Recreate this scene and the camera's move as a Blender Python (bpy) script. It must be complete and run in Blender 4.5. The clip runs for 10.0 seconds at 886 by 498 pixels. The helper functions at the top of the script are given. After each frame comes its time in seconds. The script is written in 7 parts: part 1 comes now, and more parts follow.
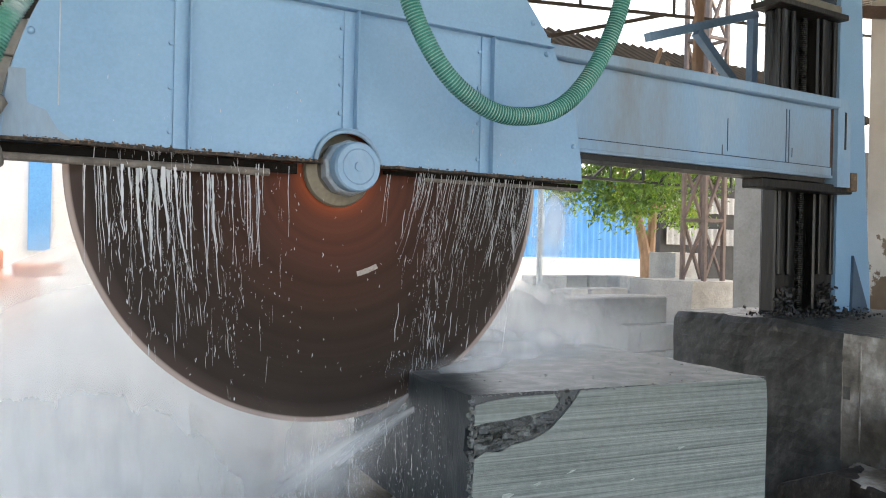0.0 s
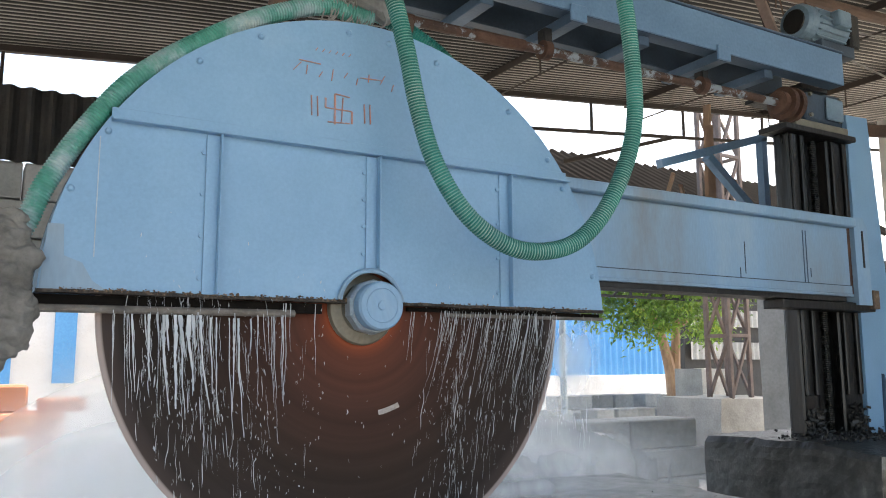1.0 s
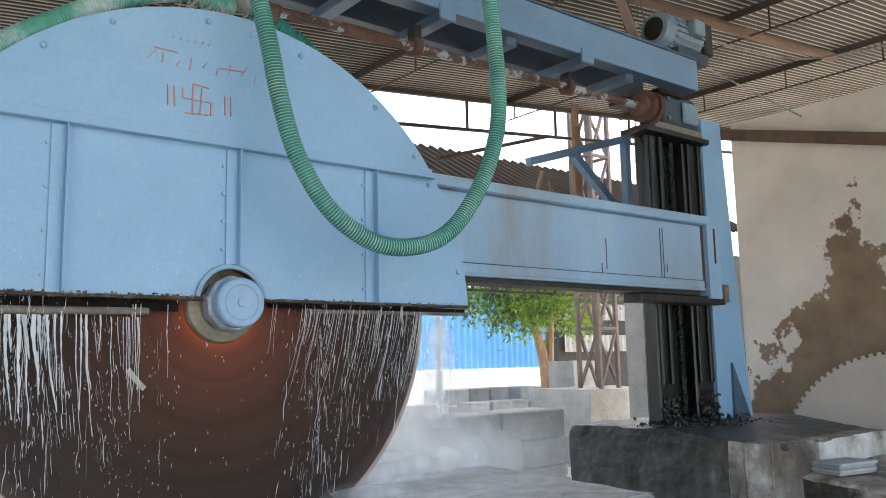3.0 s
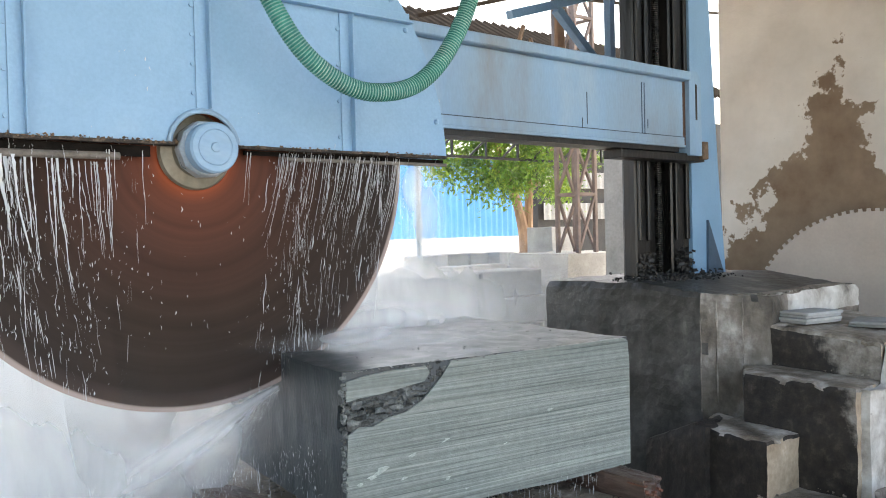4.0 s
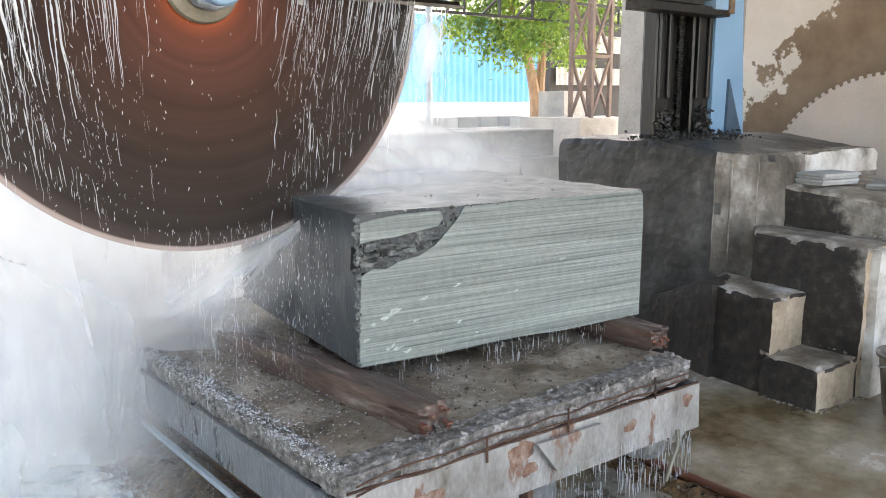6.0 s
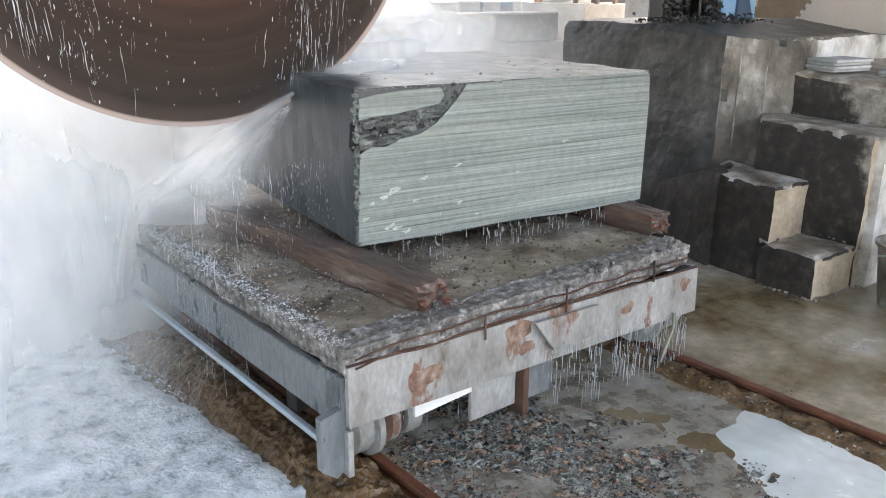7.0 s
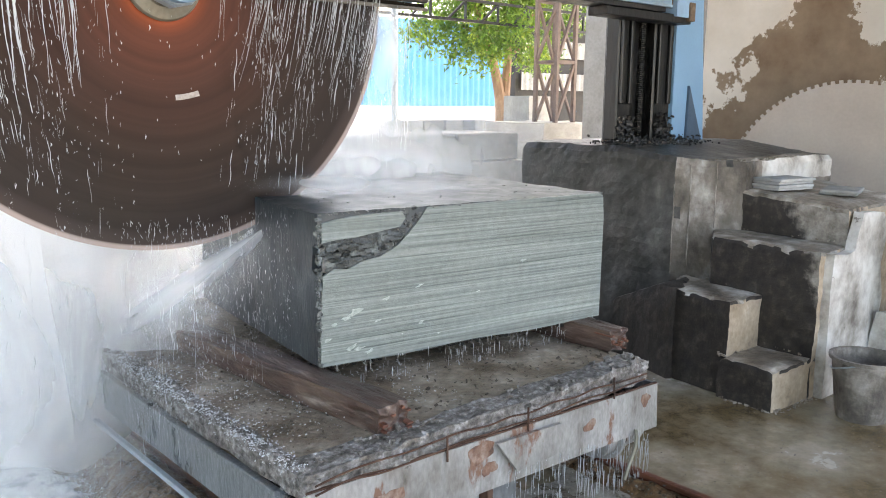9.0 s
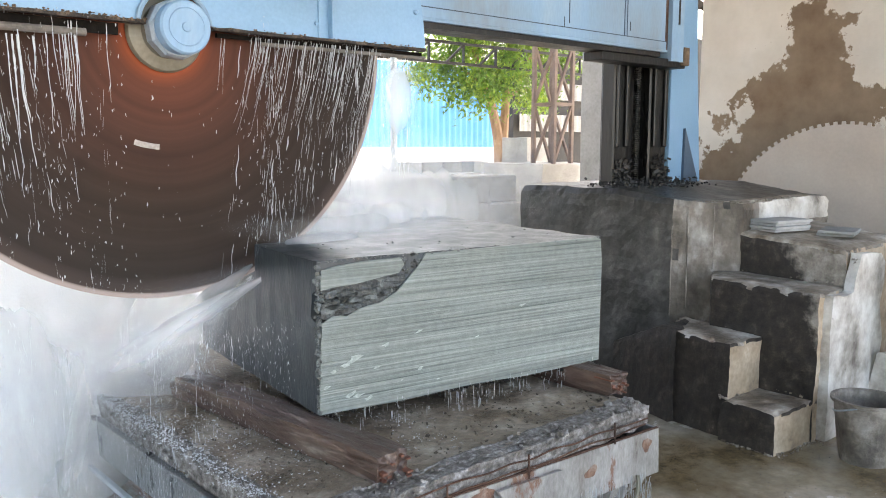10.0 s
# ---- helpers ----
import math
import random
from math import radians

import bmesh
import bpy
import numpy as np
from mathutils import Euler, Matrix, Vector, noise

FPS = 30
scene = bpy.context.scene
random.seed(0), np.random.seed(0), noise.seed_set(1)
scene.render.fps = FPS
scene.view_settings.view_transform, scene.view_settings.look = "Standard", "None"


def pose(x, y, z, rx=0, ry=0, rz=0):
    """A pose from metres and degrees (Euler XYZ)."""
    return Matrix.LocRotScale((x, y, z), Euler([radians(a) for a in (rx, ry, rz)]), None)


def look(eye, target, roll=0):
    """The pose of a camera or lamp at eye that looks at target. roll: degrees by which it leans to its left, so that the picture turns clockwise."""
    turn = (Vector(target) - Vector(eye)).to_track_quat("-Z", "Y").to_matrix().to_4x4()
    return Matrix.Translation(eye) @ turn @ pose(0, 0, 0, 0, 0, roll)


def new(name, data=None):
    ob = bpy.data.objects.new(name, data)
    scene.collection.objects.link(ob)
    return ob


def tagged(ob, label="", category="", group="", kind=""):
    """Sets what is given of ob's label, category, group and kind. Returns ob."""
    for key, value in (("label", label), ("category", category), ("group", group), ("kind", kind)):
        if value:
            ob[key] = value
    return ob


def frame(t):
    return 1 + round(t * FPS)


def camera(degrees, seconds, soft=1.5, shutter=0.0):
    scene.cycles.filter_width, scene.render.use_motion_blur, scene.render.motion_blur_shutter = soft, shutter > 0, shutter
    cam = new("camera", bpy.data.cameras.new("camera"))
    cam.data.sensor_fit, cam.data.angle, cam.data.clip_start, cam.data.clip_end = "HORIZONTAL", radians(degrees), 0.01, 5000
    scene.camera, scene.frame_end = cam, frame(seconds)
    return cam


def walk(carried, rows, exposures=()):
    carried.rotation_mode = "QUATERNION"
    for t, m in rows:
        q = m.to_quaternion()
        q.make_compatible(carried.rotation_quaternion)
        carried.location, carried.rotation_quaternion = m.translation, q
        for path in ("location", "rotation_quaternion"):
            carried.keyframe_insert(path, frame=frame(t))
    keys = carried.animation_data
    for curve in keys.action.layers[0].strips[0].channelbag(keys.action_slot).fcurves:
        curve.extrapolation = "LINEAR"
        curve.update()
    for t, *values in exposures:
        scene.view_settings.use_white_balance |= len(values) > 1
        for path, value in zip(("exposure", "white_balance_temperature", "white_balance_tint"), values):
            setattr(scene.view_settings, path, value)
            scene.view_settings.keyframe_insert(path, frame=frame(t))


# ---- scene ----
cam = camera(56.8, 10.0, soft=1.0)
PATH = [
    (0, (-0.005, -0.003, 1.493), (1.054, 1.693, 1.491), 1.2),
    (0.2, (-0.012, -0.012, 1.509), (1.036, 1.689, 1.59), 1.1),
    (0.5, (-0.022, -0.03, 1.536), (1.01, 1.677, 1.683), 0.6),
    (1, (-0.034, -0.035, 1.553), (0.971, 1.671, 1.837), -0.2),
    (1.5, (-0.042, -0.056, 1.584), (0.939, 1.637, 1.995), -0.7),
    (2, (-0.044, -0.063, 1.595), (0.952, 1.61, 2.054), -0.9),
    (2.5, (-0.003, -0.071, 1.589), (1.145, 1.524, 1.964), -1.2),
    (3, (0.021, -0.069, 1.553), (1.262, 1.476, 1.823), -1.2),
    (3.2, (0.027, -0.064, 1.54), (1.278, 1.484, 1.742), -1.4),
    (4.3, (0.052, -0.044, 1.441), (1.348, 1.476, 1.333), -1.4),
    (4.5, (0.057, -0.039, 1.429), (1.354, 1.476, 1.284), -1.4),
    (5, (0.05, -0.022, 1.417), (1.311, 1.511, 1.171), -0.6),
    (5.2, (0.044, -0.017, 1.416), (1.307, 1.508, 1.137), -0.5),
    (6.3, (0.045, -0.003, 1.375), (1.285, 1.512, 0.963), -0.1),
    (6.5, (0.051, -0.006, 1.369), (1.285, 1.498, 0.906), 0.1),
    (7, (0.054, 0.017, 1.336), (1.265, 1.485, 0.723), 0.5),
    (7.5, (0.056, 0.031, 1.317), (1.272, 1.479, 0.665), 0.8),
    (8, (0.058, 0.025, 1.33), (1.293, 1.476, 0.723), 1.0),
    (8.5, (0.051, -0.005, 1.365), (1.331, 1.456, 0.888), 1.0),
    (9, (0.045, -0.021, 1.378), (1.358, 1.446, 1.026), 0.5),
    (9.5, (0.045, -0.029, 1.391), (1.367, 1.445, 1.108), 0.3),
    (10, (0.043, -0.03, 1.4), (1.365, 1.448, 1.144), 0.1),
]
# the film's own exposure drifts: darker while it looks up, lighter while it looks down
EXPOSURE = [(0.0, 2.38, 7650, 9), (1.0, 2.15, 7100, 8), (2.0, 2.08, 7000, 8), (3.0, 2.38, 7200, 8), (4.5, 2.9, 7800, 10), (7.5, 3.18, 8100, 12), (9.0, 3.1, 7900, 11), (10.0, 3.1, 7900, 11)]
walk(cam, [(t, look(eye, target, roll)) for t, eye, target, roll in PATH], EXPOSURE)

# ---- world, sun, exposure ----
SUN_EL, SUN_AZ = 56.0, 76.0  # azimuth from +y towards +x
world = bpy.data.worlds.new("sky")
scene.world = world
world.use_nodes = True
wn = world.node_tree.nodes
sky = wn.new("ShaderNodeTexSky")
sky.sky_type = "NISHITA"
sky.sun_disc = False
sky.sun_elevation, sky.sun_rotation = radians(SUN_EL), radians(SUN_AZ)
sky.air_density, sky.dust_density, sky.ozone_density = 1.0, 4.0, 1.0
wn["Background"].inputs[1].default_value = 0.15
world.node_tree.links.new(sky.outputs[0], wn["Background"].inputs[0])
sun_dir = Vector((math.sin(radians(SUN_AZ)) * math.cos(radians(SUN_EL)), math.cos(radians(SUN_AZ)) * math.cos(radians(SUN_EL)), math.sin(radians(SUN_EL))))
sun = new("sun", bpy.data.lights.new("sun", "SUN"))
sun.data.energy, sun.data.angle, sun.data.color = 1.7, radians(1.5), (1.0, 0.95, 0.86)
sun.matrix_world = look(sun_dir * 30, (0, 0, 0))

# ---- materials ----
def material(name, stops, scale=6.0, detail=6.0, rough=(0.5, 0.8), metal=0.0, bump=0.2, bump_scale=60.0, spots=None, spot_scale=3.0, spot_at=0.62, stretch=(1, 1, 1), spec=0.5, per_object=0.0, per_island=0.0, fine=0.25):
    """Noise-driven surface: stops are (position, rgb) over a large noise, a finer grain on top, spots of a second colour."""
    m = bpy.data.materials.new(name)
    m.use_nodes = True
    nt = m.node_tree
    n, l = nt.nodes, nt.links
    b = n["Principled BSDF"]
    tc = n.new("ShaderNodeTexCoord")
    mp = n.new("ShaderNodeMapping")
    mp.inputs["Scale"].default_value = stretch
    l.new(tc.outputs["Object"], mp.inputs[0])
    big = n.new("ShaderNodeTexNoise")
    big.inputs["Scale"].default_value, big.inputs["Detail"].default_value, big.inputs["Roughness"].default_value = scale, detail, 0.62
    l.new(mp.outputs[0], big.inputs["Vector"])
    ramp = n.new("ShaderNodeValToRGB")
    el = ramp.color_ramp.elements
    for i, (p, c) in enumerate(stops):
        e = el[i] if i < 2 else el.new(p)
        e.position, e.color = p, (*c, 1)
    l.new(big.outputs["Fac"], ramp.inputs[0])
    grain = n.new("ShaderNodeTexNoise")
    grain.inputs["Scale"].default_value, grain.inputs["Detail"].default_value = bump_scale, 5.0
    l.new(mp.outputs[0], grain.inputs["Vector"])
    over = n.new("ShaderNodeMix")
    over.data_type, over.blend_type = "RGBA", "OVERLAY"
    over.inputs[0].default_value = fine
    l.new(ramp.outputs[0], over.inputs[6])
    l.new(grain.outputs["Fac"], over.inputs[7])
    col = over.outputs[2]
    if spots:
        sn = n.new("ShaderNodeTexNoise")
        sn.inputs["Scale"].default_value, sn.inputs["Detail"].default_value, sn.inputs["Roughness"].default_value = spot_scale, 8.0, 0.7
        l.new(mp.outputs[0], sn.inputs["Vector"])
        sr = n.new("ShaderNodeMapRange")
        sr.inputs[1].default_value, sr.inputs[2].default_value = spot_at, spot_at + 0.04
        l.new(sn.outputs["Fac"], sr.inputs[0])
        mx = n.new("ShaderNodeMix")
        mx.data_type = "RGBA"
        l.new(sr.outputs[0], mx.inputs[0])
        l.new(col, mx.inputs[6])
        mx.inputs[7].default_value = (*spots, 1)
        col = mx.outputs[2]
    if per_object or per_island:
        src = n.new("ShaderNodeObjectInfo").outputs["Random"] if per_object else n.new("ShaderNodeNewGeometry").outputs["Random Per Island"]
        k = per_object or per_island
        mr = n.new("ShaderNodeMapRange")
        mr.inputs[3].default_value, mr.inputs[4].default_value = 1 - k, 1 + k
        l.new(src, mr.inputs[0])
        hv = n.new("ShaderNodeHueSaturation")
        l.new(mr.outputs[0], hv.inputs["Value"])
        l.new(col, hv.inputs["Color"])
        col = hv.outputs[0]
    l.new(col, b.inputs["Base Color"])
    rr = n.new("ShaderNodeMapRange")
    rr.inputs[1].default_value, rr.inputs[2].default_value = 0.3, 0.7
    rr.inputs[3].default_value, rr.inputs[4].default_value = rough
    l.new(big.outputs["Fac"], rr.inputs[0])
    l.new(rr.outputs[0], b.inputs["Roughness"])
    b.inputs["Metallic"].default_value = metal
    b.inputs["Specular IOR Level"].default_value = spec
    if bump:
        bp = n.new("ShaderNodeBump")
        bp.inputs["Strength"].default_value, bp.inputs["Distance"].default_value = bump, 0.01
        l.new(grain.outputs["Fac"], bp.inputs["Height"])
        l.new(bp.outputs[0], b.inputs["Normal"])
    return m


M_BLUE = material("blue_machine_paint", [(0.25, (0.175, 0.335, 0.50)), (0.6, (0.225, 0.40, 0.575)), (0.8, (0.28, 0.44, 0.59))], 1.6, 5, (0.32, 0.5), 0, 0.06, 90, spots=(0.12, 0.14, 0.15), spot_scale=14, spot_at=0.735, fine=0.12)
M_BLUE_DIRTY = material("dusty_blue_beam_paint", [(0.3, (0.22, 0.25, 0.26)), (0.42, (0.235, 0.335, 0.425)), (0.6, (0.24, 0.39, 0.54)), (0.75, (0.32, 0.44, 0.54))], 1.3, 7, (0.5, 0.75), 0, 0.08, 50, spots=(0.30, 0.28, 0.24), spot_scale=3.0, spot_at=0.66, stretch=(1.6, 1, 0.5), fine=0.12)
# darker blues for girder, back plates and undersides, their shade put into the colour
M_BLUE_DARK = material("shaded_blue_grey_paint", [(0.3, (0.035, 0.065, 0.10)), (0.7, (0.075, 0.125, 0.185))], 2.5, 6, (0.4, 0.6), 0, 0.1, 70)
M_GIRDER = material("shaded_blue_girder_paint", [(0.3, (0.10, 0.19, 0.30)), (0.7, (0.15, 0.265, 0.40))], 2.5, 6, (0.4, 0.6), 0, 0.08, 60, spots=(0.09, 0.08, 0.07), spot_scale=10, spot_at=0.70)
M_UNDER = material("shaded_blue_grey_underside_paint", [(0.3, (0.022, 0.036, 0.052)), (0.7, (0.05, 0.08, 0.115))], 4, 6, (0.5, 0.7), 0, 0.1, 60)
M_STEEL = material("wet_grey_steel", [(0.3, (0.30, 0.36, 0.41)), (0.7, (0.45, 0.52, 0.57))], 9, 5, (0.25, 0.45), 0.35, 0.1, 90)
M_FLANGE = material("olive_grey_steel", [(0.3, (0.13, 0.12, 0.09)), (0.7, (0.24, 0.22, 0.17))], 7, 5, (0.3, 0.5), 0.2, 0.1, 60)
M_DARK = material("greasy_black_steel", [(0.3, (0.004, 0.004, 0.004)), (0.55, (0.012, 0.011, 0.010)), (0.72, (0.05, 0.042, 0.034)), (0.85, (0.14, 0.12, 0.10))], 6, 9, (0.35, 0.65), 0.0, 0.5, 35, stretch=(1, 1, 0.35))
M_RUST = material("rusty_steel", [(0.3, (0.035, 0.018, 0.012)), (0.5, (0.085, 0.040, 0.025)), (0.75, (0.15, 0.09, 0.062))], 8, 8, (0.6, 0.9), 0.1, 0.5, 60)
M_RAIL = material("wet_rusted_rail", [(0.3, (0.06, 0.022, 0.012)), (0.6, (0.15, 0.05, 0.025)), (0.8, (0.2, 0.09, 0.05))], 6, 8, (0.45, 0.7), 0.1, 0.4, 60)
M_PIPE = material("rusty_pipe_with_flaking_blue_paint", [(0.3, (0.035, 0.02, 0.014)), (0.6, (0.10, 0.052, 0.036))], 8, 7, (0.55, 0.8), 0.1, 0.5, 70, spots=(0.26, 0.30, 0.33), spot_scale=5, spot_at=0.52)
M_TIMBER = material("dry_brown_timber", [(0.3, (0.055, 0.032, 0.022)), (0.7, (0.15, 0.095, 0.065))], 5, 8, (0.7, 0.9), 0, 0.6, 60, stretch=(0.3, 1, 1))
M_SLEEPER = material("wet_red_brown_timber", [(0.3, (0.028, 0.019, 0.015)), (0.45, (0.075, 0.043, 0.034)), (0.6, (0.135, 0.09, 0.072)), (0.75, (0.34, 0.29, 0.25))], 16, 12, (0.25, 0.6), 0, 1.0, 55, stretch=(1, 0.22, 1), fine=0.6)
M_SPLIT = material("split_reddish_wood", [(0.3, (0.10, 0.035, 0.022)), (0.7, (0.24, 0.10, 0.065))], 14, 8, (0.5, 0.8), 0, 0.8, 60, stretch=(1, 0.3, 1))
M_APRON = material("chipped_grey_white_paint_over_rust", [(0.24, (0.07, 0.05, 0.04)), (0.36, (0.20, 0.185, 0.165)), (0.5, (0.30, 0.29, 0.275)), (0.7, (0.42, 0.41, 0.395))], 9, 14, (0.35, 0.65), 0, 0.5, 90, spots=(0.20, 0.105, 0.07), spot_scale=5.2, spot_at=0.555, stretch=(1, 1, 0.45), fine=0.4)
M_SIDE = material("wet_grey_cart_side", [(0.3, (0.07, 0.075, 0.08)), (0.45, (0.14, 0.15, 0.155)), (0.7, (0.22, 0.23, 0.235))], 8, 11, (0.2, 0.5), 0, 0.5, 60, spots=(0.06, 0.05, 0.045), spot_scale=12, spot_at=0.63, stretch=(1, 1, 0.4), fine=0.5)
M_SLABTOP = material("worn_concrete_deck", [(0.3, (0.09, 0.065, 0.04)), (0.45, (0.20, 0.155, 0.11)), (0.58, (0.31, 0.26, 0.205)), (0.75, (0.48, 0.44, 0.38))], 7, 12, (0.3, 0.75), 0, 1.0, 45, spots=(0.42, 0.40, 0.37), spot_scale=16, spot_at=0.63, fine=0.6)
M_RUBBLE = material("broken_grey_concrete_edge", [(0.3, (0.05, 0.044, 0.04)), (0.47, (0.17, 0.155, 0.14)), (0.58, (0.30, 0.285, 0.27)), (0.76, (0.60, 0.59, 0.58))], 38, 9, (0.5, 0.85), 0, 1.0, 90, per_island=0.3, fine=0.5)
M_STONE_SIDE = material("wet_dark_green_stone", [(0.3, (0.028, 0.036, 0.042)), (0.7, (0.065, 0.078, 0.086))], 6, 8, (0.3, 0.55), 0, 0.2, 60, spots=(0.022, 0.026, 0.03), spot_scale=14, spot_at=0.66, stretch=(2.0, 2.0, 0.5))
M_BROKEN = material("splintered_dark_stone", [(0.3, (0.02, 0.022, 0.022)), (0.5, (0.05, 0.056, 0.055)), (0.7, (0.16, 0.175, 0.165)), (0.8, (0.4, 0.42, 0.40))], 26, 8, (0.25, 0.55), 0, 0.8, 60, per_island=0.6)
M_TOPCRUST = material("wet_stone_crust", [(0.3, (0.05, 0.056, 0.056)), (0.5, (0.11, 0.12, 0.118)), (0.7, (0.22, 0.235, 0.23))], 30, 8, (0.2, 0.5), 0, 0.8, 60, per_island=0.35)
M_RUSTPATCH = material("orange_brown_bleeding_rust", [(0.3, (0.07, 0.04, 0.028)), (0.45, (0.20, 0.105, 0.07)), (0.58, (0.30, 0.21, 0.165)), (0.72, (0.38, 0.34, 0.30))], 26, 10, (0.5, 0.8), 0, 0.6, 60, fine=0.4)
M_DEBRIS = material("brown_grit", [(0.3, (0.06, 0.045, 0.03)), (0.6, (0.16, 0.13, 0.10)), (0.8, (0.34, 0.32, 0.29))], 12, 6, (0.5, 0.8), 0, 0.5, 60, per_island=0.5)
M_NICK = material("pale_fresh_stone", [(0.3, (0.30, 0.34, 0.32)), (0.7, (0.50, 0.54, 0.52))], 30, 6, (0.6, 0.8), 0, 0.5, 60)
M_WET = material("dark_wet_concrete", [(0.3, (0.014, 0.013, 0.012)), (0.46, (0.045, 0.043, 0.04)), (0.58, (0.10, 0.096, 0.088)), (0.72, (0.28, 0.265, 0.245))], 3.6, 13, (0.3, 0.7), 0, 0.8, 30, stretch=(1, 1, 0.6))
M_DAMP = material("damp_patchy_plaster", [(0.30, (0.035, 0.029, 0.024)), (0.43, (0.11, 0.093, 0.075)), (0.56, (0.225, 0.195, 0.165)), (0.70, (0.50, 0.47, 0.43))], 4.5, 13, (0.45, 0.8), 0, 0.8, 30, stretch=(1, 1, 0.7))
M_STEP_TOP = material("worn_pale_step_concrete", [(0.3, (0.085, 0.07, 0.055)), (0.5, (0.20, 0.175, 0.145)), (0.62, (0.38, 0.35, 0.31)), (0.78, (0.62, 0.60, 0.56))], 6, 9, (0.4, 0.8), 0, 0.9, 30)
M_WHITE_PLASTER = material("peeling_white_plaster", [(0.3, (0.14, 0.12, 0.10)), (0.43, (0.40, 0.37, 0.33)), (0.55, (0.62, 0.60, 0.56)), (0.7, (0.78, 0.77, 0.74))], 4, 12, (0.6, 0.85), 0, 0.7, 30, spots=(0.16, 0.14, 0.12), spot_scale=9, spot_at=0.64)
M_CONC = material("grey_concrete", [(0.3, (0.26, 0.25, 0.23)), (0.7, (0.42, 0.41, 0.38))], 3, 8, (0.7, 0.9), 0, 0.4, 40, per_object=0.15)
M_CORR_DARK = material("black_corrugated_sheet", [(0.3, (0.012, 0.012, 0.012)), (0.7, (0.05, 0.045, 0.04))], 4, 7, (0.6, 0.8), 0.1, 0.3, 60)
M_TRUSS = material("dusty_roof_steel", [(0.3, (0.018, 0.013, 0.010)), (0.7, (0.05, 0.036, 0.028))], 5, 6, (0.6, 0.85), 0.1, 0.2, 60)
M_GREENLEAF = material("green_leaf", [(0.3, (0.05, 0.13, 0.015)), (0.5, (0.13, 0.25, 0.025)), (0.7, (0.30, 0.40, 0.05))], 2.0, 3, (0.5, 0.7), 0, 0, 40, per_island=0.35)
M_BARK = material("pale_brown_bark", [(0.3, (0.22, 0.13, 0.08)), (0.7, (0.42, 0.28, 0.19))], 6, 8, (0.8, 0.95), 0, 0.8, 30, stretch=(1, 1, 0.3))
M_BLUESHEET = material("sky_blue_corrugated_sheet", [(0.3, (0.08, 0.31, 0.62)), (0.7, (0.14, 0.40, 0.71))], 0.8, 4, (0.4, 0.6), 0, 0.05, 40)
M_WHITEWALL = material("whitewashed_wall", [(0.3, (0.68, 0.66, 0.62)), (0.7, (0.82, 0.80, 0.77))], 1.5, 6, (0.8, 0.95), 0, 0.2, 30)
M_BLOCKS = material("cut_grey_stone_blocks", [(0.3, (0.24, 0.25, 0.25)), (0.7, (0.42, 0.43, 0.42))], 3, 6, (0.7, 0.9), 0, 0.3, 30, per_object=0.3)
M_ORANGE = material("faded_orange_paint", [(0.3, (0.5, 0.17, 0.07)), (0.7, (0.66, 0.27, 0.12))], 3, 5, (0.5, 0.7), 0, 0.1, 50)
M_BUCKET = material("cement_splashed_bucket", [(0.3, (0.05, 0.042, 0.035)), (0.48, (0.15, 0.13, 0.11)), (0.6, (0.30, 0.27, 0.235)), (0.75, (0.48, 0.45, 0.41))], 7, 10, (0.5, 0.8), 0, 0.4, 60)
M_CLOTH = material("dirty_grey_cloth", [(0.3, (0.10, 0.095, 0.085)), (0.6, (0.24, 0.225, 0.20)), (0.8, (0.45, 0.43, 0.39))], 7, 8, (0.8, 0.95), 0, 0.6, 60)
M_MARK = material("red_chalk_paint", [(0.3, (0.30, 0.33, 0.42)), (0.45, (0.46, 0.26, 0.23)), (0.7, (0.62, 0.24, 0.16))], 30, 5, (0.7, 0.9), 0, 0.2, 80)
M_MUD = material("brown_green_mud", [(0.3, (0.035, 0.021, 0.010)), (0.5, (0.11, 0.058, 0.022)), (0.64, (0.16, 0.10, 0.05)), (0.76, (0.42, 0.40, 0.36))], 22, 12, (0.2, 0.55), 0, 1.0, 60, fine=0.6)
M_CHIP = material("slate_chips", [(0.22, (0.04, 0.06, 0.09)), (0.34, (0.10, 0.12, 0.13)), (0.44, (0.23, 0.22, 0.18)), (0.52, (0.09, 0.10, 0.105)), (0.60, (0.26, 0.14, 0.07)), (0.66, (0.20, 0.205, 0.20)), (0.78, (0.62, 0.61, 0.57))], 22, 4, (0.08, 0.35), 0, 0.3, 50, per_island=0.9)
M_SLURRY = material("milky_stone_slurry", [(0.3, (0.48, 0.52, 0.50)), (0.7, (0.62, 0.66, 0.64))], 3, 5, (0.12, 0.3), 0, 0.1, 20)
M_SILT = material("wet_grey_brown_silt", [(0.3, (0.10, 0.083, 0.06)), (0.5, (0.20, 0.18, 0.145)), (0.7, (0.36, 0.34, 0.30))], 9, 12, (0.15, 0.45), 0, 0.5, 70, fine=0.5)
M_GREASE = material("black_grease_coated_steel", [(0.3, (0.003, 0.003, 0.003)), (0.6, (0.008, 0.0075, 0.007)), (0.78, (0.035, 0.03, 0.026))], 7, 9, (0.2, 0.5), 0, 0.6, 30, stretch=(2, 1, 0.15))
M_THREAD = material("greasy_bright_thread", [(0.3, (0.006, 0.006, 0.006)), (0.6, (0.03, 0.03, 0.028)), (0.75, (0.14, 0.13, 0.12))], 30, 4, (0.2, 0.4), 0.5, 0.3, 60)
M_PALECONC = material("pale_plastered_concrete", [(0.3, (0.20, 0.20, 0.19)), (0.7, (0.31, 0.305, 0.295))], 2, 8, (0.7, 0.9), 0, 0.3, 30)
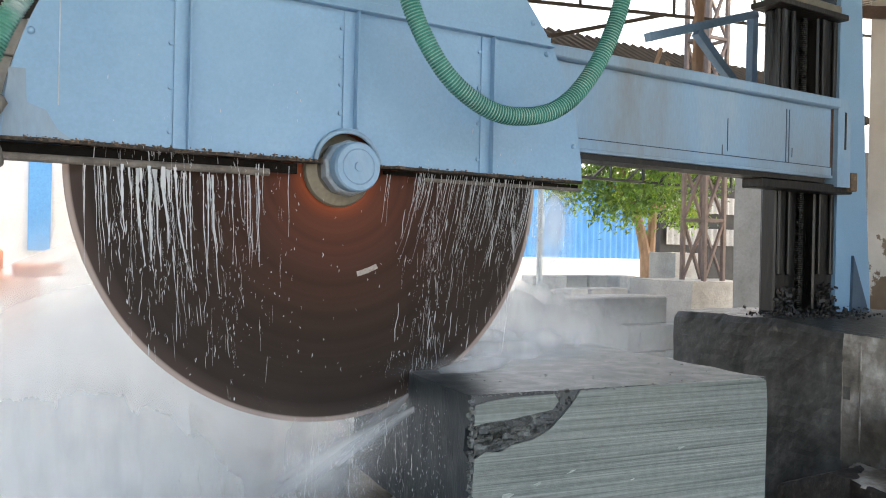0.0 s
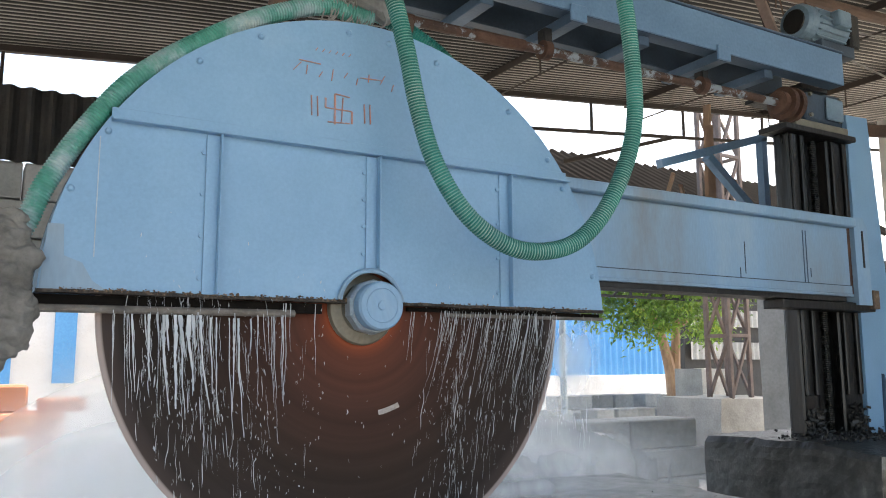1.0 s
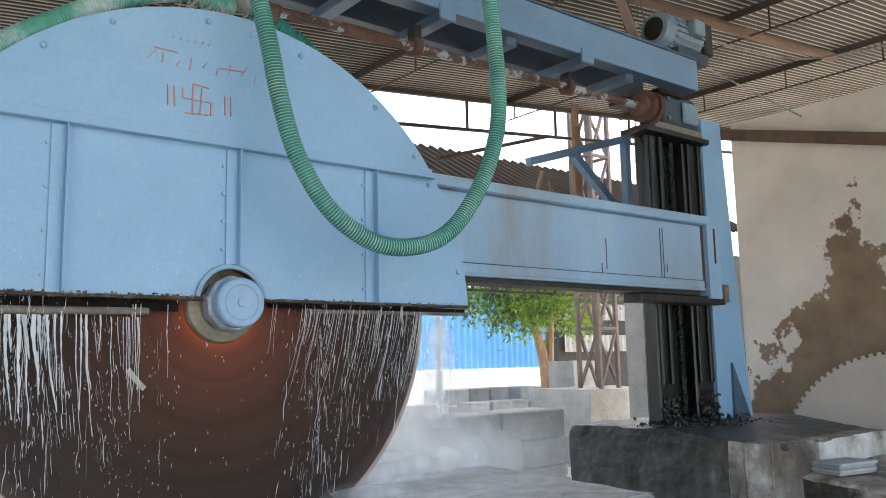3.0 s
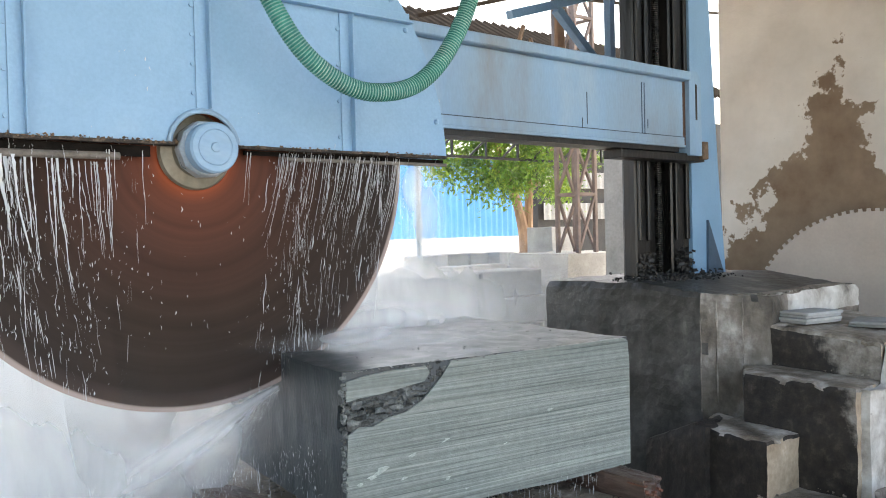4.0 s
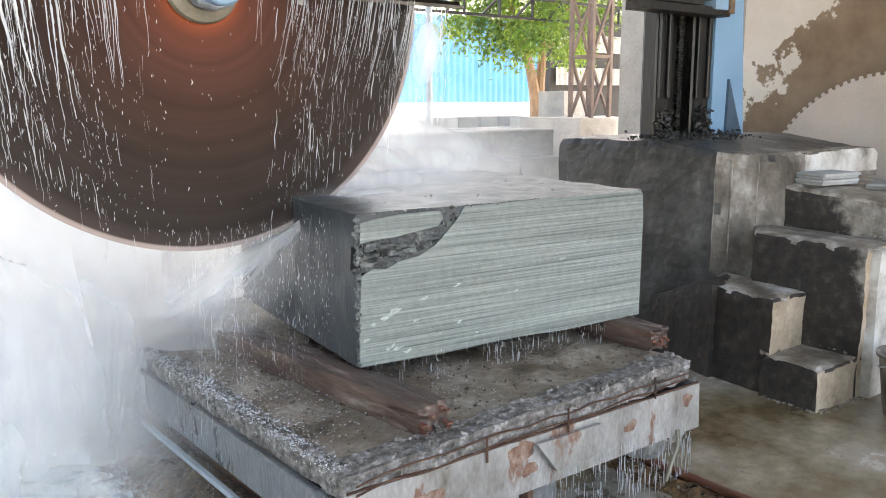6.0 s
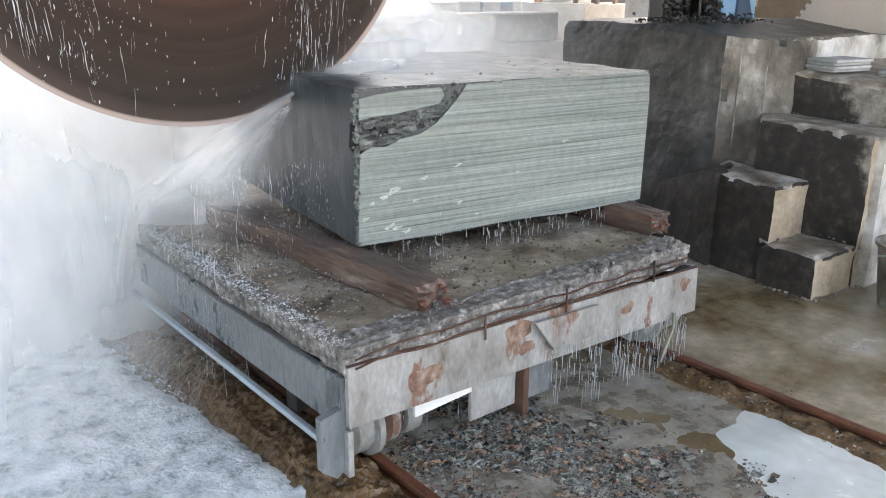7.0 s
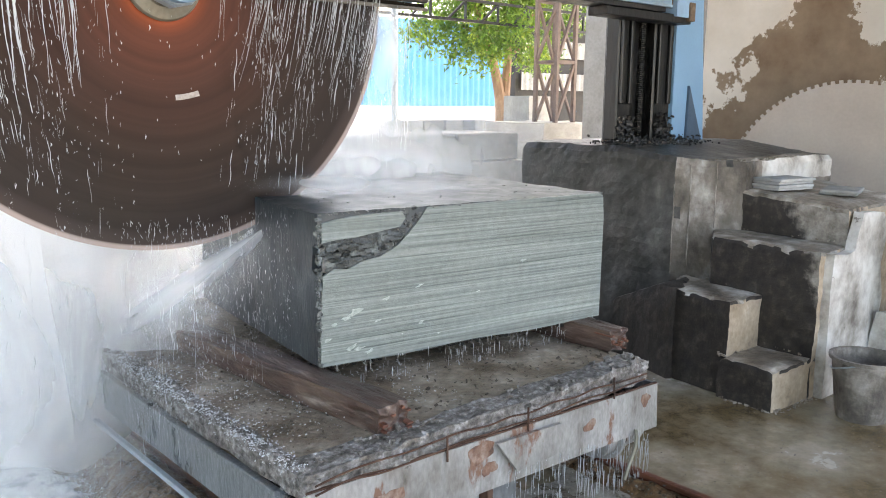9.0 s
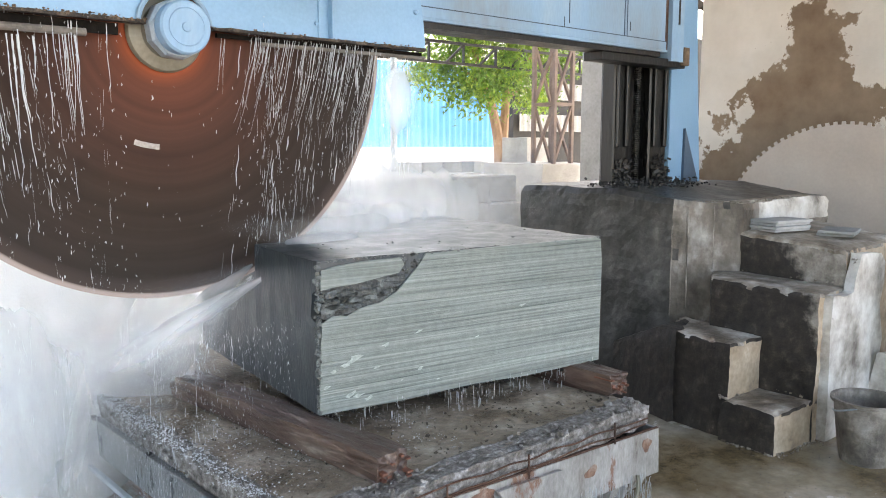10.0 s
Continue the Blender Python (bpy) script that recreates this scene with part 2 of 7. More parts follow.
M_MARKED = material("bare_scuffed_steel", [(0.3, (0.22, 0.19, 0.17)), (0.7, (0.48, 0.43, 0.39))], 30, 6, (0.4, 0.6), 0.2, 0.2, 60)
# near-black for the shaded gap under the cover's lip
M_SHADE = material("underlip_shade_black", [(0.3, (0.005, 0.0045, 0.004)), (0.7, (0.016, 0.013, 0.011))], 9, 6, (0.9, 1.0), 0, 0.4, 40, spec=0.1)
M_LIP = material("dark_crusted_edge", [(0.3, (0.012, 0.010, 0.009)), (0.55, (0.045, 0.034, 0.026)), (0.75, (0.20, 0.16, 0.12))], 22, 9, (0.6, 0.9), 0, 1.0, 60)
M_SPRAYPIPE = material("mud_coated_pipe", [(0.3, (0.07, 0.06, 0.05)), (0.6, (0.20, 0.175, 0.15)), (0.8, (0.40, 0.37, 0.34))], 14, 9, (0.5, 0.8), 0, 0.8, 50)
M_ROPE = material("frayed_grey_rope", [(0.3, (0.12, 0.115, 0.105)), (0.7, (0.32, 0.31, 0.29))], 9, 5, (0.8, 0.95), 0, 0.4, 60)
M_MOTOR = material("blue_grey_motor_paint", [(0.3, (0.14, 0.22, 0.28)), (0.7, (0.22, 0.31, 0.37))], 6, 5, (0.4, 0.6), 0.1, 0.1, 60)
M_TRUSS2 = material("pale_rusted_lattice_steel", [(0.3, (0.12, 0.085, 0.07)), (0.7, (0.26, 0.20, 0.17))], 3, 6, (0.7, 0.9), 0.1, 0.2, 50)
M_CRUST = material("brown_crust", [(0.3, (0.06, 0.045, 0.035)), (0.6, (0.20, 0.13, 0.08)), (0.8, (0.36, 0.30, 0.24))], 18, 8, (0.7, 0.95), 0, 1.0, 60)


def node_material(name):
    m = bpy.data.materials.new(name)
    m.use_nodes = True
    return m, m.node_tree.nodes, m.node_tree.links, m.node_tree.nodes["Principled BSDF"]


def ground_material():
    m, n, l, b = node_material("wet_yard_floor")
    tc = n.new("ShaderNodeTexCoord")
    a = n.new("ShaderNodeTexNoise")
    a.inputs["Scale"].default_value, a.inputs["Detail"].default_value, a.inputs["Roughness"].default_value = 1.3, 12, 0.66
    g = n.new("ShaderNodeTexNoise")
    g.inputs["Scale"].default_value, g.inputs["Detail"].default_value, g.inputs["Roughness"].default_value = 12, 10, 0.7
    for t in (a, g):
        l.new(tc.outputs["Object"], t.inputs["Vector"])
    ramp = n.new("ShaderNodeValToRGB")
    for i, (p, c) in enumerate([(0.25, (0.06, 0.038, 0.013)), (0.40, (0.125, 0.088, 0.043)), (0.54, (0.27, 0.225, 0.16)), (0.72, (0.50, 0.46, 0.40))]):
        e = ramp.color_ramp.elements[i] if i < 2 else ramp.color_ramp.elements.new(p)
        e.position, e.color = p, (*c, 1)
    l.new(a.outputs["Fac"], ramp.inputs[0])
    # dry pale yard beyond the shed; unseen ground behind camera paled to bounce light
    sep = n.new("ShaderNodeSeparateXYZ")
    l.new(tc.outputs["Object"], sep.inputs[0])
    far = n.new("ShaderNodeMapRange")
    far.inputs[1].default_value, far.inputs[2].default_value = 2.8, 4.6
    mid = n.new("ShaderNodeMath")
    mid.operation = "SUBTRACT"
    mid.inputs[1].default_value = 1.4
    l.new(sep.outputs["Y"], mid.inputs[0])
    away = n.new("ShaderNodeMath")
    away.operation = "ABSOLUTE"
    l.new(mid.outputs[0], away.inputs[0])
    l.new(away.outputs[0], far.inputs[0])
    dry = n.new("ShaderNodeValToRGB")
    dry.color_ramp.elements[0].color, dry.color_ramp.elements[1].color = (0.42, 0.40, 0.37, 1), (0.66, 0.64, 0.60, 1)
    l.new(g.outputs["Fac"], dry.inputs[0])
    mx = n.new("ShaderNodeMix")
    mx.data_type = "RGBA"
    l.new(far.outputs[0], mx.inputs[0])
    l.new(ramp.outputs[0], mx.inputs[6])
    l.new(dry.outputs[0], mx.inputs[7])
    gov = n.new("ShaderNodeMix")
    gov.data_type, gov.blend_type = "RGBA", "OVERLAY"
    gov.inputs[0].default_value = 0.55
    l.new(mx.outputs[2], gov.inputs[6])
    l.new(g.outputs["Fac"], gov.inputs[7])
    l.new(gov.outputs[2], b.inputs["Base Color"])
    wet = n.new("ShaderNodeMapRange")
    wet.inputs[1].default_value, wet.inputs[2].default_value, wet.inputs[3].default_value, wet.inputs[4].default_value = 0.35, 0.70, 0.06, 0.34
    l.new(a.outputs["Fac"], wet.inputs[0])
    rm = n.new("ShaderNodeMath")
    rm.operation = "MAXIMUM"
    l.new(wet.outputs[0], rm.inputs[0])
    l.new(far.outputs[0], rm.inputs[1])
    l.new(rm.outputs[0], b.inputs["Roughness"])
    bp = n.new("ShaderNodeBump")
    bp.inputs["Strength"].default_value, bp.inputs["Distance"].default_value = 0.35, 0.01
    l.new(g.outputs["Fac"], bp.inputs["Height"])
    l.new(bp.outputs[0], b.inputs["Normal"])
    return m


def sawn_stone_material():
    """Grey-green face with nearly level saw scores, pale and dark, and a few white chips."""
    m, n, l, b = node_material("sawn_grey_green_stone")
    tc = n.new("ShaderNodeTexCoord")
    def noise_at(scale, stretch, detail=5.0):
        mp = n.new("ShaderNodeMapping")
        mp.inputs["Scale"].default_value = stretch
        l.new(tc.outputs["Object"], mp.inputs[0])
        t = n.new("ShaderNodeTexNoise")
        t.inputs["Scale"].default_value, t.inputs["Detail"].default_value = scale, detail
        l.new(mp.outputs[0], t.inputs["Vector"])
        return t.outputs["Fac"]
    scores, bands, blot = noise_at(30, (0.05, 0.05, 4.2), 8), noise_at(6, (0.07, 0.1, 2.4), 6), noise_at(40, (1, 1, 1), 8)
    ramp = n.new("ShaderNodeValToRGB")
    for i, (p, c) in enumerate([(0.28, (0.075, 0.09, 0.085)), (0.38, (0.155, 0.182, 0.170)), (0.52, (0.215, 0.245, 0.230)), (0.75, (0.30, 0.33, 0.31))]):
        e = ramp.color_ramp.elements[i] if i < 2 else ramp.color_ramp.elements.new(p)
        e.position, e.color = p, (*c, 1)
    l.new(scores, ramp.inputs[0])
    band = n.new("ShaderNodeMapRange")
    band.inputs[1].default_value, band.inputs[2].default_value, band.inputs[3].default_value, band.inputs[4].default_value = 0.3, 0.7, 0.78, 1.22
    l.new(bands, band.inputs[0])
    hv = n.new("ShaderNodeHueSaturation")
    l.new(band.outputs[0], hv.inputs["Value"])
    l.new(ramp.outputs[0], hv.inputs["Color"])
    ov = n.new("ShaderNodeMix")
    ov.data_type, ov.blend_type = "RGBA", "OVERLAY"
    ov.inputs[0].default_value = 0.3
    l.new(hv.outputs[0], ov.inputs[6])
    l.new(blot, ov.inputs[7])
    l.new(ov.outputs[2], b.inputs["Base Color"])
    b.inputs["Roughness"].default_value = 0.5
    bp = n.new("ShaderNodeBump")
    bp.inputs["Strength"].default_value, bp.inputs["Distance"].default_value = 0.6, 0.01
    l.new(scores, bp.inputs["Height"])
    l.new(bp.outputs[0], b.inputs["Normal"])
    return m


def blade_material():
    """Wet rust-brown steel in rings round the hub, redder near the middle."""
    m, n, l, b = node_material("spinning_rusty_blade")
    tc = n.new("ShaderNodeTexCoord")
    sep = n.new("ShaderNodeSeparateXYZ")
    l.new(tc.outputs["Object"], sep.inputs[0])
    cmb = n.new("ShaderNodeCombineXYZ")
    l.new(sep.outputs["X"], cmb.inputs[0])
    l.new(sep.outputs["Z"], cmb.inputs[1])
    ln = n.new("ShaderNodeVectorMath")
    ln.operation = "LENGTH"
    l.new(cmb.outputs[0], ln.inputs[0])
    ring = n.new("ShaderNodeTexNoise")
    ring.noise_dimensions = "1D"
    ring.inputs["Scale"].default_value, ring.inputs["Detail"].default_value = 14, 6
    l.new(ln.outputs["Value"], ring.inputs["W"])
    ramp = n.new("ShaderNodeValToRGB")
    # the last stop pales the rim, mist and spinning segments put into the colour
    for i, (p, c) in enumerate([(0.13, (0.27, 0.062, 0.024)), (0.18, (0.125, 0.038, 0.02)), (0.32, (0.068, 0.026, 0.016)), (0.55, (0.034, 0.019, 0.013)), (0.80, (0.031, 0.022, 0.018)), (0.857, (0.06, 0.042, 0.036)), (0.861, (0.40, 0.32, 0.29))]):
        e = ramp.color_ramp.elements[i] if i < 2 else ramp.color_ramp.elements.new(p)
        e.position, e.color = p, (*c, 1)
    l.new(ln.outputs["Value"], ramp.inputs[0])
    ov = n.new("ShaderNodeMix")
    ov.data_type, ov.blend_type = "RGBA", "OVERLAY"
    ov.inputs[0].default_value = 0.6
    l.new(ramp.outputs[0], ov.inputs[6])
    l.new(ring.outputs["Fac"], ov.inputs[7])
    l.new(ov.outputs[2], b.inputs["Base Color"])
    b.inputs["Roughness"].default_value = 0.6
    b.inputs["Specular IOR Level"].default_value = 0.2
    bp = n.new("ShaderNodeBump")
    bp.inputs["Strength"].default_value, bp.inputs["Distance"].default_value = 0.15, 0.01
    l.new(ring.outputs["Fac"], bp.inputs["Height"])
    l.new(bp.outputs[0], b.inputs["Normal"])
    return m


def hose_material():
    """Green ribbed plastic with pale dusty grooves; the hose's own length runs along its rings."""
    m, n, l, b = node_material("green_ribbed_hose")
    tc = n.new("ShaderNodeTexCoord")
    a = n.new("ShaderNodeTexNoise")
    a.inputs["Scale"].default_value, a.inputs["Detail"].default_value = 7, 6
    l.new(tc.outputs["Object"], a.inputs["Vector"])
    ramp = n.new("ShaderNodeValToRGB")
    for i, (p, c) in enumerate([(0.3, (0.003, 0.12, 0.095)), (0.55, (0.006, 0.20, 0.16)), (0.8, (0.02, 0.28, 0.22))]):
        e = ramp.color_ramp.elements[i] if i < 2 else ramp.color_ramp.elements.new(p)
        e.position, e.color = p, (*c, 1)
    l.new(a.outputs["Fac"], ramp.inputs[0])
    l.new(ramp.outputs[0], b.inputs["Base Color"])
    b.inputs["Roughness"].default_value = 0.4
    return m


def water_material():
    m, n, l, b = node_material("white_water")
    b.inputs["Base Color"].default_value = (0.58, 0.60, 0.62, 1)
    b.inputs["Roughness"].default_value = 0.2
    b.inputs["Specular IOR Level"].default_value = 0.8
    return m


def spray_shader(n, l, density, out):
    """White scattering spray of the given density over clear air."""
    tr = n.new("ShaderNodeBsdfTransparent")
    df = n.new("ShaderNodeBsdfDiffuse")
    df.inputs[0].default_value = (0.86, 0.89, 0.91, 1)
    tl = n.new("ShaderNodeBsdfTranslucent")
    tl.inputs[0].default_value = (0.86, 0.89, 0.91, 1)
    ms = n.new("ShaderNodeMixShader")
    ms.inputs[0].default_value = 0.6
    l.new(df.outputs[0], ms.inputs[1])
    l.new(tl.outputs[0], ms.inputs[2])
    mix = n.new("ShaderNodeMixShader")
    l.new(density, mix.inputs[0])
    l.new(tr.outputs[0], mix.inputs[1])
    l.new(ms.outputs[0], mix.inputs[2])
    l.new(mix.outputs[0], out.inputs[0])


def times(n, l, a, b):
    mu = n.new("ShaderNodeMath")
    mu.operation = "MULTIPLY"
    for i, v in enumerate((a, b)):
        if isinstance(v, float):
            mu.inputs[i].default_value = v
        else:
            l.new(v, mu.inputs[i])
    return mu.outputs[0]


def spray_noise(n, l, tc, scale, stretch, low, high, floor):
    ob = n.new("ShaderNodeMapping")
    ob.inputs["Scale"].default_value = stretch
    l.new(tc.outputs["Object"], ob.inputs[0])
    nz = n.new("ShaderNodeTexNoise")
    nz.inputs["Scale"].default_value, nz.inputs["Detail"].default_value = scale, 6
    l.new(ob.outputs[0], nz.inputs["Vector"])
    nr = n.new("ShaderNodeMapRange")
    nr.inputs[1].default_value, nr.inputs[2].default_value, nr.inputs[3].default_value = low, high, floor
    l.new(nz.outputs["Fac"], nr.inputs[0])
    return nr.outputs[0]


def mist_material(name, strength, scale=3.0, stretch=(1, 1, 1), floor=0.45, core=0.0):
    """Thin spray, thinning out from the middle of each bank to its rim, broken up by noise."""
    m, n, l, b = node_material(name)
    n.remove(b)
    tc = n.new("ShaderNodeTexCoord")
    mp = n.new("ShaderNodeMapping")
    mp.inputs["Location"].default_value, mp.inputs["Scale"].default_value = (-1, 0, -1), (2, 0, 2)
    l.new(tc.outputs["Generated"], mp.inputs[0])
    ln = n.new("ShaderNodeVectorMath")
    ln.operation = "LENGTH"
    l.new(mp.outputs[0], ln.inputs[0])
    fall = n.new("ShaderNodeMapRange")
    fall.interpolation_type = "SMOOTHERSTEP"
    fall.inputs[1].default_value, fall.inputs[2].default_value, fall.inputs[3].default_value, fall.inputs[4].default_value = core, 1.0, 1.0, 0.0
    l.new(ln.outputs["Value"], fall.inputs[0])
    d = times(n, l, fall.outputs[0], spray_noise(n, l, tc, scale, stretch, 0.3, 0.65, floor))
    spray_shader(n, l, times(n, l, d, strength), n["Material Output"])
    return m


def jet_material(name, strength, length, spread):
    """Spray in a cone from the sheet's root along its x, dense at the root and on the axis."""
    m, n, l, b = node_material(name)
    n.remove(b)
    tc = n.new("ShaderNodeTexCoord")
    sep = n.new("ShaderNodeSeparateXYZ")
    l.new(tc.outputs["Object"], sep.inputs[0])
    wide = n.new("ShaderNodeMath")
    wide.operation = "MULTIPLY_ADD"
    wide.inputs[1].default_value, wide.inputs[2].default_value = spread, 0.012
    l.new(sep.outputs["X"], wide.inputs[0])
    off = n.new("ShaderNodeMath")
    off.operation = "ABSOLUTE"
    l.new(sep.outputs["Z"], off.inputs[0])
    v = n.new("ShaderNodeMath")
    v.operation = "DIVIDE"
    l.new(off.outputs[0], v.inputs[0])
    l.new(wide.outputs[0], v.inputs[1])
    across, along = n.new("ShaderNodeMapRange"), n.new("ShaderNodeMapRange")
    across.interpolation_type = along.interpolation_type = "SMOOTHSTEP"
    across.inputs[1].default_value, across.inputs[2].default_value, across.inputs[3].default_value, across.inputs[4].default_value = 0.0, 1.0, 1.0, 0.0
    along.inputs[1].default_value, along.inputs[2].default_value, along.inputs[3].default_value, along.inputs[4].default_value = 0.0, length, 1.0, 0.0
    l.new(v.outputs[0], across.inputs[0])
    l.new(sep.outputs["X"], along.inputs[0])
    d = times(n, l, times(n, l, across.outputs[0], along.outputs[0]), spray_noise(n, l, tc, 30.0, (0.12, 1, 1), 0.3, 0.6, 0.6))
    spray_shader(n, l, times(n, l, d, strength), n["Material Output"])
    return m


def wall_material():
    """Pale grey-beige render with brown damp stains."""
    m, n, l, b = node_material("stained_beige_render")
    tc = n.new("ShaderNodeTexCoord")
    def noise_at(scale, detail, stretch=(1, 1, 1)):
        mp = n.new("ShaderNodeMapping")
        mp.inputs["Scale"].default_value = stretch
        l.new(tc.outputs["Object"], mp.inputs[0])
        t = n.new("ShaderNodeTexNoise")
        t.inputs["Scale"].default_value, t.inputs["Detail"].default_value, t.inputs["Roughness"].default_value = scale, detail, 0.65
        l.new(mp.outputs[0], t.inputs["Vector"])
        return t.outputs["Fac"]
    base = n.new("ShaderNodeValToRGB")
    base.color_ramp.elements[0].position, base.color_ramp.elements[0].color = 0.3, (0.50, 0.455, 0.40, 1)
    base.color_ramp.elements[1].position, base.color_ramp.elements[1].color = 0.7, (0.66, 0.615, 0.555, 1)
    l.new(noise_at(1.6, 8), base.inputs[0])
    # the stain: a ragged blot that hugs the wall between the steps and the roof
    ragged = noise_at(3.2, 9)
    def line(y0, z0, y1, z1):
        """How far a place lies past the line from (y0, z0) to (y1, z1)."""
        ny, nz = (z1 - z0), -(y1 - y0)
        k = math.hypot(ny, nz)
        c = n.new("ShaderNodeVectorMath")
        c.operation = "DOT_PRODUCT"
        c.inputs[1].default_value = (0, ny / k, nz / k)
        l.new(tc.outputs["Object"], c.inputs[0])
        s = n.new("ShaderNodeMath")
        s.operation = "SUBTRACT"
        s.inputs[1].default_value = (ny * y0 + nz * z0) / k
        l.new(c.outputs["Value"], s.inputs[0])
        return s.outputs[0]
    d1 = line(*STAIN[0])
    d2 = line(*STAIN[1])
    mn = n.new("ShaderNodeMath")
    mn.operation = "MINIMUM"
    l.new(d1, mn.inputs[0])
    l.new(d2, mn.inputs[1])
    ad = n.new("ShaderNodeMath")
    ad.operation = "MULTIPLY_ADD"
    ad.inputs[1].default_value, ad.inputs[2].default_value = 1.3, -0.74
    l.new(ragged, ad.inputs[0])
    sm = n.new("ShaderNodeMath")
    sm.operation = "ADD"
    l.new(mn.outputs[0], sm.inputs[0])
    l.new(ad.outputs[0], sm.inputs[1])
    edge = n.new("ShaderNodeMapRange")
    edge.inputs[1].default_value, edge.inputs[2].default_value = 0.0, 0.03
    l.new(sm.outputs[0], edge.inputs[0])
    brown = n.new("ShaderNodeValToRGB")
    brown.color_ramp.elements[0].position, brown.color_ramp.elements[0].color = 0.35, (0.16, 0.105, 0.065, 1)
    brown.color_ramp.elements[1].position, brown.color_ramp.elements[1].color = 0.7, (0.27, 0.20, 0.14, 1)
    l.new(noise_at(2.4, 8), brown.inputs[0])
    mx = n.new("ShaderNodeMix")
    mx.data_type = "RGBA"
    l.new(edge.outputs[0], mx.inputs[0])
    l.new(base.outputs[0], mx.inputs[6])
    l.new(brown.outputs[0], mx.inputs[7])
    l.new(mx.outputs[2], b.inputs["Base Color"])
    b.inputs["Roughness"].default_value = 0.85
    bp = n.new("ShaderNodeBump")
    bp.inputs["Strength"].default_value, bp.inputs["Distance"].default_value = 0.3, 0.01
    l.new(noise_at(30, 6), bp.inputs["Height"])
    l.new(bp.outputs[0], b.inputs["Normal"])
    return m


# the stain's two edges on the wall, as (y0, z0, y1, z1)
STAIN = ((2.72, 2.9, 3.62, 1.35), (2.0, 1.25, 2.68, 2.75))
M_GROUND, M_SAWN, M_BLADE, M_HOSE, M_WATER, M_WALL = ground_material(), sawn_stone_material(), blade_material(), hose_material(), water_material(), wall_material()
M_MIST = mist_material("fine_spray", 0.5, 5.0, (1.6, 1, 0.5))
M_MIST_THICK = mist_material("thick_spray", 0.96, 4.0, (1.6, 1, 0.5), 0.9, 0.35)
M_VEIL = mist_material("even_spray", 0.62, 5.0, (1.6, 1, 0.4), 0.6, 0.1)
M_HAZE = mist_material("thin_even_spray", 0.30, 4.0, (1.6, 1, 0.5), 0.6)
M_JET = jet_material("jetting_spray", 0.85, 1.05, 0.19)
M_JET_FINE = jet_material("fine_fanning_spray", 0.42, 0.95, 0.5)
M_FOAM = material("white_foaming_water", [(0.3, (0.42, 0.46, 0.47)), (0.45, (0.60, 0.64, 0.65)), (0.55, (0.74, 0.77, 0.78)), (0.7, (0.92, 0.93, 0.94))], 14, 12, (0.2, 0.45), 0, 1.0, 60, fine=0.6)


# ---- mesh helpers ----
def part(name, bm, mat, parent=None, label="", smooth=False):
    me = bpy.data.meshes.new(name)
    bmesh.ops.recalc_face_normals(bm, faces=bm.faces)
    if smooth:
        for f in bm.faces:
            f.smooth = True
    bm.to_mesh(me)
    bm.free()
    me.materials.append(mat)
    ob = new(name, me)
    if parent is not None:
        ob.parent = parent
    if label:
        ob["label"] = label
    return ob


def thing(name, label, category, at=(0, 0, 0), rz=0.0, group="", kind=""):
    ob = new(name)
    ob.empty_display_size = 0.1
    ob.matrix_basis = pose(*at, 0, 0, rz)
    return tagged(ob, label, category, group, kind)


def box(x0, x1, y0, y1, z0, z1, bevel=0.0, bm=None, seg=1):
    own = bmesh.new()
    bmesh.ops.create_cube(own, size=1.0, matrix=Matrix.LocRotScale(((x0 + x1) / 2, (y0 + y1) / 2, (z0 + z1) / 2), None, (x1 - x0, y1 - y0, z1 - z0)))
    if bevel:
        bmesh.ops.bevel(own, geom=own.edges[:], offset=bevel, segments=seg, affect="EDGES")
    return join(bm, own)


def join(bm, own):
    if bm is None:
        return own
    me = bpy.data.meshes.new("tmp")
    own.to_mesh(me)
    own.free()
    bm.from_mesh(me)
    bpy.data.meshes.remove(me)
    return bm


def bar(a, b, w, h=None, bm=None, sides=4, roll=0.0):
    """A bar from a to b: square or round in section."""
    a, b = Vector(a), Vector(b)
    h = h or w
    own = bmesh.new()
    d = b - a
    q = d.to_track_quat("Z", "Y").to_matrix().to_4x4()
    if sides == 4:
        bmesh.ops.create_cube(own, size=1.0, matrix=Matrix.Translation((a + b) / 2) @ q @ pose(0, 0, 0, 0, 0, roll) @ Matrix.Diagonal((w, h, d.length, 1)))
    else:
        bmesh.ops.create_cone(own, cap_ends=True, segments=sides, radius1=w / 2, radius2=h / 2, depth=d.length, matrix=Matrix.Translation((a + b) / 2) @ q)
    return join(bm, own)


def lathe(profile, axis="z", seg=32, bm=None, at=(0, 0, 0)):
    """A turned body from (radius, height) pairs."""
    own = bmesh.new()
    rings = []
    for r, hgt in profile:
        ring = []
        for i in range(seg):
            a = 2 * math.pi * i / seg
            p = Vector((r * math.cos(a), r * math.sin(a), hgt))
            if axis == "y":
                p = Vector((p.x, p.z, p.y))
            elif axis == "x":
                p = Vector((p.z, p.x, p.y))
            ring.append(own.verts.new(p + Vector(at)))
        rings.append(ring)
    for a, b in zip(rings, rings[1:]):
        for i in range(seg):
            own.faces.new((a[i], a[(i + 1) % seg], b[(i + 1) % seg], b[i]))
    own.faces.new(rings[0])
    own.faces.new(rings[-1])
    return join(bm, own)


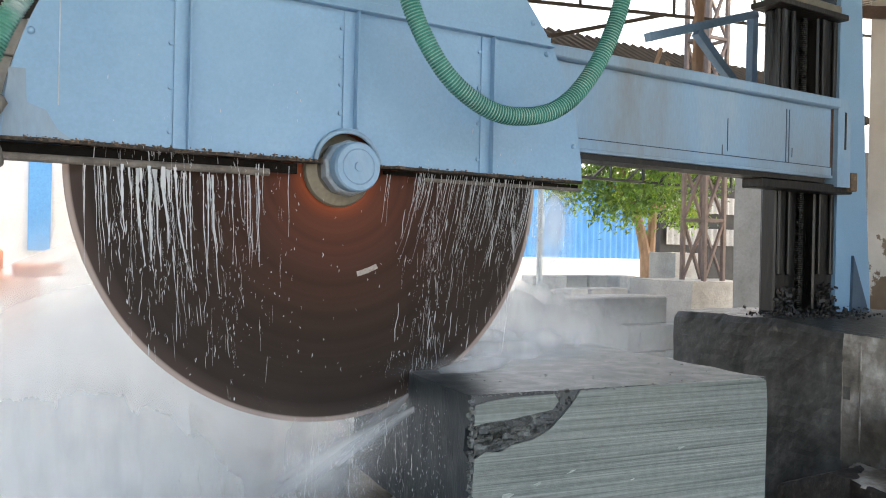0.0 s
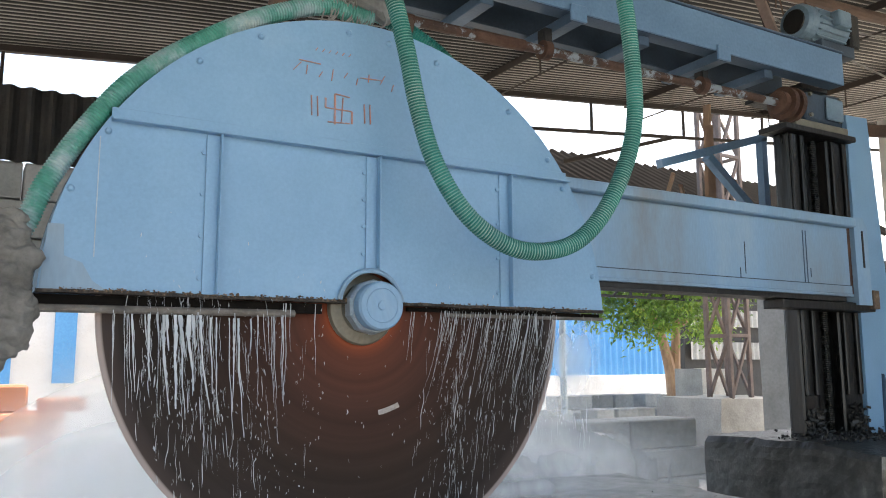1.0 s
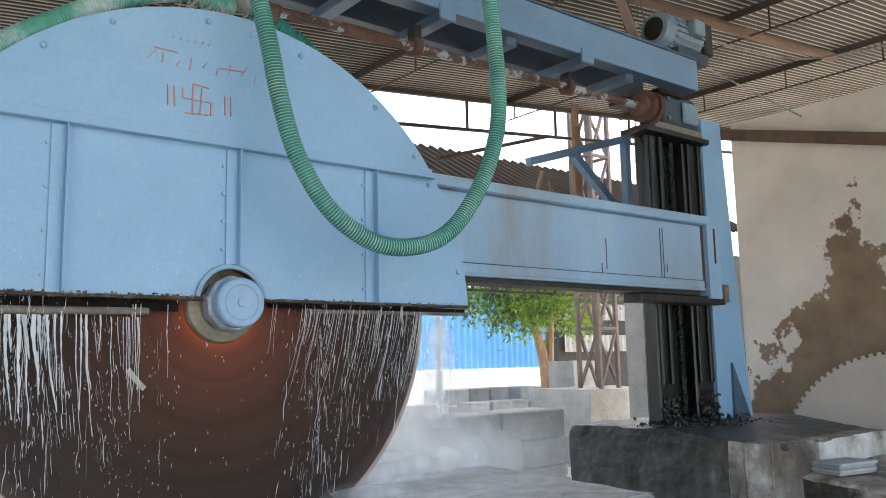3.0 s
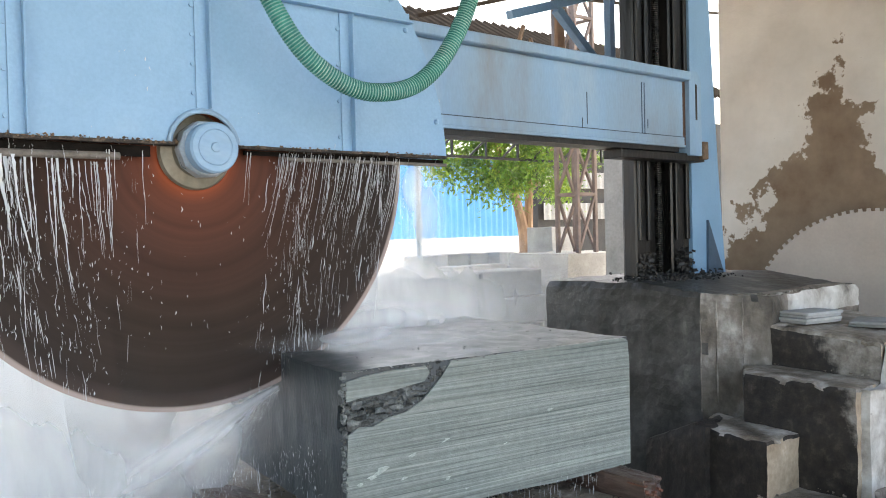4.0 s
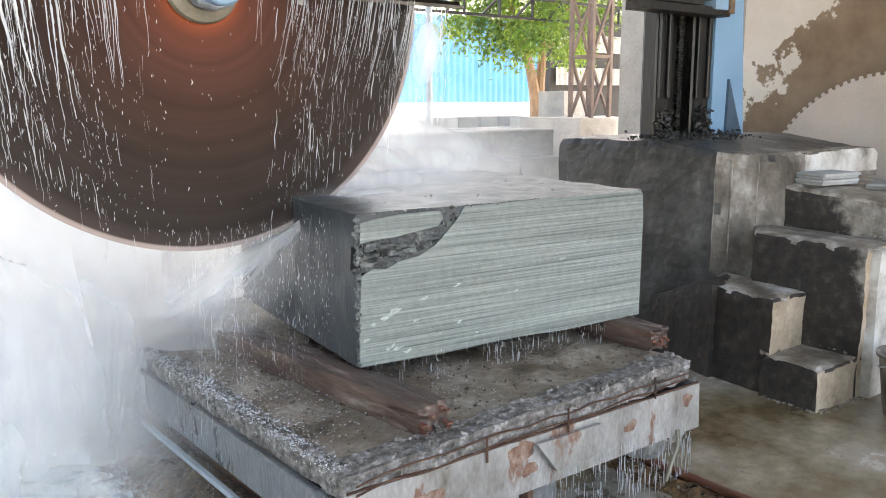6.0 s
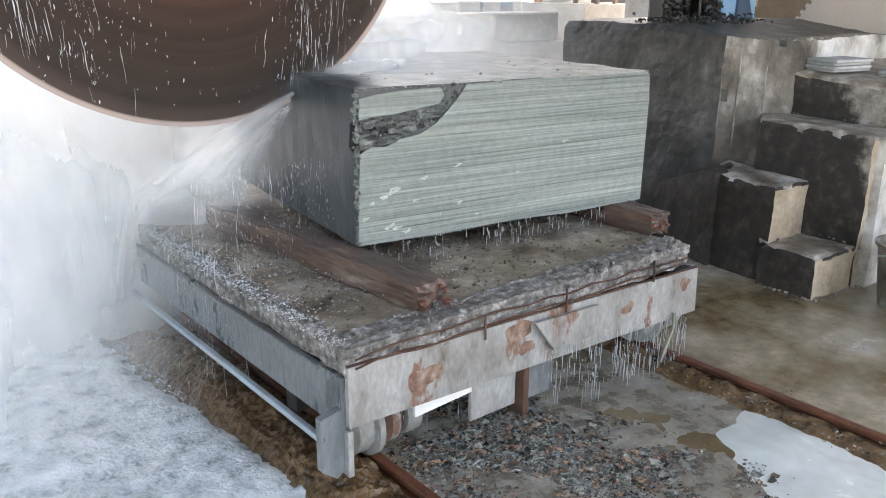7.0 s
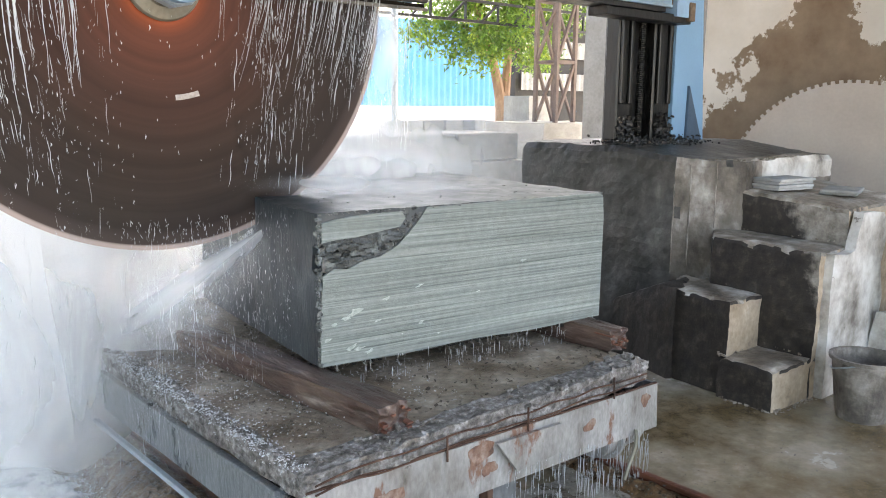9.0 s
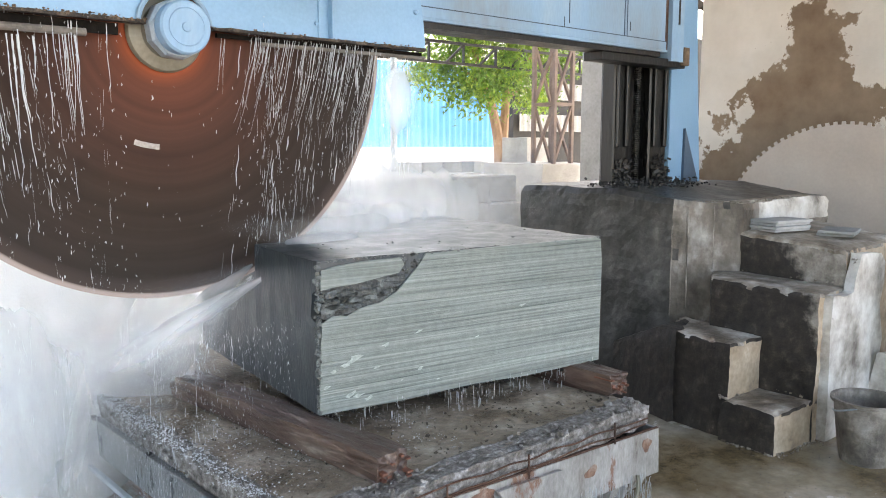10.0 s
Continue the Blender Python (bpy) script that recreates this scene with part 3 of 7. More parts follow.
def prism(outline, z0, z1, bm=None):
    """A prism over an outline of (x, y)."""
    own = bmesh.new()
    lo, hi = [own.verts.new((x, y, z0)) for x, y in outline], [own.verts.new((x, y, z1)) for x, y in outline]
    k = len(outline)
    own.faces.new(lo), own.faces.new(hi)
    for i in range(k):
        own.faces.new((lo[i], lo[(i + 1) % k], hi[(i + 1) % k], hi[i]))
    return join(bm, own)


def plate(outline, y0, y1, bm=None):
    """An upright plate over an outline of (x, z), between two depths."""
    own = bmesh.new()
    lo, hi = [own.verts.new((x, y0, z)) for x, z in outline], [own.verts.new((x, y1, z)) for x, z in outline]
    k = len(outline)
    own.faces.new(lo), own.faces.new(hi)
    for i in range(k):
        own.faces.new((lo[i], lo[(i + 1) % k], hi[(i + 1) % k], hi[i]))
    return join(bm, own)


def smooth_line(points, steps=10):
    """Catmull-Rom through the points."""
    p = [Vector(q) for q in points]
    p = [2 * p[0] - p[1]] + p + [2 * p[-1] - p[-2]]
    out = []
    for i in range(1, len(p) - 2):
        for s in range(steps):
            t = s / steps
            out.append(0.5 * ((2 * p[i]) + (p[i + 1] - p[i - 1]) * t + (2 * p[i - 1] - 5 * p[i] + 4 * p[i + 1] - p[i + 2]) * t * t + (3 * p[i] - p[i - 1] - 3 * p[i + 1] + p[i + 2]) * t ** 3))
    out.append(p[-2])
    return out


def resample(line, step):
    out, left = [line[0]], step
    for a, b in zip(line, line[1:]):
        d = (b - a).length
        pos = 0.0
        while d - pos >= left:
            pos += left
            out.append(a.lerp(b, pos / d))
            left = step
        left -= d - pos
    return out


def tube(points, radius, sides=10, bm=None, radii=None):
    """A tube along points; radii gives each ring its own radius."""
    own = bmesh.new()
    rings, up = [], Vector((0, 1, 0.01))
    for i, p in enumerate(points):
        d = (points[min(i + 1, len(points) - 1)] - points[max(i - 1, 0)]).normalized()
        side = d.cross(up)
        if side.length < 1e-3:
            side = d.cross(Vector((1, 0, 0)))
        side.normalize()
        up = side.cross(d).normalized()
        r = radii[i] if radii else radius
        rings.append([own.verts.new(p + r * (math.cos(a) * side + math.sin(a) * up)) for a in (2 * math.pi * k / sides for k in range(sides))])
    for a, b in zip(rings, rings[1:]):
        for k in range(sides):
            own.faces.new((a[k], a[(k + 1) % sides], b[(k + 1) % sides], b[k]))
    own.faces.new(rings[0])
    own.faces.new(rings[-1])
    return join(bm, own)


def grid(x0, x1, y0, y1, nx, ny, height):
    bm = bmesh.new()
    rows = [[bm.verts.new((x0 + (x1 - x0) * i / nx, y0 + (y1 - y0) * j / ny, height(x0 + (x1 - x0) * i / nx, y0 + (y1 - y0) * j / ny))) for i in range(nx + 1)] for j in range(ny + 1)]
    for j in range(ny):
        for i in range(nx):
            bm.faces.new((rows[j][i], rows[j][i + 1], rows[j + 1][i + 1], rows[j + 1][i]))
    return bm


def ragged(bm, amount, scale, cuts=0, seed=0.0, only=None):
    """Roughen a body by noise along its points."""
    if cuts:
        bmesh.ops.subdivide_edges(bm, edges=bm.edges[:], cuts=cuts, use_grid_fill=True)
    for v in bm.verts:
        if only is None or only(v.co):
            o = noise.noise_vector(v.co * scale + Vector((seed, seed * 1.7, seed * 0.3)))
            v.co += o * amount
    return bm


def chip(bm, c, size, flat=0.4):
    """A small angular stone."""
    own = bmesh.new()
    bmesh.ops.create_cube(own, size=1.0)
    m = pose(*c, random.uniform(-25, 25), random.uniform(-25, 25), random.uniform(0, 180)) @ Matrix.Diagonal((size * random.uniform(0.5, 1.4), size * random.uniform(0.35, 0.9), size * flat * random.uniform(0.5, 1.2), 1))
    for v in own.verts:
        v.co = m @ (v.co * random.uniform(0.75, 1.15))
    return join(bm, own)


def chips(name, count, place, size, mat, label, category, flat=0.4):
    """Loose fragments joined into one body, built from lists for speed."""
    verts, faces = [], []
    quad = ((0, 1, 3, 2), (4, 6, 7, 5), (0, 4, 5, 1), (2, 3, 7, 6), (0, 2, 6, 4), (1, 5, 7, 3))
    for _ in range(count):
        c = place()
        s = random.uniform(*size)
        m = pose(*c, random.uniform(-25, 25), random.uniform(-25, 25), random.uniform(0, 180)) @ Matrix.Diagonal((s * random.uniform(0.5, 1.4), s * random.uniform(0.35, 0.9), s * flat * random.uniform(0.5, 1.2), 1))
        k = len(verts)
        for i in range(8):
            v = Vector(((i >> 2) - 0.5, ((i >> 1) & 1) - 0.5, (i & 1) - 0.5)) * random.uniform(0.7, 1.15)
            verts.append(m @ v)
        faces += [tuple(k + j for j in f) for f in quad]
    me = bpy.data.meshes.new(name)
    me.from_pydata(verts, [], faces)
    me.materials.append(mat)
    return tagged(new(name, me), label, category, kind="stuff")


def corrugated(x0, x1, y0, y1, pitch, depth, along="x", z=lambda x, y: 0.0, thick=0.004):
    """A corrugated sheet whose ridges run along x (or y)."""
    bm = bmesh.new()
    span = (y0, y1) if along == "x" else (x0, x1)
    k = max(4, int((span[1] - span[0]) / pitch * 6))
    rows = []
    for i in range(k + 1):
        s = span[0] + (span[1] - span[0]) * i / k
        h = depth * math.cos(2 * math.pi * i / 6)
        ends = ((x0, s), (x1, s)) if along == "x" else ((s, y0), (s, y1))
        rows.append([bm.verts.new((x, y, z(x, y) + h)) for x, y in ends])
    for a, b in zip(rows, rows[1:]):
        bm.faces.new((a[0], a[1], b[1], b[0]))
    return bm


# ---- ground ----
gb = grid(-60, 140, -60, 140, 40, 40, lambda x, y: 0.0)
tagged(part("ground", gb, M_GROUND), "wet brown concrete floor running out to a pale dry yard", "ground", kind="structure")


def foam_height(x, y):
    edge = 1.0 - 0.12 * min(1.0, max(0.0, (y - 2.1) / 0.6)) + 0.02 * noise.noise((y * 2.5, 1, 4)) + 0.02 * noise.noise((y * 9, x * 9, 4)) + 0.08 * min(1.0, max(0.0, (1.85 - y) / 0.15))
    return 0.022 + 0.010 * noise.noise((x * 3, y * 3, 0)) + 0.009 * noise.noise((x * 9, y * 9, 2)) + 0.008 * noise.noise((x * 22, y * 22, 5)) + 0.006 * abs(noise.noise((x * 45, y * 45, 8))) - 0.022 * max(0.0, (x - edge) / 0.05 + 0.6)


tagged(part("foam_water", grid(-4.0, 1.22, 0.4, 5.5, 300, 290, foam_height), M_FOAM, smooth=True), "white foaming water spreading over the floor beside the cart", "water", kind="structure")
tagged(part("slurry_puddle", grid(1.75, 2.42, 0.2, 1.42, 90, 150, lambda x, y: 0.016 - 0.1 * max(0.0, abs(x - 2.225 - 0.1 * (y - 1)) + 0.11 * noise.noise((x * 4, y * 4, 3)) + 0.05 * noise.noise((x * 14, y * 14, 3)) - 0.065) - 0.08 * max(0.0, y - 1.06)), M_SLURRY, smooth=True), "milky grey-green slurry puddle between the rails", "puddle", kind="structure")


def rail(x, label):
    r = thing("rail", label, "rail", (x, 0, 0), group="cart rails")
    for name, (hw, z0, z1) in {"rail_foot": (0.024, -0.02, 0.004), "web": (0.008, 0.004, 0.018), "rail_head": (0.016, 0.018, 0.036)}.items():
        part(name, box(-hw, hw, -4, 4.2, z0, z1, 0.003), M_RAIL, r)
    return r


rail(1.235, "rusty brown steel rail set in the wet floor")
rail(2.503, "rusty brown steel rail set in the wet floor")
def mud_height(x, y):
    e = min(abs(x - 1.09 - 0.02 * noise.noise((y * 4, 3, 1))), 0.3)
    return 0.062 * max(0.0, 1 - (e / 0.14) ** 2) * (0.8 + 0.5 * noise.noise((x * 6, y * 6, 1))) * (0.45 if y < 1.6 else 1.0) + 0.004 + 0.014 * noise.noise((x * 20, y * 20, 5)) + 0.010 * noise.noise((x * 55, y * 55, 5))


tagged(part("mud_bank", grid(0.84, 1.21, 0.4, 4.0, 60, 500, mud_height), M_MUD), "brown wet mud bank along the cart's rail", "mud", kind="stuff")


def gravel_place():
    """Chips lie in drifts, with bare wet silt between them."""
    while True:
        x, y = random.triangular(1.26, 2.2, 1.60), random.triangular(0.2, 2.4, 1.35)
        drift = noise.noise((x * 5, y * 5, 3)) + 0.6 * noise.noise((x * 13, y * 13, 7)) + 0.25
        drift -= 1.1 * max(0.0, x - 1.95 + 0.25 * (y - 1.0)) / 0.2
        if drift > random.uniform(-0.45, 0.45):
            return (x, y, random.uniform(-0.002, 0.006))


chips("gravel", 26000, gravel_place, (0.003, 0.013), M_CHIP, "small grey, blue and brown slate chips strewn between the rails", "gravel")
chips("gravel", 3600, gravel_place, (0.010, 0.028), M_CHIP, "flat slate shards among finer chips between the rails", "gravel", flat=0.22)
chips("gravel", 160, gravel_place, (0.022, 0.04), M_CHIP, "larger slate offcuts lying on the gravel", "gravel", flat=0.2)
tagged(part("silt_bed", grid(1.27, 2.47, -0.5, 2.6, 60, 130, lambda x, y: 0.002 - 0.010 * noise.noise((x * 5, y * 5, 3)) + 0.003 * noise.noise((x * 25, y * 25, 1))), M_SILT, smooth=True), "wet grey-brown silt between the rails", "mud", kind="stuff")
chips("floor_grit", 2600, lambda: (random.uniform(2.55, 4.6), random.uniform(0.3, 1.7), random.uniform(0.0, 0.002)), (0.001, 0.006), M_DEBRIS, "scattered grit on the wet floor", "grit")
tagged(part("mud_bank", grid(2.34, 2.492, -0.5, 2.5, 14, 180, lambda x, y: 0.03 * max(0.0, 1 - ((x - 2.44 - 0.02 * noise.noise((y * 5, 2, 2))) / 0.075) ** 2) * (0.9 + 0.7 * noise.noise((x * 18, y * 18, 1))) - 0.004 + 0.008 * noise.noise((x * 50, y * 50, 5))), M_MUD, smooth=True), "dark wet mud bank beside the rusty rail", "mud", kind="stuff")
chips("bank_grit", 900, lambda: (random.gauss(2.43, 0.03), random.uniform(0.0, 2.2), random.uniform(0.008, 0.028)), (0.003, 0.011), M_CHIP, "fine wet grit on the mud beside the rail", "grit")


# ---- cart ----
def cart():
    c = thing("stone_cart", "low rail cart with rust-streaked grey apron and concrete deck", "cart")
    X0, X1, Y0, Y1 = 1.06, 2.575, 1.62, 3.55
    part("deck", ragged(box(X0 + 0.03, X1 - 0.06, Y0 + 0.06, Y1, 0.40, 0.455), 0.012, 9, 14, 1.0, lambda p: p.z > 0.43), M_SLABTOP, c, "worn brown concrete deck")
    # broken edge of the deck: a rough core with many fragments bedded in it
    def crumbled(x0, x1, y0, y1, count):
        core = ragged(box(x0, x1, y0, y1, 0.385, 0.462), 0.012, 30, 26, 2.0)
        for v in core.verts:
            v.co += noise.noise_vector(v.co * 75) * 0.006
        edge = part("deck_edge", core, M_RUBBLE, c, "broken grey concrete edge")
        own = bmesh.new()
        for _ in range(count):
            chip(own, (random.uniform(x0, x1), random.uniform(y0 - 0.004, y1), random.uniform(0.385, 0.474)), random.uniform(0.005, 0.022), 0.7)
        part("crumbled_concrete", own, M_RUBBLE, edge, "crumbled concrete fragments")["kind"] = "stuff"
    crumbled(X0, X1 - 0.05, Y0 - 0.002, Y0 + 0.10, 420)
    crumbled(X0 - 0.002, X0 + 0.05, Y0 + 0.06, Y1, 260)
    part("apron", plate([(X0, 0.245), (X1 + 0.01, 0.19), (X1, 0.36), (X0, 0.415)], Y0 - 0.012, Y0 + 0.004), M_APRON, c, "front plate of chipped grey paint and rust")
    part("side_plate", box(X0 - 0.012, X0 + 0.002, Y0 + 0.005, Y1, 0.235, 0.385, 0.002), M_SIDE, c)
    part("side_rim", box(X0 - 0.03, X0 - 0.013, Y0 + 0.1, Y1, 0.375, 0.392, 0.003), M_SIDE, c)
    part("side_plate", box(X1 - 0.002, X1 + 0.012, Y0 + 0.005, Y1, 0.19, 0.36, 0.002), M_SIDE, c)
    part("corner_leg", plate([(X0 - 0.075, 0.285), (X0 - 0.002, 0.30), (X0 - 0.005, 0.12), (X0 - 0.03, 0.10), (X0 - 0.075, 0.135)], Y0 + 0.005, Y0 + 0.03), M_SIDE, c)
    part("corner_leg_edge", box(X0 - 0.006, X0 + 0.012, Y0 - 0.014, Y0 + 0.05, 0.10, 0.235, 0.003), M_APRON, c)
    part("guard_strip", box(X0 - 0.050, X0 - 0.030, Y0 + 0.06, Y1 - 0.1, 0.185, 0.203, 0.003), M_STEEL, c, "pale wet steel strip")
    part("flap", plate([(1.71, 0.375), (2.0, 0.363), (2.03, 0.262), (1.80, 0.262)], Y0 - 0.035, Y0 - 0.022), M_APRON, c, "bent rust-edged flap")
    part("hanging_plate", box(1.515, 1.70, Y0 + 0.03, Y0 + 0.045, 0.085, 0.235, 0.002), M_APRON, c)
    part("hanging_plate", box(1.74, 1.90, Y0 + 0.06, Y0 + 0.075, 0.06, 0.23, 0.002), M_SIDE, c)
    part("bracket", box(1.705, 1.73, Y0 + 0.0, Y0 + 0.06, 0.05, 0.24, 0.002), M_RUST, c)
    part("inner_strip", bar((1.30, Y0 + 0.03, 0.20), (1.51, Y0 + 0.03, 0.212), 0.012, 0.045), M_WHITEWALL, c)
    part("cross_beam", box(X0 + 0.02, X1 - 0.02, Y0 + 0.3, Y0 + 0.36, 0.15, 0.37), M_DARK, c)
    for x, z, r in ((1.30, 0.315, 0.05), (1.66, 0.35, 0.045), (1.70, 0.29, 0.03), (2.18, 0.30, 0.03), (2.50, 0.31, 0.03)):
        rim = []
        for i in range(22):
            q = 2 * math.pi * i / 22
            k = r * (0.85 + 0.7 * noise.noise((x * 9 + 0.7 * math.cos(q), z * 9 + 0.7 * math.sin(q), 2)) + 0.2 * noise.noise((x * 30 + 3 * math.cos(q), 3 * math.sin(q), 5)))
            rim.append((x + 1.25 * k * math.cos(q), max(0.262, min(z + 0.8 * k * math.sin(q), 0.41 - 0.036 * (x - X0)))))
        part("rust_patch", plate(rim, Y0 - 0.0137, Y0 - 0.0125), M_RUSTPATCH, c, "peeled patch of orange-brown rust")
    part("rust_edge", ragged(bar((X0, Y0 - 0.004, 0.417), (X1, Y0 - 0.004, 0.362), 0.009, 0.006), 0.003, 30, 40, 3.0), M_RUST, c, "flaking rusty top edge")
    part("hook", tube(smooth_line([(2.44, Y0 - 0.02, 0.22), (2.43, Y0 - 0.03, 0.17), (2.40, Y0 - 0.03, 0.11), (2.37, Y0 - 0.03, 0.05)], 5), 0.007, 7), M_FLANGE, c, "hanging steel hook bar")
    # rusty reinforcing bars along the front edge
    for z, y in ((0.415, -0.014), (0.44, -0.012)):
        pts = [Vector((X0 + 0.02 + (X1 - X0 - 0.1) * i / 14, Y0 + y + random.uniform(-0.006, 0.006), z - 0.02 * i / 14 + random.uniform(-0.006, 0.006))) for i in range(15)]
        part("reinforcing_bar", tube(smooth_line(pts, 4), 0.0032, 6), M_RUST, c)
    for x in (1.52, 1.86, 2.30):
        part("tie_bar", bar((x, Y0 - 0.02, 0.37), (x + 0.004, Y0 - 0.014, 0.445), 0.007, sides=6), M_RUST, c)
    for x, y in ((1.235, Y0 + 0.16), (2.503, Y0 + 0.16), (1.235, Y1 - 0.3), (2.503, Y1 - 0.3)):
        w = part("wheel", lathe([(0.02, -0.09), (0.085, -0.085), (0.085, -0.035), (0.105, -0.03), (0.105, -0.012), (0.085, -0.008), (0.085, 0.055), (0.04, 0.06), (0.035, 0.11)], "x", 28, at=(x, y, 0.143)), M_APRON, c, "rust-ringed pale cart wheel")
        part("tyre", lathe([(0.086, -0.034), (0.089, -0.03), (0.089, 0.0), (0.086, 0.006)], "x", 28, at=(x + 0.02, y, 0.143)), M_RUST, w)
        part("wheel_boss", lathe([(0.03, 0.085), (0.075, 0.088), (0.082, 0.10), (0.082, 0.135), (0.07, 0.142), (0.03, 0.145)], "x", 24, at=(x, y, 0.143)), M_APRON, w)
        part("axle_box", box(x + 0.03, x + 0.15, y - 0.04, y + 0.04, 0.19, 0.30, 0.01), M_DARK, w)
    return c


cart()
chips("deck_debris", 1300, lambda: (random.uniform(1.12, 2.5), random.triangular(1.7, 3.3, 1.8), random.uniform(0.452, 0.460)), (0.003, 0.013), M_DEBRIS, "small stone fragments and grit strewn on the cart deck", "debris")

def along_edge():
    y = random.uniform(1.66, 3.2)
    return (1.07 + 0.015 * noise.noise((y * 11, 1, 1)) + random.gauss(0, 0.022), y, 0.460 + random.uniform(0, 0.010))


chips("splash", 2200, along_edge, (0.001, 0.0055), M_WATER, "white water splashing up along the deck's edge", "water", flat=0.6)
chips("splash", 900, lambda: (random.gauss(0.91, 0.02), random.uniform(1.75, 3.4), random.uniform(0.02, 0.045)), (0.0015, 0.006), M_WATER, "white water splashing along the mud bank", "water", flat=0.6)
chips("splash", 900, lambda: (random.uniform(1.1, 1.75), random.uniform(1.8, 2.6), 0.466 + random.uniform(0, 0.01)), (0.001, 0.005), M_WATER, "drops splashing on the cart deck", "water", flat=0.7)


chips("packing_crumbs", 500, lambda: (lambda f: (1.44 + 1.18 * f + random.gauss(0, 0.01), 2.14 - 0.16 * f + random.uniform(0, 0.05), 0.525 + random.uniform(-0.006, 0.008)))(random.random()), (0.006, 0.024), M_DARK, "black wet crumbs hanging under the stone block's foot", "grit", 0.6)


def sleeper(a, b, w, h, label, seed):
    s = thing("timber_sleeper", label, "timber", group="timbers under the block")
    own = ragged(bar(a, b, w, h), 0.006, 8, 22, seed)
    for v in own.verts:
        v.co += noise.noise_vector(Vector((v.co.x * 40, v.co.y * 9, v.co.z * 40))) * 0.006
        near = max(0.0, 1 - (v.co.y - a[1]) / 0.12)
        v.co.y += near * 0.022 * (0.5 + noise.noise((v.co.x * 28, seed, v.co.z * 40)))
        v.co.z -= near * max(0.0, v.co.z - a[2]) * 0.12 * (0.5 + noise.noise((v.co.x * 20, seed, 2)))
    part("timber", own, M_SLEEPER, s)
    for _ in range(9):
        x, z = a[0] + random.uniform(-0.45, 0.45) * w, a[2] + random.uniform(-0.45, 0.3) * h
        part("splinter", bar((x, a[1] - random.uniform(-0.01, 0.02), z), (x + random.uniform(-0.01, 0.01), a[1] + 0.08, z + random.uniform(-0.006, 0.01)), random.uniform(0.008, 0.02), random.uniform(0.004, 0.01)), M_SPLIT, s, "split reddish wood")
    return s


sleeper((1.415, 1.70, 0.498), (1.30, 3.3, 0.494), 0.115, 0.08, "wet red-brown timber sleeper under the stone block", 4.0)
sleeper((2.55, 1.76, 0.498), (2.50, 3.2, 0.494), 0.11, 0.08, "wet dark timber sleeper under the stone block", 7.0)


# ---- stone block ----
def stone_block():
    yaw = radians(-7.6)
    ux, uy = Vector((math.cos(yaw), math.sin(yaw), 0)), Vector((-math.sin(yaw), math.cos(yaw), 0))
    L, D, Z0, Z1 = 1.225, 1.15, 0.538, 1.037
    blk = thing("stone_block", "sawn grey-green stone block with a broken corner", "stone block", (1.43, 2.105, 0), math.degrees(yaw))
    # core with a roughened top and left side
    bm = box(0.0, L, 0.006, D, Z0, Z1)
    bmesh.ops.subdivide_edges(bm, edges=bm.edges[:], cuts=26, use_grid_fill=True)
    for v in bm.verts:
        o = noise.noise_vector(v.co * 12)
        if v.co.z > Z1 - 0.01:
            v.co.z += o.z * 0.006 - 0.003
        elif v.co.x < 0.01:
            v.co.x += o.x * 0.006
        # the broken pocket at the upper corner of the front
        if v.co.y < 0.09:
            fx, fz = v.co.x / 0.36, (v.co.z - (Z1 - 0.20)) / 0.16
            if fx < 1.0 and 0.0 < fz < 0.62 - 0.3 * (0 if fx < 0.5 else 0) and fz > (fx - 0.45) * 1.1 - 0.02:
                v.co.y += 0.035 + 0.02 * o.y
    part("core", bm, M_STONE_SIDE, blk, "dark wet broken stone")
    # the sawn front skin, with the broken pocket left open
    def skin(outline, name="sawn_face"):
        own = plate(outline, -0.002, 0.0055)
        part(name, own, M_SAWN, blk, "sawn face with fine level scores")
    Hs = Z1 - Z0
    low = [(0.0, Z0 + 0.004), (0.30, Z0 - 0.002), (0.62, Z0 + 0.006), (0.85, Z0 - 0.003), (L, Z0 + 0.003), (L + 0.004, Z1 - 0.1), (L - 0.004, Z1 - 0.012), (L - 0.03, Z1), (0.40, Z1 - 0.006), (0.37, Z1 - 0.045), (0.33, Z1 - 0.085), (0.285, Z1 - 0.125), (0.22, Z1 - 0.155), (0.15, Z1 - 0.165), (0.10, Z1 - 0.185), (0.05, Z1 - 0.18), (0.012, Z1 - 0.20), (0.004, Z1 - 0.3)]
    skin(low)
    skin([(0.008, Z1 - 0.095), (0.06, Z1 - 0.088), (0.13, Z1 - 0.085), (0.22, Z1 - 0.072), (0.295, Z1 - 0.062), (0.315, Z1 - 0.035), (0.30, Z1 - 0.012), (0.15, Z1 - 0.014), (0.06, Z1 - 0.022), (0.010, Z1 - 0.032)])
    own = bmesh.new()
    for _ in range(420):
        fx = random.random() ** 0.8
        x = 0.005 + 0.30 * fx
        lo, hi = Z1 - 0.185 + 0.09 * max(0.0, fx - 0.35), Z1 - 0.09 + 0.02 * fx
        z = random.uniform(lo, hi)
        ln, dp = random.uniform(0.01, 0.05), random.uniform(0.004, 0.016)
        bar((x - ln / 2, 0.014 - dp / 2, z + random.uniform(-0.004, 0.004)), (x + ln / 2, 0.014 - dp / 2 + random.uniform(-0.006, 0.006), z + random.uniform(-0.004, 0.006)), random.uniform(0.002, 0.007), dp, own, roll=random.uniform(-25, 25))
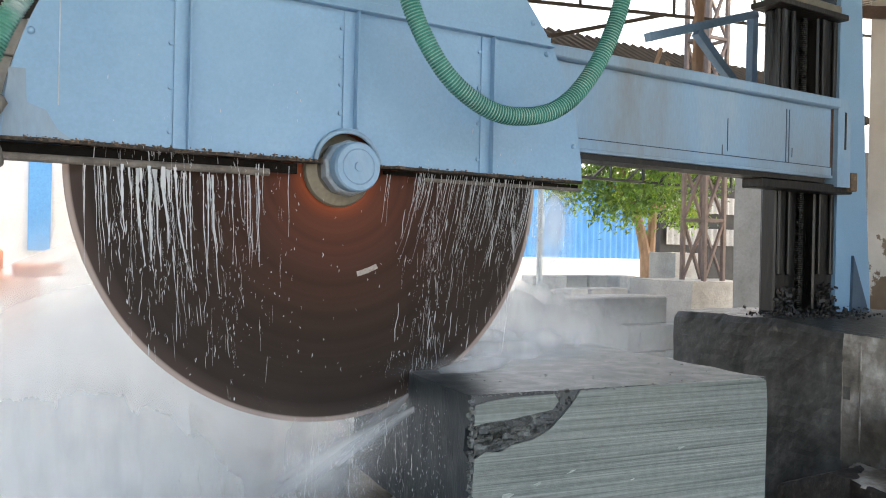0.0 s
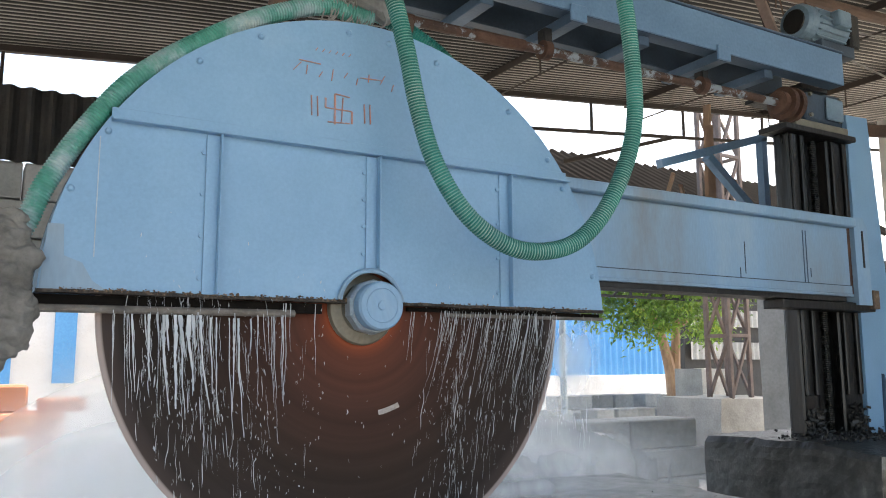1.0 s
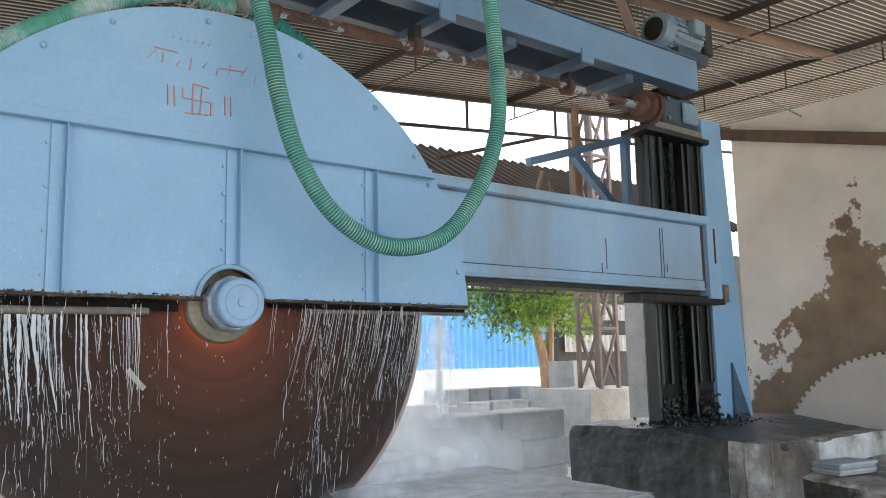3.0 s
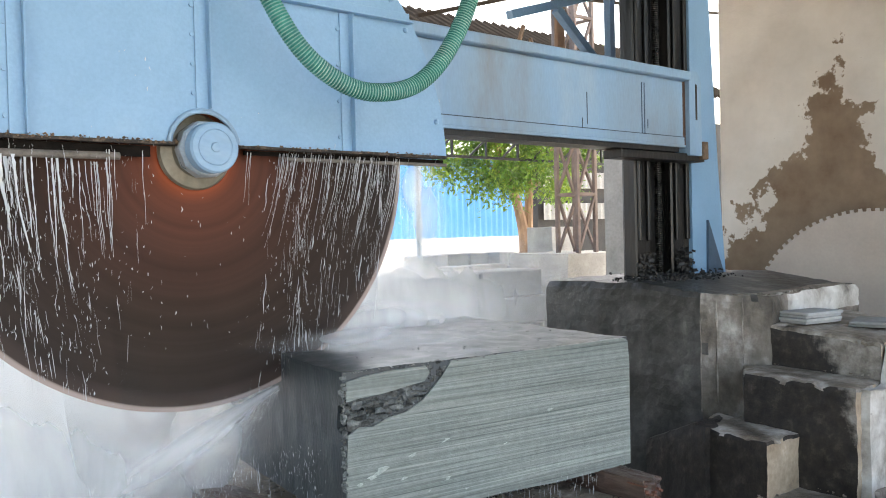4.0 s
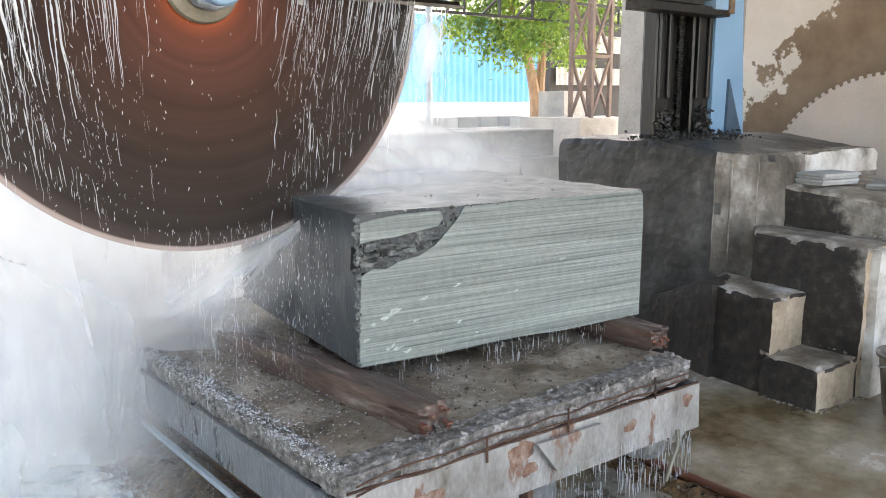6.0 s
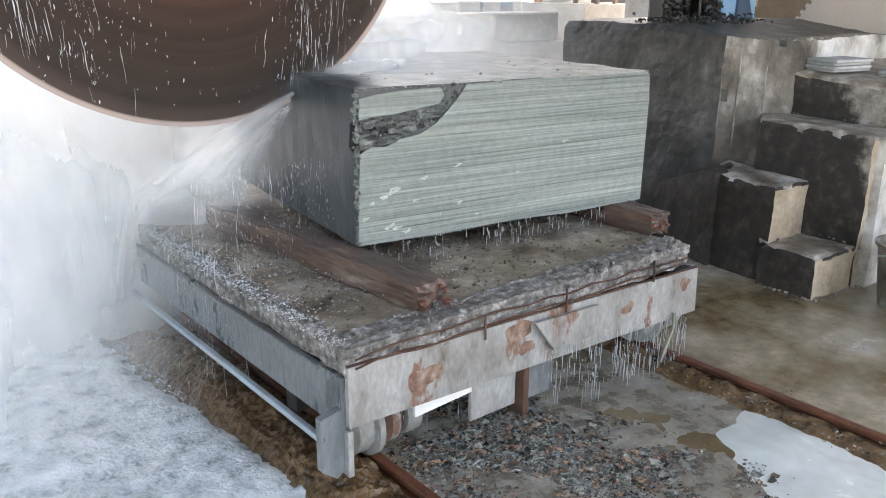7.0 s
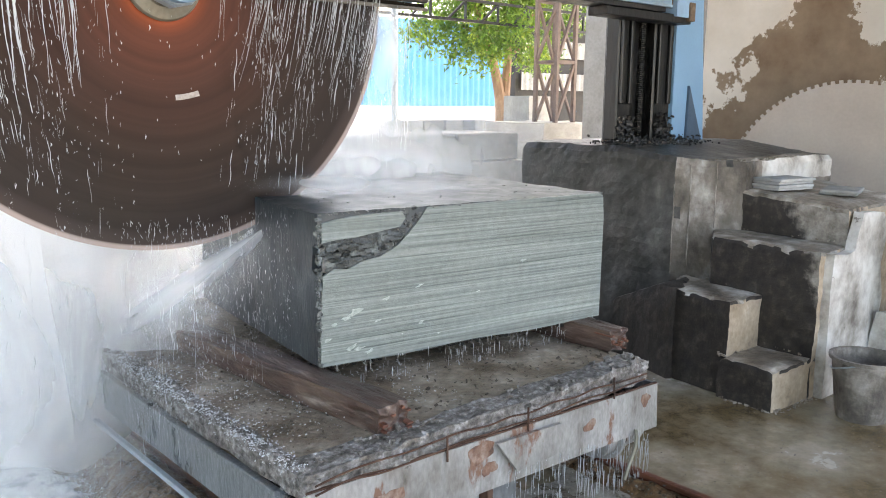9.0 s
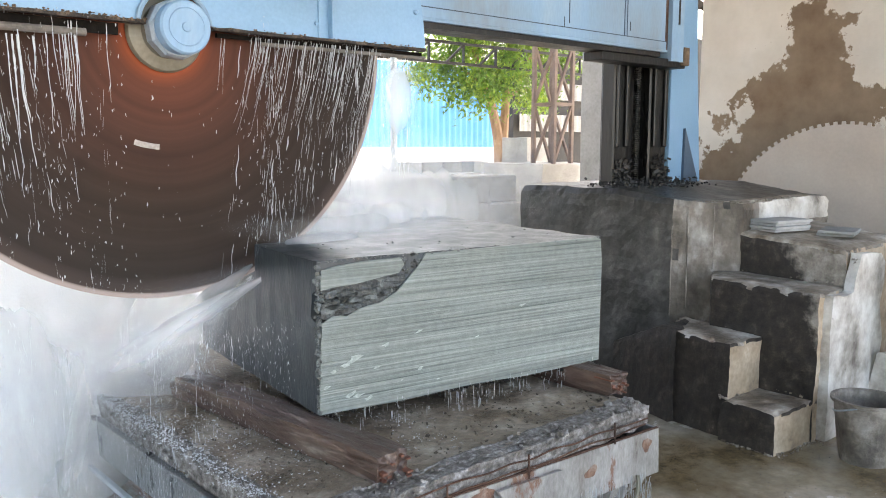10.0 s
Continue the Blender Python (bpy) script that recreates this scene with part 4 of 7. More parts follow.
    for _ in range(60):
        chip(own, (0.325 + random.uniform(-0.02, 0.05), 0.01, Z1 - random.uniform(0.005, 0.075)), random.uniform(0.005, 0.02), 0.5)
    part("broken_stone", own, M_BROKEN, blk, "dark splintered stone in the broken corner")["kind"] = "stuff"
    own = bmesh.new()
    for _ in range(480):
        chip(own, (random.uniform(0.0, L), random.choice((random.uniform(0.0, 0.02), random.uniform(0.0, 0.7))), Z1 + random.uniform(-0.008, -0.003)), random.uniform(0.004, 0.014), 0.25)
    for _ in range(90):
        chip(own, (random.uniform(-0.004, 0.006), random.uniform(0.0, 0.012), random.uniform(Z0, Z1)), random.uniform(0.006, 0.02), 0.7)
    part("top_crust", own, M_TOPCRUST, blk, "rough wet stone crust on top")["kind"] = "stuff"
    # white chipped nicks on the sawn face
    for x, z, s in ((0.05, Z1 - 0.36, 0.02), (0.24, Z1 - 0.30, 0.016), (0.17, Z0 + 0.03, 0.022), (0.45, Z0 + 0.05, 0.014), (0.3, Z0 + 0.07, 0.012), (0.12, Z1 - 0.33, 0.03), (0.09, Z1 - 0.345, 0.022), (0.37, Z1 - 0.27, 0.018), (0.11, Z0 + 0.055, 0.03), (0.14, Z0 + 0.045, 0.022), (0.02, Z0 + 0.09, 0.02), (0.38, Z0 + 0.1, 0.016), (0.82, Z1 - 0.23, 0.02), (0.62, Z1 - 0.32, 0.012), (0.21, Z0 + 0.13, 0.014)):
        own = bmesh.new()
        vs = []
        k = 7
        for i in range(k):
            a = 2 * math.pi * i / k
            r = s * random.uniform(0.1, 1.0)
            vs.append((x + r * math.cos(a) * 1.2, z + r * math.sin(a) * 0.4 + 0.25 * (r * math.cos(a))))
        part("chipped_nick", plate(vs, -0.0045, -0.0015), M_NICK, blk, "pale chipped nick")
    return blk


stone_block()


# ---- saw ----
CX, CZ, BY, BR = 1.19, 1.757, 2.63, 0.875


def blade():
    b = thing("saw_blade", "large rust-brown circular saw blade spinning in falling water", "saw blade", (CX, BY, CZ))
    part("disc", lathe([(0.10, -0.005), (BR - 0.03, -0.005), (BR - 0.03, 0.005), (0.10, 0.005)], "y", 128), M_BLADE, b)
    part("rim", lathe([(BR - 0.012, -0.007), (BR, -0.007), (BR, 0.007), (BR - 0.012, 0.007)], "y", 128), M_BLADE, b, "pale mist-whitened cutting rim")
    part("rim_ring", lathe([(BR - 0.031, -0.006), (BR - 0.011, -0.0065), (BR - 0.011, 0.0065), (BR - 0.031, 0.006)], "y", 128), M_BLADE, b)
    # bright worn mark on the disc, an arc about the hub
    pts = []
    for r, sgn in ((0.381, 1), (0.363, -1)):
        rng = [radians(-92 + sgn * (-6.5 + 13 * i / 6)) for i in range(7)]
        pts += [(r * math.cos(a), r * math.sin(a)) for a in rng]
    part("worn_mark", plate(pts, -0.0075, -0.0052), M_MARKED, b, "bright worn mark")
    fl = part("flange", lathe([(0.06, -0.005), (0.126, -0.006), (0.130, -0.02), (0.124, -0.032), (0.088, -0.042), (0.080, -0.07), (0.05, -0.07)], "y", 64), M_FLANGE, b, "olive-grey wet clamping flange")
    part("nut", lathe([(0.05, -0.068), (0.088, -0.068), (0.095, -0.078), (0.095, -0.118), (0.088, -0.128), (0.05, -0.128)], "y", 10), M_STEEL, b)
    part("hub_cap", lathe([(0.03, -0.124), (0.080, -0.126), (0.083, -0.135), (0.083, -0.175), (0.077, -0.183), (0.060, -0.1835), (0.058, -0.181), (0.056, -0.1835), (0.016, -0.1835), (0.014, -0.188), (0.003, -0.189)], "y", 48), M_BLUE_DIRTY, b, "blue-grey round hub cap")
    return b


BLADE = blade()


def cover():
    R, cz, zb = 1.05, 1.73, 1.775
    y0, y1 = 2.54, 2.74
    c = thing("blade_cover", "light blue painted half-round steel blade cover", "saw cover", (1.195, 0, 0))
    a0 = math.asin((zb - cz) / R)
    arc = [(R * math.cos(a), cz + R * math.sin(a)) for a in (a0 + (math.pi - 2 * a0) * i / 72 for i in range(73))]
    # front plate with the notch for the hub
    notch = [(0.118 * math.cos(a) - 0.005, CZ + 0.008 + 0.118 * math.sin(a)) for a in (math.pi - math.pi * i / 20 for i in range(21))]
    notch[0], notch[-1] = (notch[0][0], zb), (notch[-1][0], zb)
    part("front_plate", plate(arc + notch, y0, y0 + 0.006), M_BLUE, c)
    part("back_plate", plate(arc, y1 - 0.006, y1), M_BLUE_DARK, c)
    own = bmesh.new()
    rows = [[own.verts.new((x * k, y, cz + (z - cz) * k)) for x, z in arc] for y, k in ((y0 + 0.006, 0.999), (y1 - 0.006, 0.999))]
    for i in range(len(arc) - 1):
        own.faces.new((rows[0][i], rows[0][i + 1], rows[1][i + 1], rows[1][i]))
    part("rim_plate", own, M_BLUE, c, smooth=True)
    # collar round the notch
    pts = [Vector((0.119 * math.cos(a) - 0.005, y0 - 0.008, CZ + 0.008 + 0.119 * math.sin(a))) for a in (math.pi * (0.04 + 0.92 * i / 24) for i in range(25))]
    part("collar", tube(pts, 0.009, 8), M_BLUE_DIRTY, c, "mud-caked collar over the hub")
    # ribs: one long angle, three uprights
    part("long_rib", box(-0.875, 0.868, y0 - 0.035, y0 - 0.001, 2.292, 2.298, 0.001), M_BLUE, c)
    part("long_rib_flange", box(-0.875, 0.868, y0 - 0.007, y0 - 0.001, 2.299, 2.335, 0.001), M_BLUE, c)
    for x, zt, zb2 in ((-0.56, 2.29, zb + 0.003), (0.0, 2.29, CZ + 0.135), (0.565, 2.29, zb + 0.003)):
        part("upright_rib", box(x - 0.028, x + 0.018, y0 - 0.008, y0 - 0.001, zb2, zt, 0.001), M_BLUE, c)
        part("upright_rib_web", box(x + 0.012, x + 0.018, y0 - 0.035, y0 - 0.0085, zb2, zt, 0.001), M_BLUE, c)
        for z in np.linspace(zb2 + 0.05, zt - 0.06, 4):
            part("bolt", lathe([(0.008, -0.008), (0.008, -0.001)], "y", 6, at=(x - 0.036, y0, float(z))), M_BLUE, c)
    # rivets near the rim
    for x, z in ((0.313 - 1.195, 2.26), (0.219 - 1.195, 2.074), (1.785 - 1.195, 2.551), (2.045 - 1.195, 2.269), (2.192 - 1.195, 1.916), (-0.62, 2.53), (-0.42, 2.655), (0.06, 2.725), (-0.1, 2.735), (0.26, 2.69), (0.78, 2.38)):
        part("rivet", lathe([(0.011, -0.001), (0.011, -0.006), (0.006, -0.011), (0.001, -0.0115)], "y", 10, at=(x, y0, z)), M_BLUE, c)
    # crusted lower lip and black strips standing for the shaded gap under it
    lip = ragged(box(-1.05, 1.05, y0 - 0.006, y0 + 0.03, zb - 0.007, zb + 0.003), 0.004, 45, 60, 1.0)
    part("lower_lip", lip, M_LIP, c, "crusted brown lower edge")
    part("shade_strip", box(-1.055, -0.17, y0 + 0.035, y0 + 0.05, zb - 0.044, zb - 0.010), M_SHADE, c)
    part("shade_strip", box(0.16, 1.06, y0 + 0.035, y0 + 0.05, zb - 0.024, zb - 0.010), M_SHADE, c)
    part("spray_pipe", bar((-1.08, y0 + 0.03, zb - 0.052), (-0.27, y0 + 0.03, zb - 0.046), 0.024, sides=12), M_SPRAYPIPE, c, "mud-coated spray pipe")
    part("spray_pipe", bar((0.32, y0 + 0.03, zb - 0.034), (1.07, y0 + 0.03, zb - 0.031), 0.014, sides=12), M_SPRAYPIPE, c, "mud-coated spray pipe")
    # mud crumbs along the lip
    own = bmesh.new()
    for _ in range(420):
        x = random.choice((random.uniform(-1.0, 0.0), random.uniform(-1.0, 1.0)))
        chip(own, (x, y0 - 0.004, zb + random.triangular(-0.004, 0.012, 0.0)), random.uniform(0.003, 0.009), 0.7)
    part("mud_crumbs", own, M_CRUST, c, "dried mud crumbs")["kind"] = "stuff"
    # hub bracket worn grey at the lower end
    own = plate([(-1.045, zb + 0.004), (-0.86, zb + 0.004), (-0.90, zb + 0.03), (-0.93, zb + 0.08), (-0.985, zb + 0.10), (-0.99, zb + 0.19), (-1.03, zb + 0.19)], y0 - 0.0035, y0 - 0.0005)
    part("bare_patch", ragged(own, 0.006, 14), M_BLUE_DIRTY, c, "patch of worn grey paint")
    # worn vertical weld bead
    part("weld_line", box(-0.9045, -0.9015, y0 - 0.003, y0 - 0.001, zb + 0.10, 2.24), M_STEEL, c)
    # chalked devotional marks, kept as plain strokes
    def stroke(x0, z0, x1, z1, w=0.0065):
        part("painted_stroke", bar((x0 - 0.035, y0 - 0.003, z0), (x1 - 0.035, y0 - 0.003, z1), w, 0.003), M_MARK, c, "faded red painted stroke")
    for x in (-0.20, -0.178, 0.0, 0.022):
        stroke(x, 2.41, x - 0.003, 2.48)
    stroke(-0.115, 2.39, -0.115, 2.50), stroke(-0.15, 2.445, -0.05, 2.445), stroke(-0.05, 2.40, -0.05, 2.445), stroke(-0.15, 2.445, -0.15, 2.48), stroke(-0.115, 2.50, -0.06, 2.495), stroke(-0.14, 2.395, -0.06, 2.40), stroke(-0.09, 2.40, -0.085, 2.49)
    for i in range(9):
        x = -0.27 + 0.047 * i
        stroke(x, 2.555 + random.uniform(-0.01, 0.01), x + random.uniform(0.0, 0.03), 2.59 + random.uniform(-0.02, 0.01), 0.004)
    stroke(-0.25, 2.60, -0.17, 2.598, 0.004), stroke(-0.02, 2.575, 0.07, 2.58, 0.005)
    for i in range(6):
        stroke(-0.19 + 0.025 * i, 2.645, -0.183 + 0.025 * i, 2.655, 0.004)
    return c


cover()


# ---- bridge: beam, girder, columns ----
def beam():
    b = thing("carriage_beam", "pale blue dusty steel box beam behind the blade cover", "beam")
    y0 = 2.84
    part("face", box(1.6, 4.40, y0, y0 + 0.15, 1.958, 2.345, 0.004), M_BLUE_DIRTY, b)
    part("bottom_flange", box(1.6, 4.40, y0 - 0.018, y0 + 0.155, 1.942, 1.957, 0.002), M_BLUE_DIRTY, b)
    # the beam's dark underside, its shade put in as black
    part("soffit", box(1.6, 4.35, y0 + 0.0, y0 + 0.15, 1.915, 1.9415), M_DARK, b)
    part("lower_strip", box(1.6, 4.398, y0 - 0.010, y0 - 0.001, 1.958, 2.005, 0.002), M_BLUE_DIRTY, b)
    part("top_flange", box(1.6, 4.42, y0 - 0.05, y0 + 0.16, 2.346, 2.40, 0.006), M_BLUE_DIRTY, b, "top flange caked with pale dust")
    for x in (3.985, 4.01):
        part("seam_strip", box(x, x + 0.004, y0 - 0.004, y0 - 0.0005, 2.007, 2.30), M_BLUE_DARK, b)
    part("end_recess", box(4.401, 4.47, y0 + 0.03, y0 + 0.15, 1.95, 2.36), M_RUST, b, "rust-stained recess")
    part("joint_line", box(1.6, 4.398, y0 - 0.0115, y0 - 0.0105, 2.003, 2.0075), M_UNDER, b)
    for x, z0, z1 in ((3.50, 2.03, 2.20), (3.46, 2.0, 2.06), (4.04, 2.04, 2.09)):
        part("scratch", box(x, x + 0.004, y0 - 0.003, y0 - 0.0005, z0, z1), M_UNDER, b)
    part("end_bracket", plate([(4.47, 1.90), (4.60, 1.90), (4.60, 2.36), (4.56, 2.42), (4.47, 2.42)], y0 + 0.0, y0 + 0.14), M_BLUE_DIRTY, b)
    part("slot", box(4.535, 4.55, y0 - 0.004, y0 - 0.0005, 2.12, 2.34), M_DARK, b)
    part("shoe", box(3.82, 4.66, y0 + 0.02, y0 + 0.155, 1.865, 1.914, 0.004), M_DARK, b)
    part("shoe_end", box(4.60, 4.66, y0 - 0.01, y0 + 0.15, 1.88, 1.99, 0.004), M_CRUST, b)
    return b


beam()


def column():
    c = thing("screw_column", "greasy black twin-guide screw column with blue side plate", "column")
    y0 = 3.0
    for x0, x1 in ((4.13, 4.27), (4.50, 4.69)):
        part("guide", box(x0, x1, y0, y0 + 0.10, 1.16, 2.93, 0.01), M_GREASE, c)
        for k in range(2):
            xx = x0 + (x1 - x0) * (0.2 + 0.6 * k)
            part("guide_rib", box(xx - 0.016, xx + 0.016, y0 - 0.022, y0 - 0.001, 1.38, 2.92, 0.005), M_GREASE, c)
        own = bmesh.new()
        for _ in range(160):
            chip(own, (random.uniform(x0 - 0.01, x1 + 0.01), y0 - 0.02 + random.uniform(-0.015, 0.01), random.triangular(1.14, 1.34, 1.15)), random.uniform(0.008, 0.024), 0.8)
        part("grease_lumps", own, M_DARK, c, "lumps of black grease")["kind"] = "stuff"
    part("back_plate", box(4.16, 4.69, y0 + 0.105, y0 + 0.12, 1.16, 2.93), M_GREASE, c)
    prof = []
    for i in range(146):
        z = 1.16 + i * 0.012
        prof += [(0.016, z), (0.024, z + 0.004), (0.024, z + 0.008)]
    part("screw", lathe(prof, "z", 12, at=(4.40, y0 + 0.03, 0)), M_THREAD, c, "threaded lifting screw")
    part("rust_streak", ragged(box(4.275, 4.36, y0 + 0.085, y0 + 0.10, 1.2, 2.9), 0.01, 5, 8), M_RUST, c)
    part("pale_drip", ragged(box(4.285, 4.312, y0 + 0.05, y0 + 0.06, 2.42, 2.93), 0.006, 6, 8), M_STEP_TOP, c)
    # blue side plate, wider at the foot, with a gusset
    part("side_plate", plate([(4.71, 1.14), (5.10, 1.10), (5.02, 1.9), (4.93, 3.13), (4.71, 3.12)], y0 - 0.01, y0 + 0.02), M_BLUE, c)
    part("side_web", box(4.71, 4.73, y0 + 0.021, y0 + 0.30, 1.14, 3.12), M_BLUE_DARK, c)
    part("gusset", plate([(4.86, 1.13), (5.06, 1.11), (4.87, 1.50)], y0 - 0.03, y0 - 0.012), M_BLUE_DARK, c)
    # cap with the bearing block
    part("cap_plate", box(4.05, 4.72, y0 - 0.06, y0 + 0.14, 2.931, 2.965, 0.004), M_DARK, c)
    part("cap_plate", box(4.16, 4.66, y0 - 0.05, y0 + 0.14, 2.966, 3.01, 0.004), M_FLANGE, c)
    part("bearing_block", box(4.24, 4.60, y0 - 0.06, y0 + 0.14, 3.011, 3.20, 0.012), M_UNDER, c, "grey-blue bearing block")
    part("bearing_lug", box(4.42, 4.58, y0 - 0.085, y0 - 0.061, 3.03, 3.17, 0.01), M_MOTOR, c)
    for x in (4.28, 4.56):
        for z in (3.04, 3.17):
            part("bolt", lathe([(0.013, -0.075), (0.013, -0.061)], "y", 6, at=(x, y0, z)), M_FLANGE, c)
    return c


column()


def girder():
    g = thing("top_girder", "blue-grey steel girder frame under the roof", "girder")
    x0, x1, y0 = -2.2, 4.42, 2.80
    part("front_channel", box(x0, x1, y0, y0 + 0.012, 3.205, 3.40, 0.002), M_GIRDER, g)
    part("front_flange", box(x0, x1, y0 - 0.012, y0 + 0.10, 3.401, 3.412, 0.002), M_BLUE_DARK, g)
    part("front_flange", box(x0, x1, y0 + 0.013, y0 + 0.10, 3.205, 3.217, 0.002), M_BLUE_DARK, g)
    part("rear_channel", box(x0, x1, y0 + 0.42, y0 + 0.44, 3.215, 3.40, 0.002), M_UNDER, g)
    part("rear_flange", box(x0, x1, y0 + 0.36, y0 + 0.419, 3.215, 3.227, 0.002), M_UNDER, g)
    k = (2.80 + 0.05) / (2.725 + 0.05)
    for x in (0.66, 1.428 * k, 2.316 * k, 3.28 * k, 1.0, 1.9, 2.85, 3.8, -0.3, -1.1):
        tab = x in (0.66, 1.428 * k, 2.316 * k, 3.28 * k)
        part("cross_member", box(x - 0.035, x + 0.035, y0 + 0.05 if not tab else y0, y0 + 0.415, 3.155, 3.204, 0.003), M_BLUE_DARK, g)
        if tab:
            part("tab", box(x - 0.05, x + 0.045, y0 - 0.016, y0 - 0.001, 3.155, 3.235, 0.003), M_GIRDER, g)
    part("foot", box(4.15, 4.40, y0 + 0.1, y0 + 0.5, 3.18, 3.204), M_DARK, g)
    return g


girder()


def shaft():
    s = thing("drive_shaft", "rusty shaft with flaking paint hung below the girder", "shaft")
    y = 2.98
    part("rod", bar((-2.0, y, 3.012), (4.18, y, 3.09), 0.046, sides=14), M_PIPE, s)
    for x in (0.55, 2.32, 3.40):
        part("bearing", lathe([(0.024, -0.022), (0.048, -0.02), (0.048, 0.02), (0.024, 0.022)], "x", 16, at=(x, y, 3.044 + 0.0126 * (x - 0.55))), M_RUST, s)
        part("hanger", box(x - 0.02, x + 0.02, y - 0.03, y + 0.03, 3.05, 3.17), M_DARK, s)
    for x, r in ((1.0, 0.031), (1.45, 0.028), (-0.3, 0.031), (2.05, 0.028)):
        part("sleeve", bar((x - 0.14, y, 3.012 + 0.01262 * (x + 1.86)), (x + 0.14, y, 3.012 + 0.01262 * (x + 2.14)), 2 * r, sides=14), M_RUST, s)
    part("coupling", lathe([(0.03, 4.02), (0.07, 4.03), (0.07, 4.07), (0.10, 4.075), (0.10, 4.11), (0.06, 4.115), (0.06, 4.13), (0.105, 4.135), (0.105, 4.17), (0.03, 4.18)], "x", 24, at=(0, y, 3.089)), M_RUST, s, "rusty flanged coupling")
    return s


shaft()


def motor():
    m = thing("gear_motor", "small blue-grey finned electric motor on the girder end", "motor", (4.40, 2.93, 3.60))
    part("body", lathe([(0.05, -0.15), (0.095, -0.145), (0.10, -0.12), (0.10, 0.17), (0.08, 0.18)], "x", 24), M_MOTOR, m)
    part("fan_cover", lathe([(0.03, -0.235), (0.10, -0.225), (0.115, -0.20), (0.115, -0.145), (0.09, -0.143)], "x", 28), M_MOTOR, m)
    part("fan_grille", lathe([(0.005, -0.238), (0.07, -0.238), (0.075, -0.232), (0.005, -0.232)], "x", 20), M_DARK, m, "dark fan grille")
    for i in range(18):
        a = 2 * math.pi * i / 18
        own = box(-0.12, 0.16, -0.004, 0.004, 0.098, 0.118)
        bmesh.ops.transform(own, matrix=Matrix.Rotation(a, 4, "X"), verts=own.verts)
        part("fin", own, M_MOTOR, m)
    part("terminal_box", box(-0.02, 0.10, -0.16, -0.10, -0.03, 0.07, 0.008), M_MOTOR, m)
    part("foot", box(-0.12, 0.20, -0.10, 0.14, -0.188, -0.115, 0.004), M_UNDER, m)
    part("gear_case", box(0.175, 0.27, -0.10, 0.10, -0.114, 0.11, 0.012), M_DARK, m)
    return m


motor()


# ---- hoses ----
M_GROOVE = material("pale_dusty_groove", [(0.3, (0.12, 0.34, 0.27)), (0.5, (0.25, 0.45, 0.38)), (0.7, (0.55, 0.60, 0.52))], 5, 4, (0.6, 0.8), 0, 0.1, 60)


def loop_hose():
    h = thing("suction_hose", "green ribbed hose hanging in a loop before the cover", "hose")
    pts = [(1.05, 2.56, 2.90), (1.12, 2.46, 2.925), (1.19, 2.41, 2.87), (1.24, 2.38, 2.66), (1.285, 2.37, 2.44), (1.34, 2.35, 2.25), (1.44, 2.32, 2.08), (1.57, 2.30, 1.985), (1.70, 2.28, 1.955), (1.86, 2.26, 1.99), (1.985, 2.24, 2.10), (2.09, 2.22, 2.29), (2.135, 2.20, 2.50), (2.125, 2.20, 2.80), (2.08, 2.20, 3.10), (2.06, 2.20, 3.34), (2.06, 2.22, 3.60), (2.07, 2.24, 3.80)]
    line = resample(smooth_line(pts, 14), 0.0026)
    part("hose_wall", tube(line, 0.034, 12, radii=[0.0325 if i % 4 < 2 else 0.0285 for i in range(len(line))]), M_HOSE, h)
    # pale grooves as a thin inner line of rings
    own = bmesh.new()
    verts, faces = [], []
    step = resample(smooth_line(pts, 14), 0.0104)
    for i in range(0, len(step) - 1):
        a = step[i]
        d = (step[i + 1] - a).normalized()
        q = d.to_track_quat("Z", "Y").to_matrix()
        k = len(verts)
        for s in (-0.0018, 0.0018):
            for j in range(12):
                t = 2 * math.pi * j / 12
                verts.append(a + d * (0.0066 + s) + q @ Vector((0.0306 * math.cos(t), 0.0306 * math.sin(t), 0)))
        faces += [(k + j, k + (j + 1) % 12, k + 12 + (j + 1) % 12, k + 12 + j) for j in range(12)]
    own.free()
    me = bpy.data.meshes.new("groove_rings")
    me.from_pydata(verts, [], faces)
    me.materials.append(M_GROOVE)
    g = new("hose_groove", me)
    g.parent = h
    part("hose_clamp", lathe([(0.036, -0.02), (0.043, -0.02), (0.043, 0.02), (0.036, 0.02)], "z", 18, at=(2.06, 2.205, 3.36)), M_STEEL, h, "steel hose clamp")
    part("iron_pipe", bar((2.06, 2.21, 3.39), (2.07, 2.24, 3.95), 0.05, sides=14), M_RUST, h)
    return h


loop_hose()


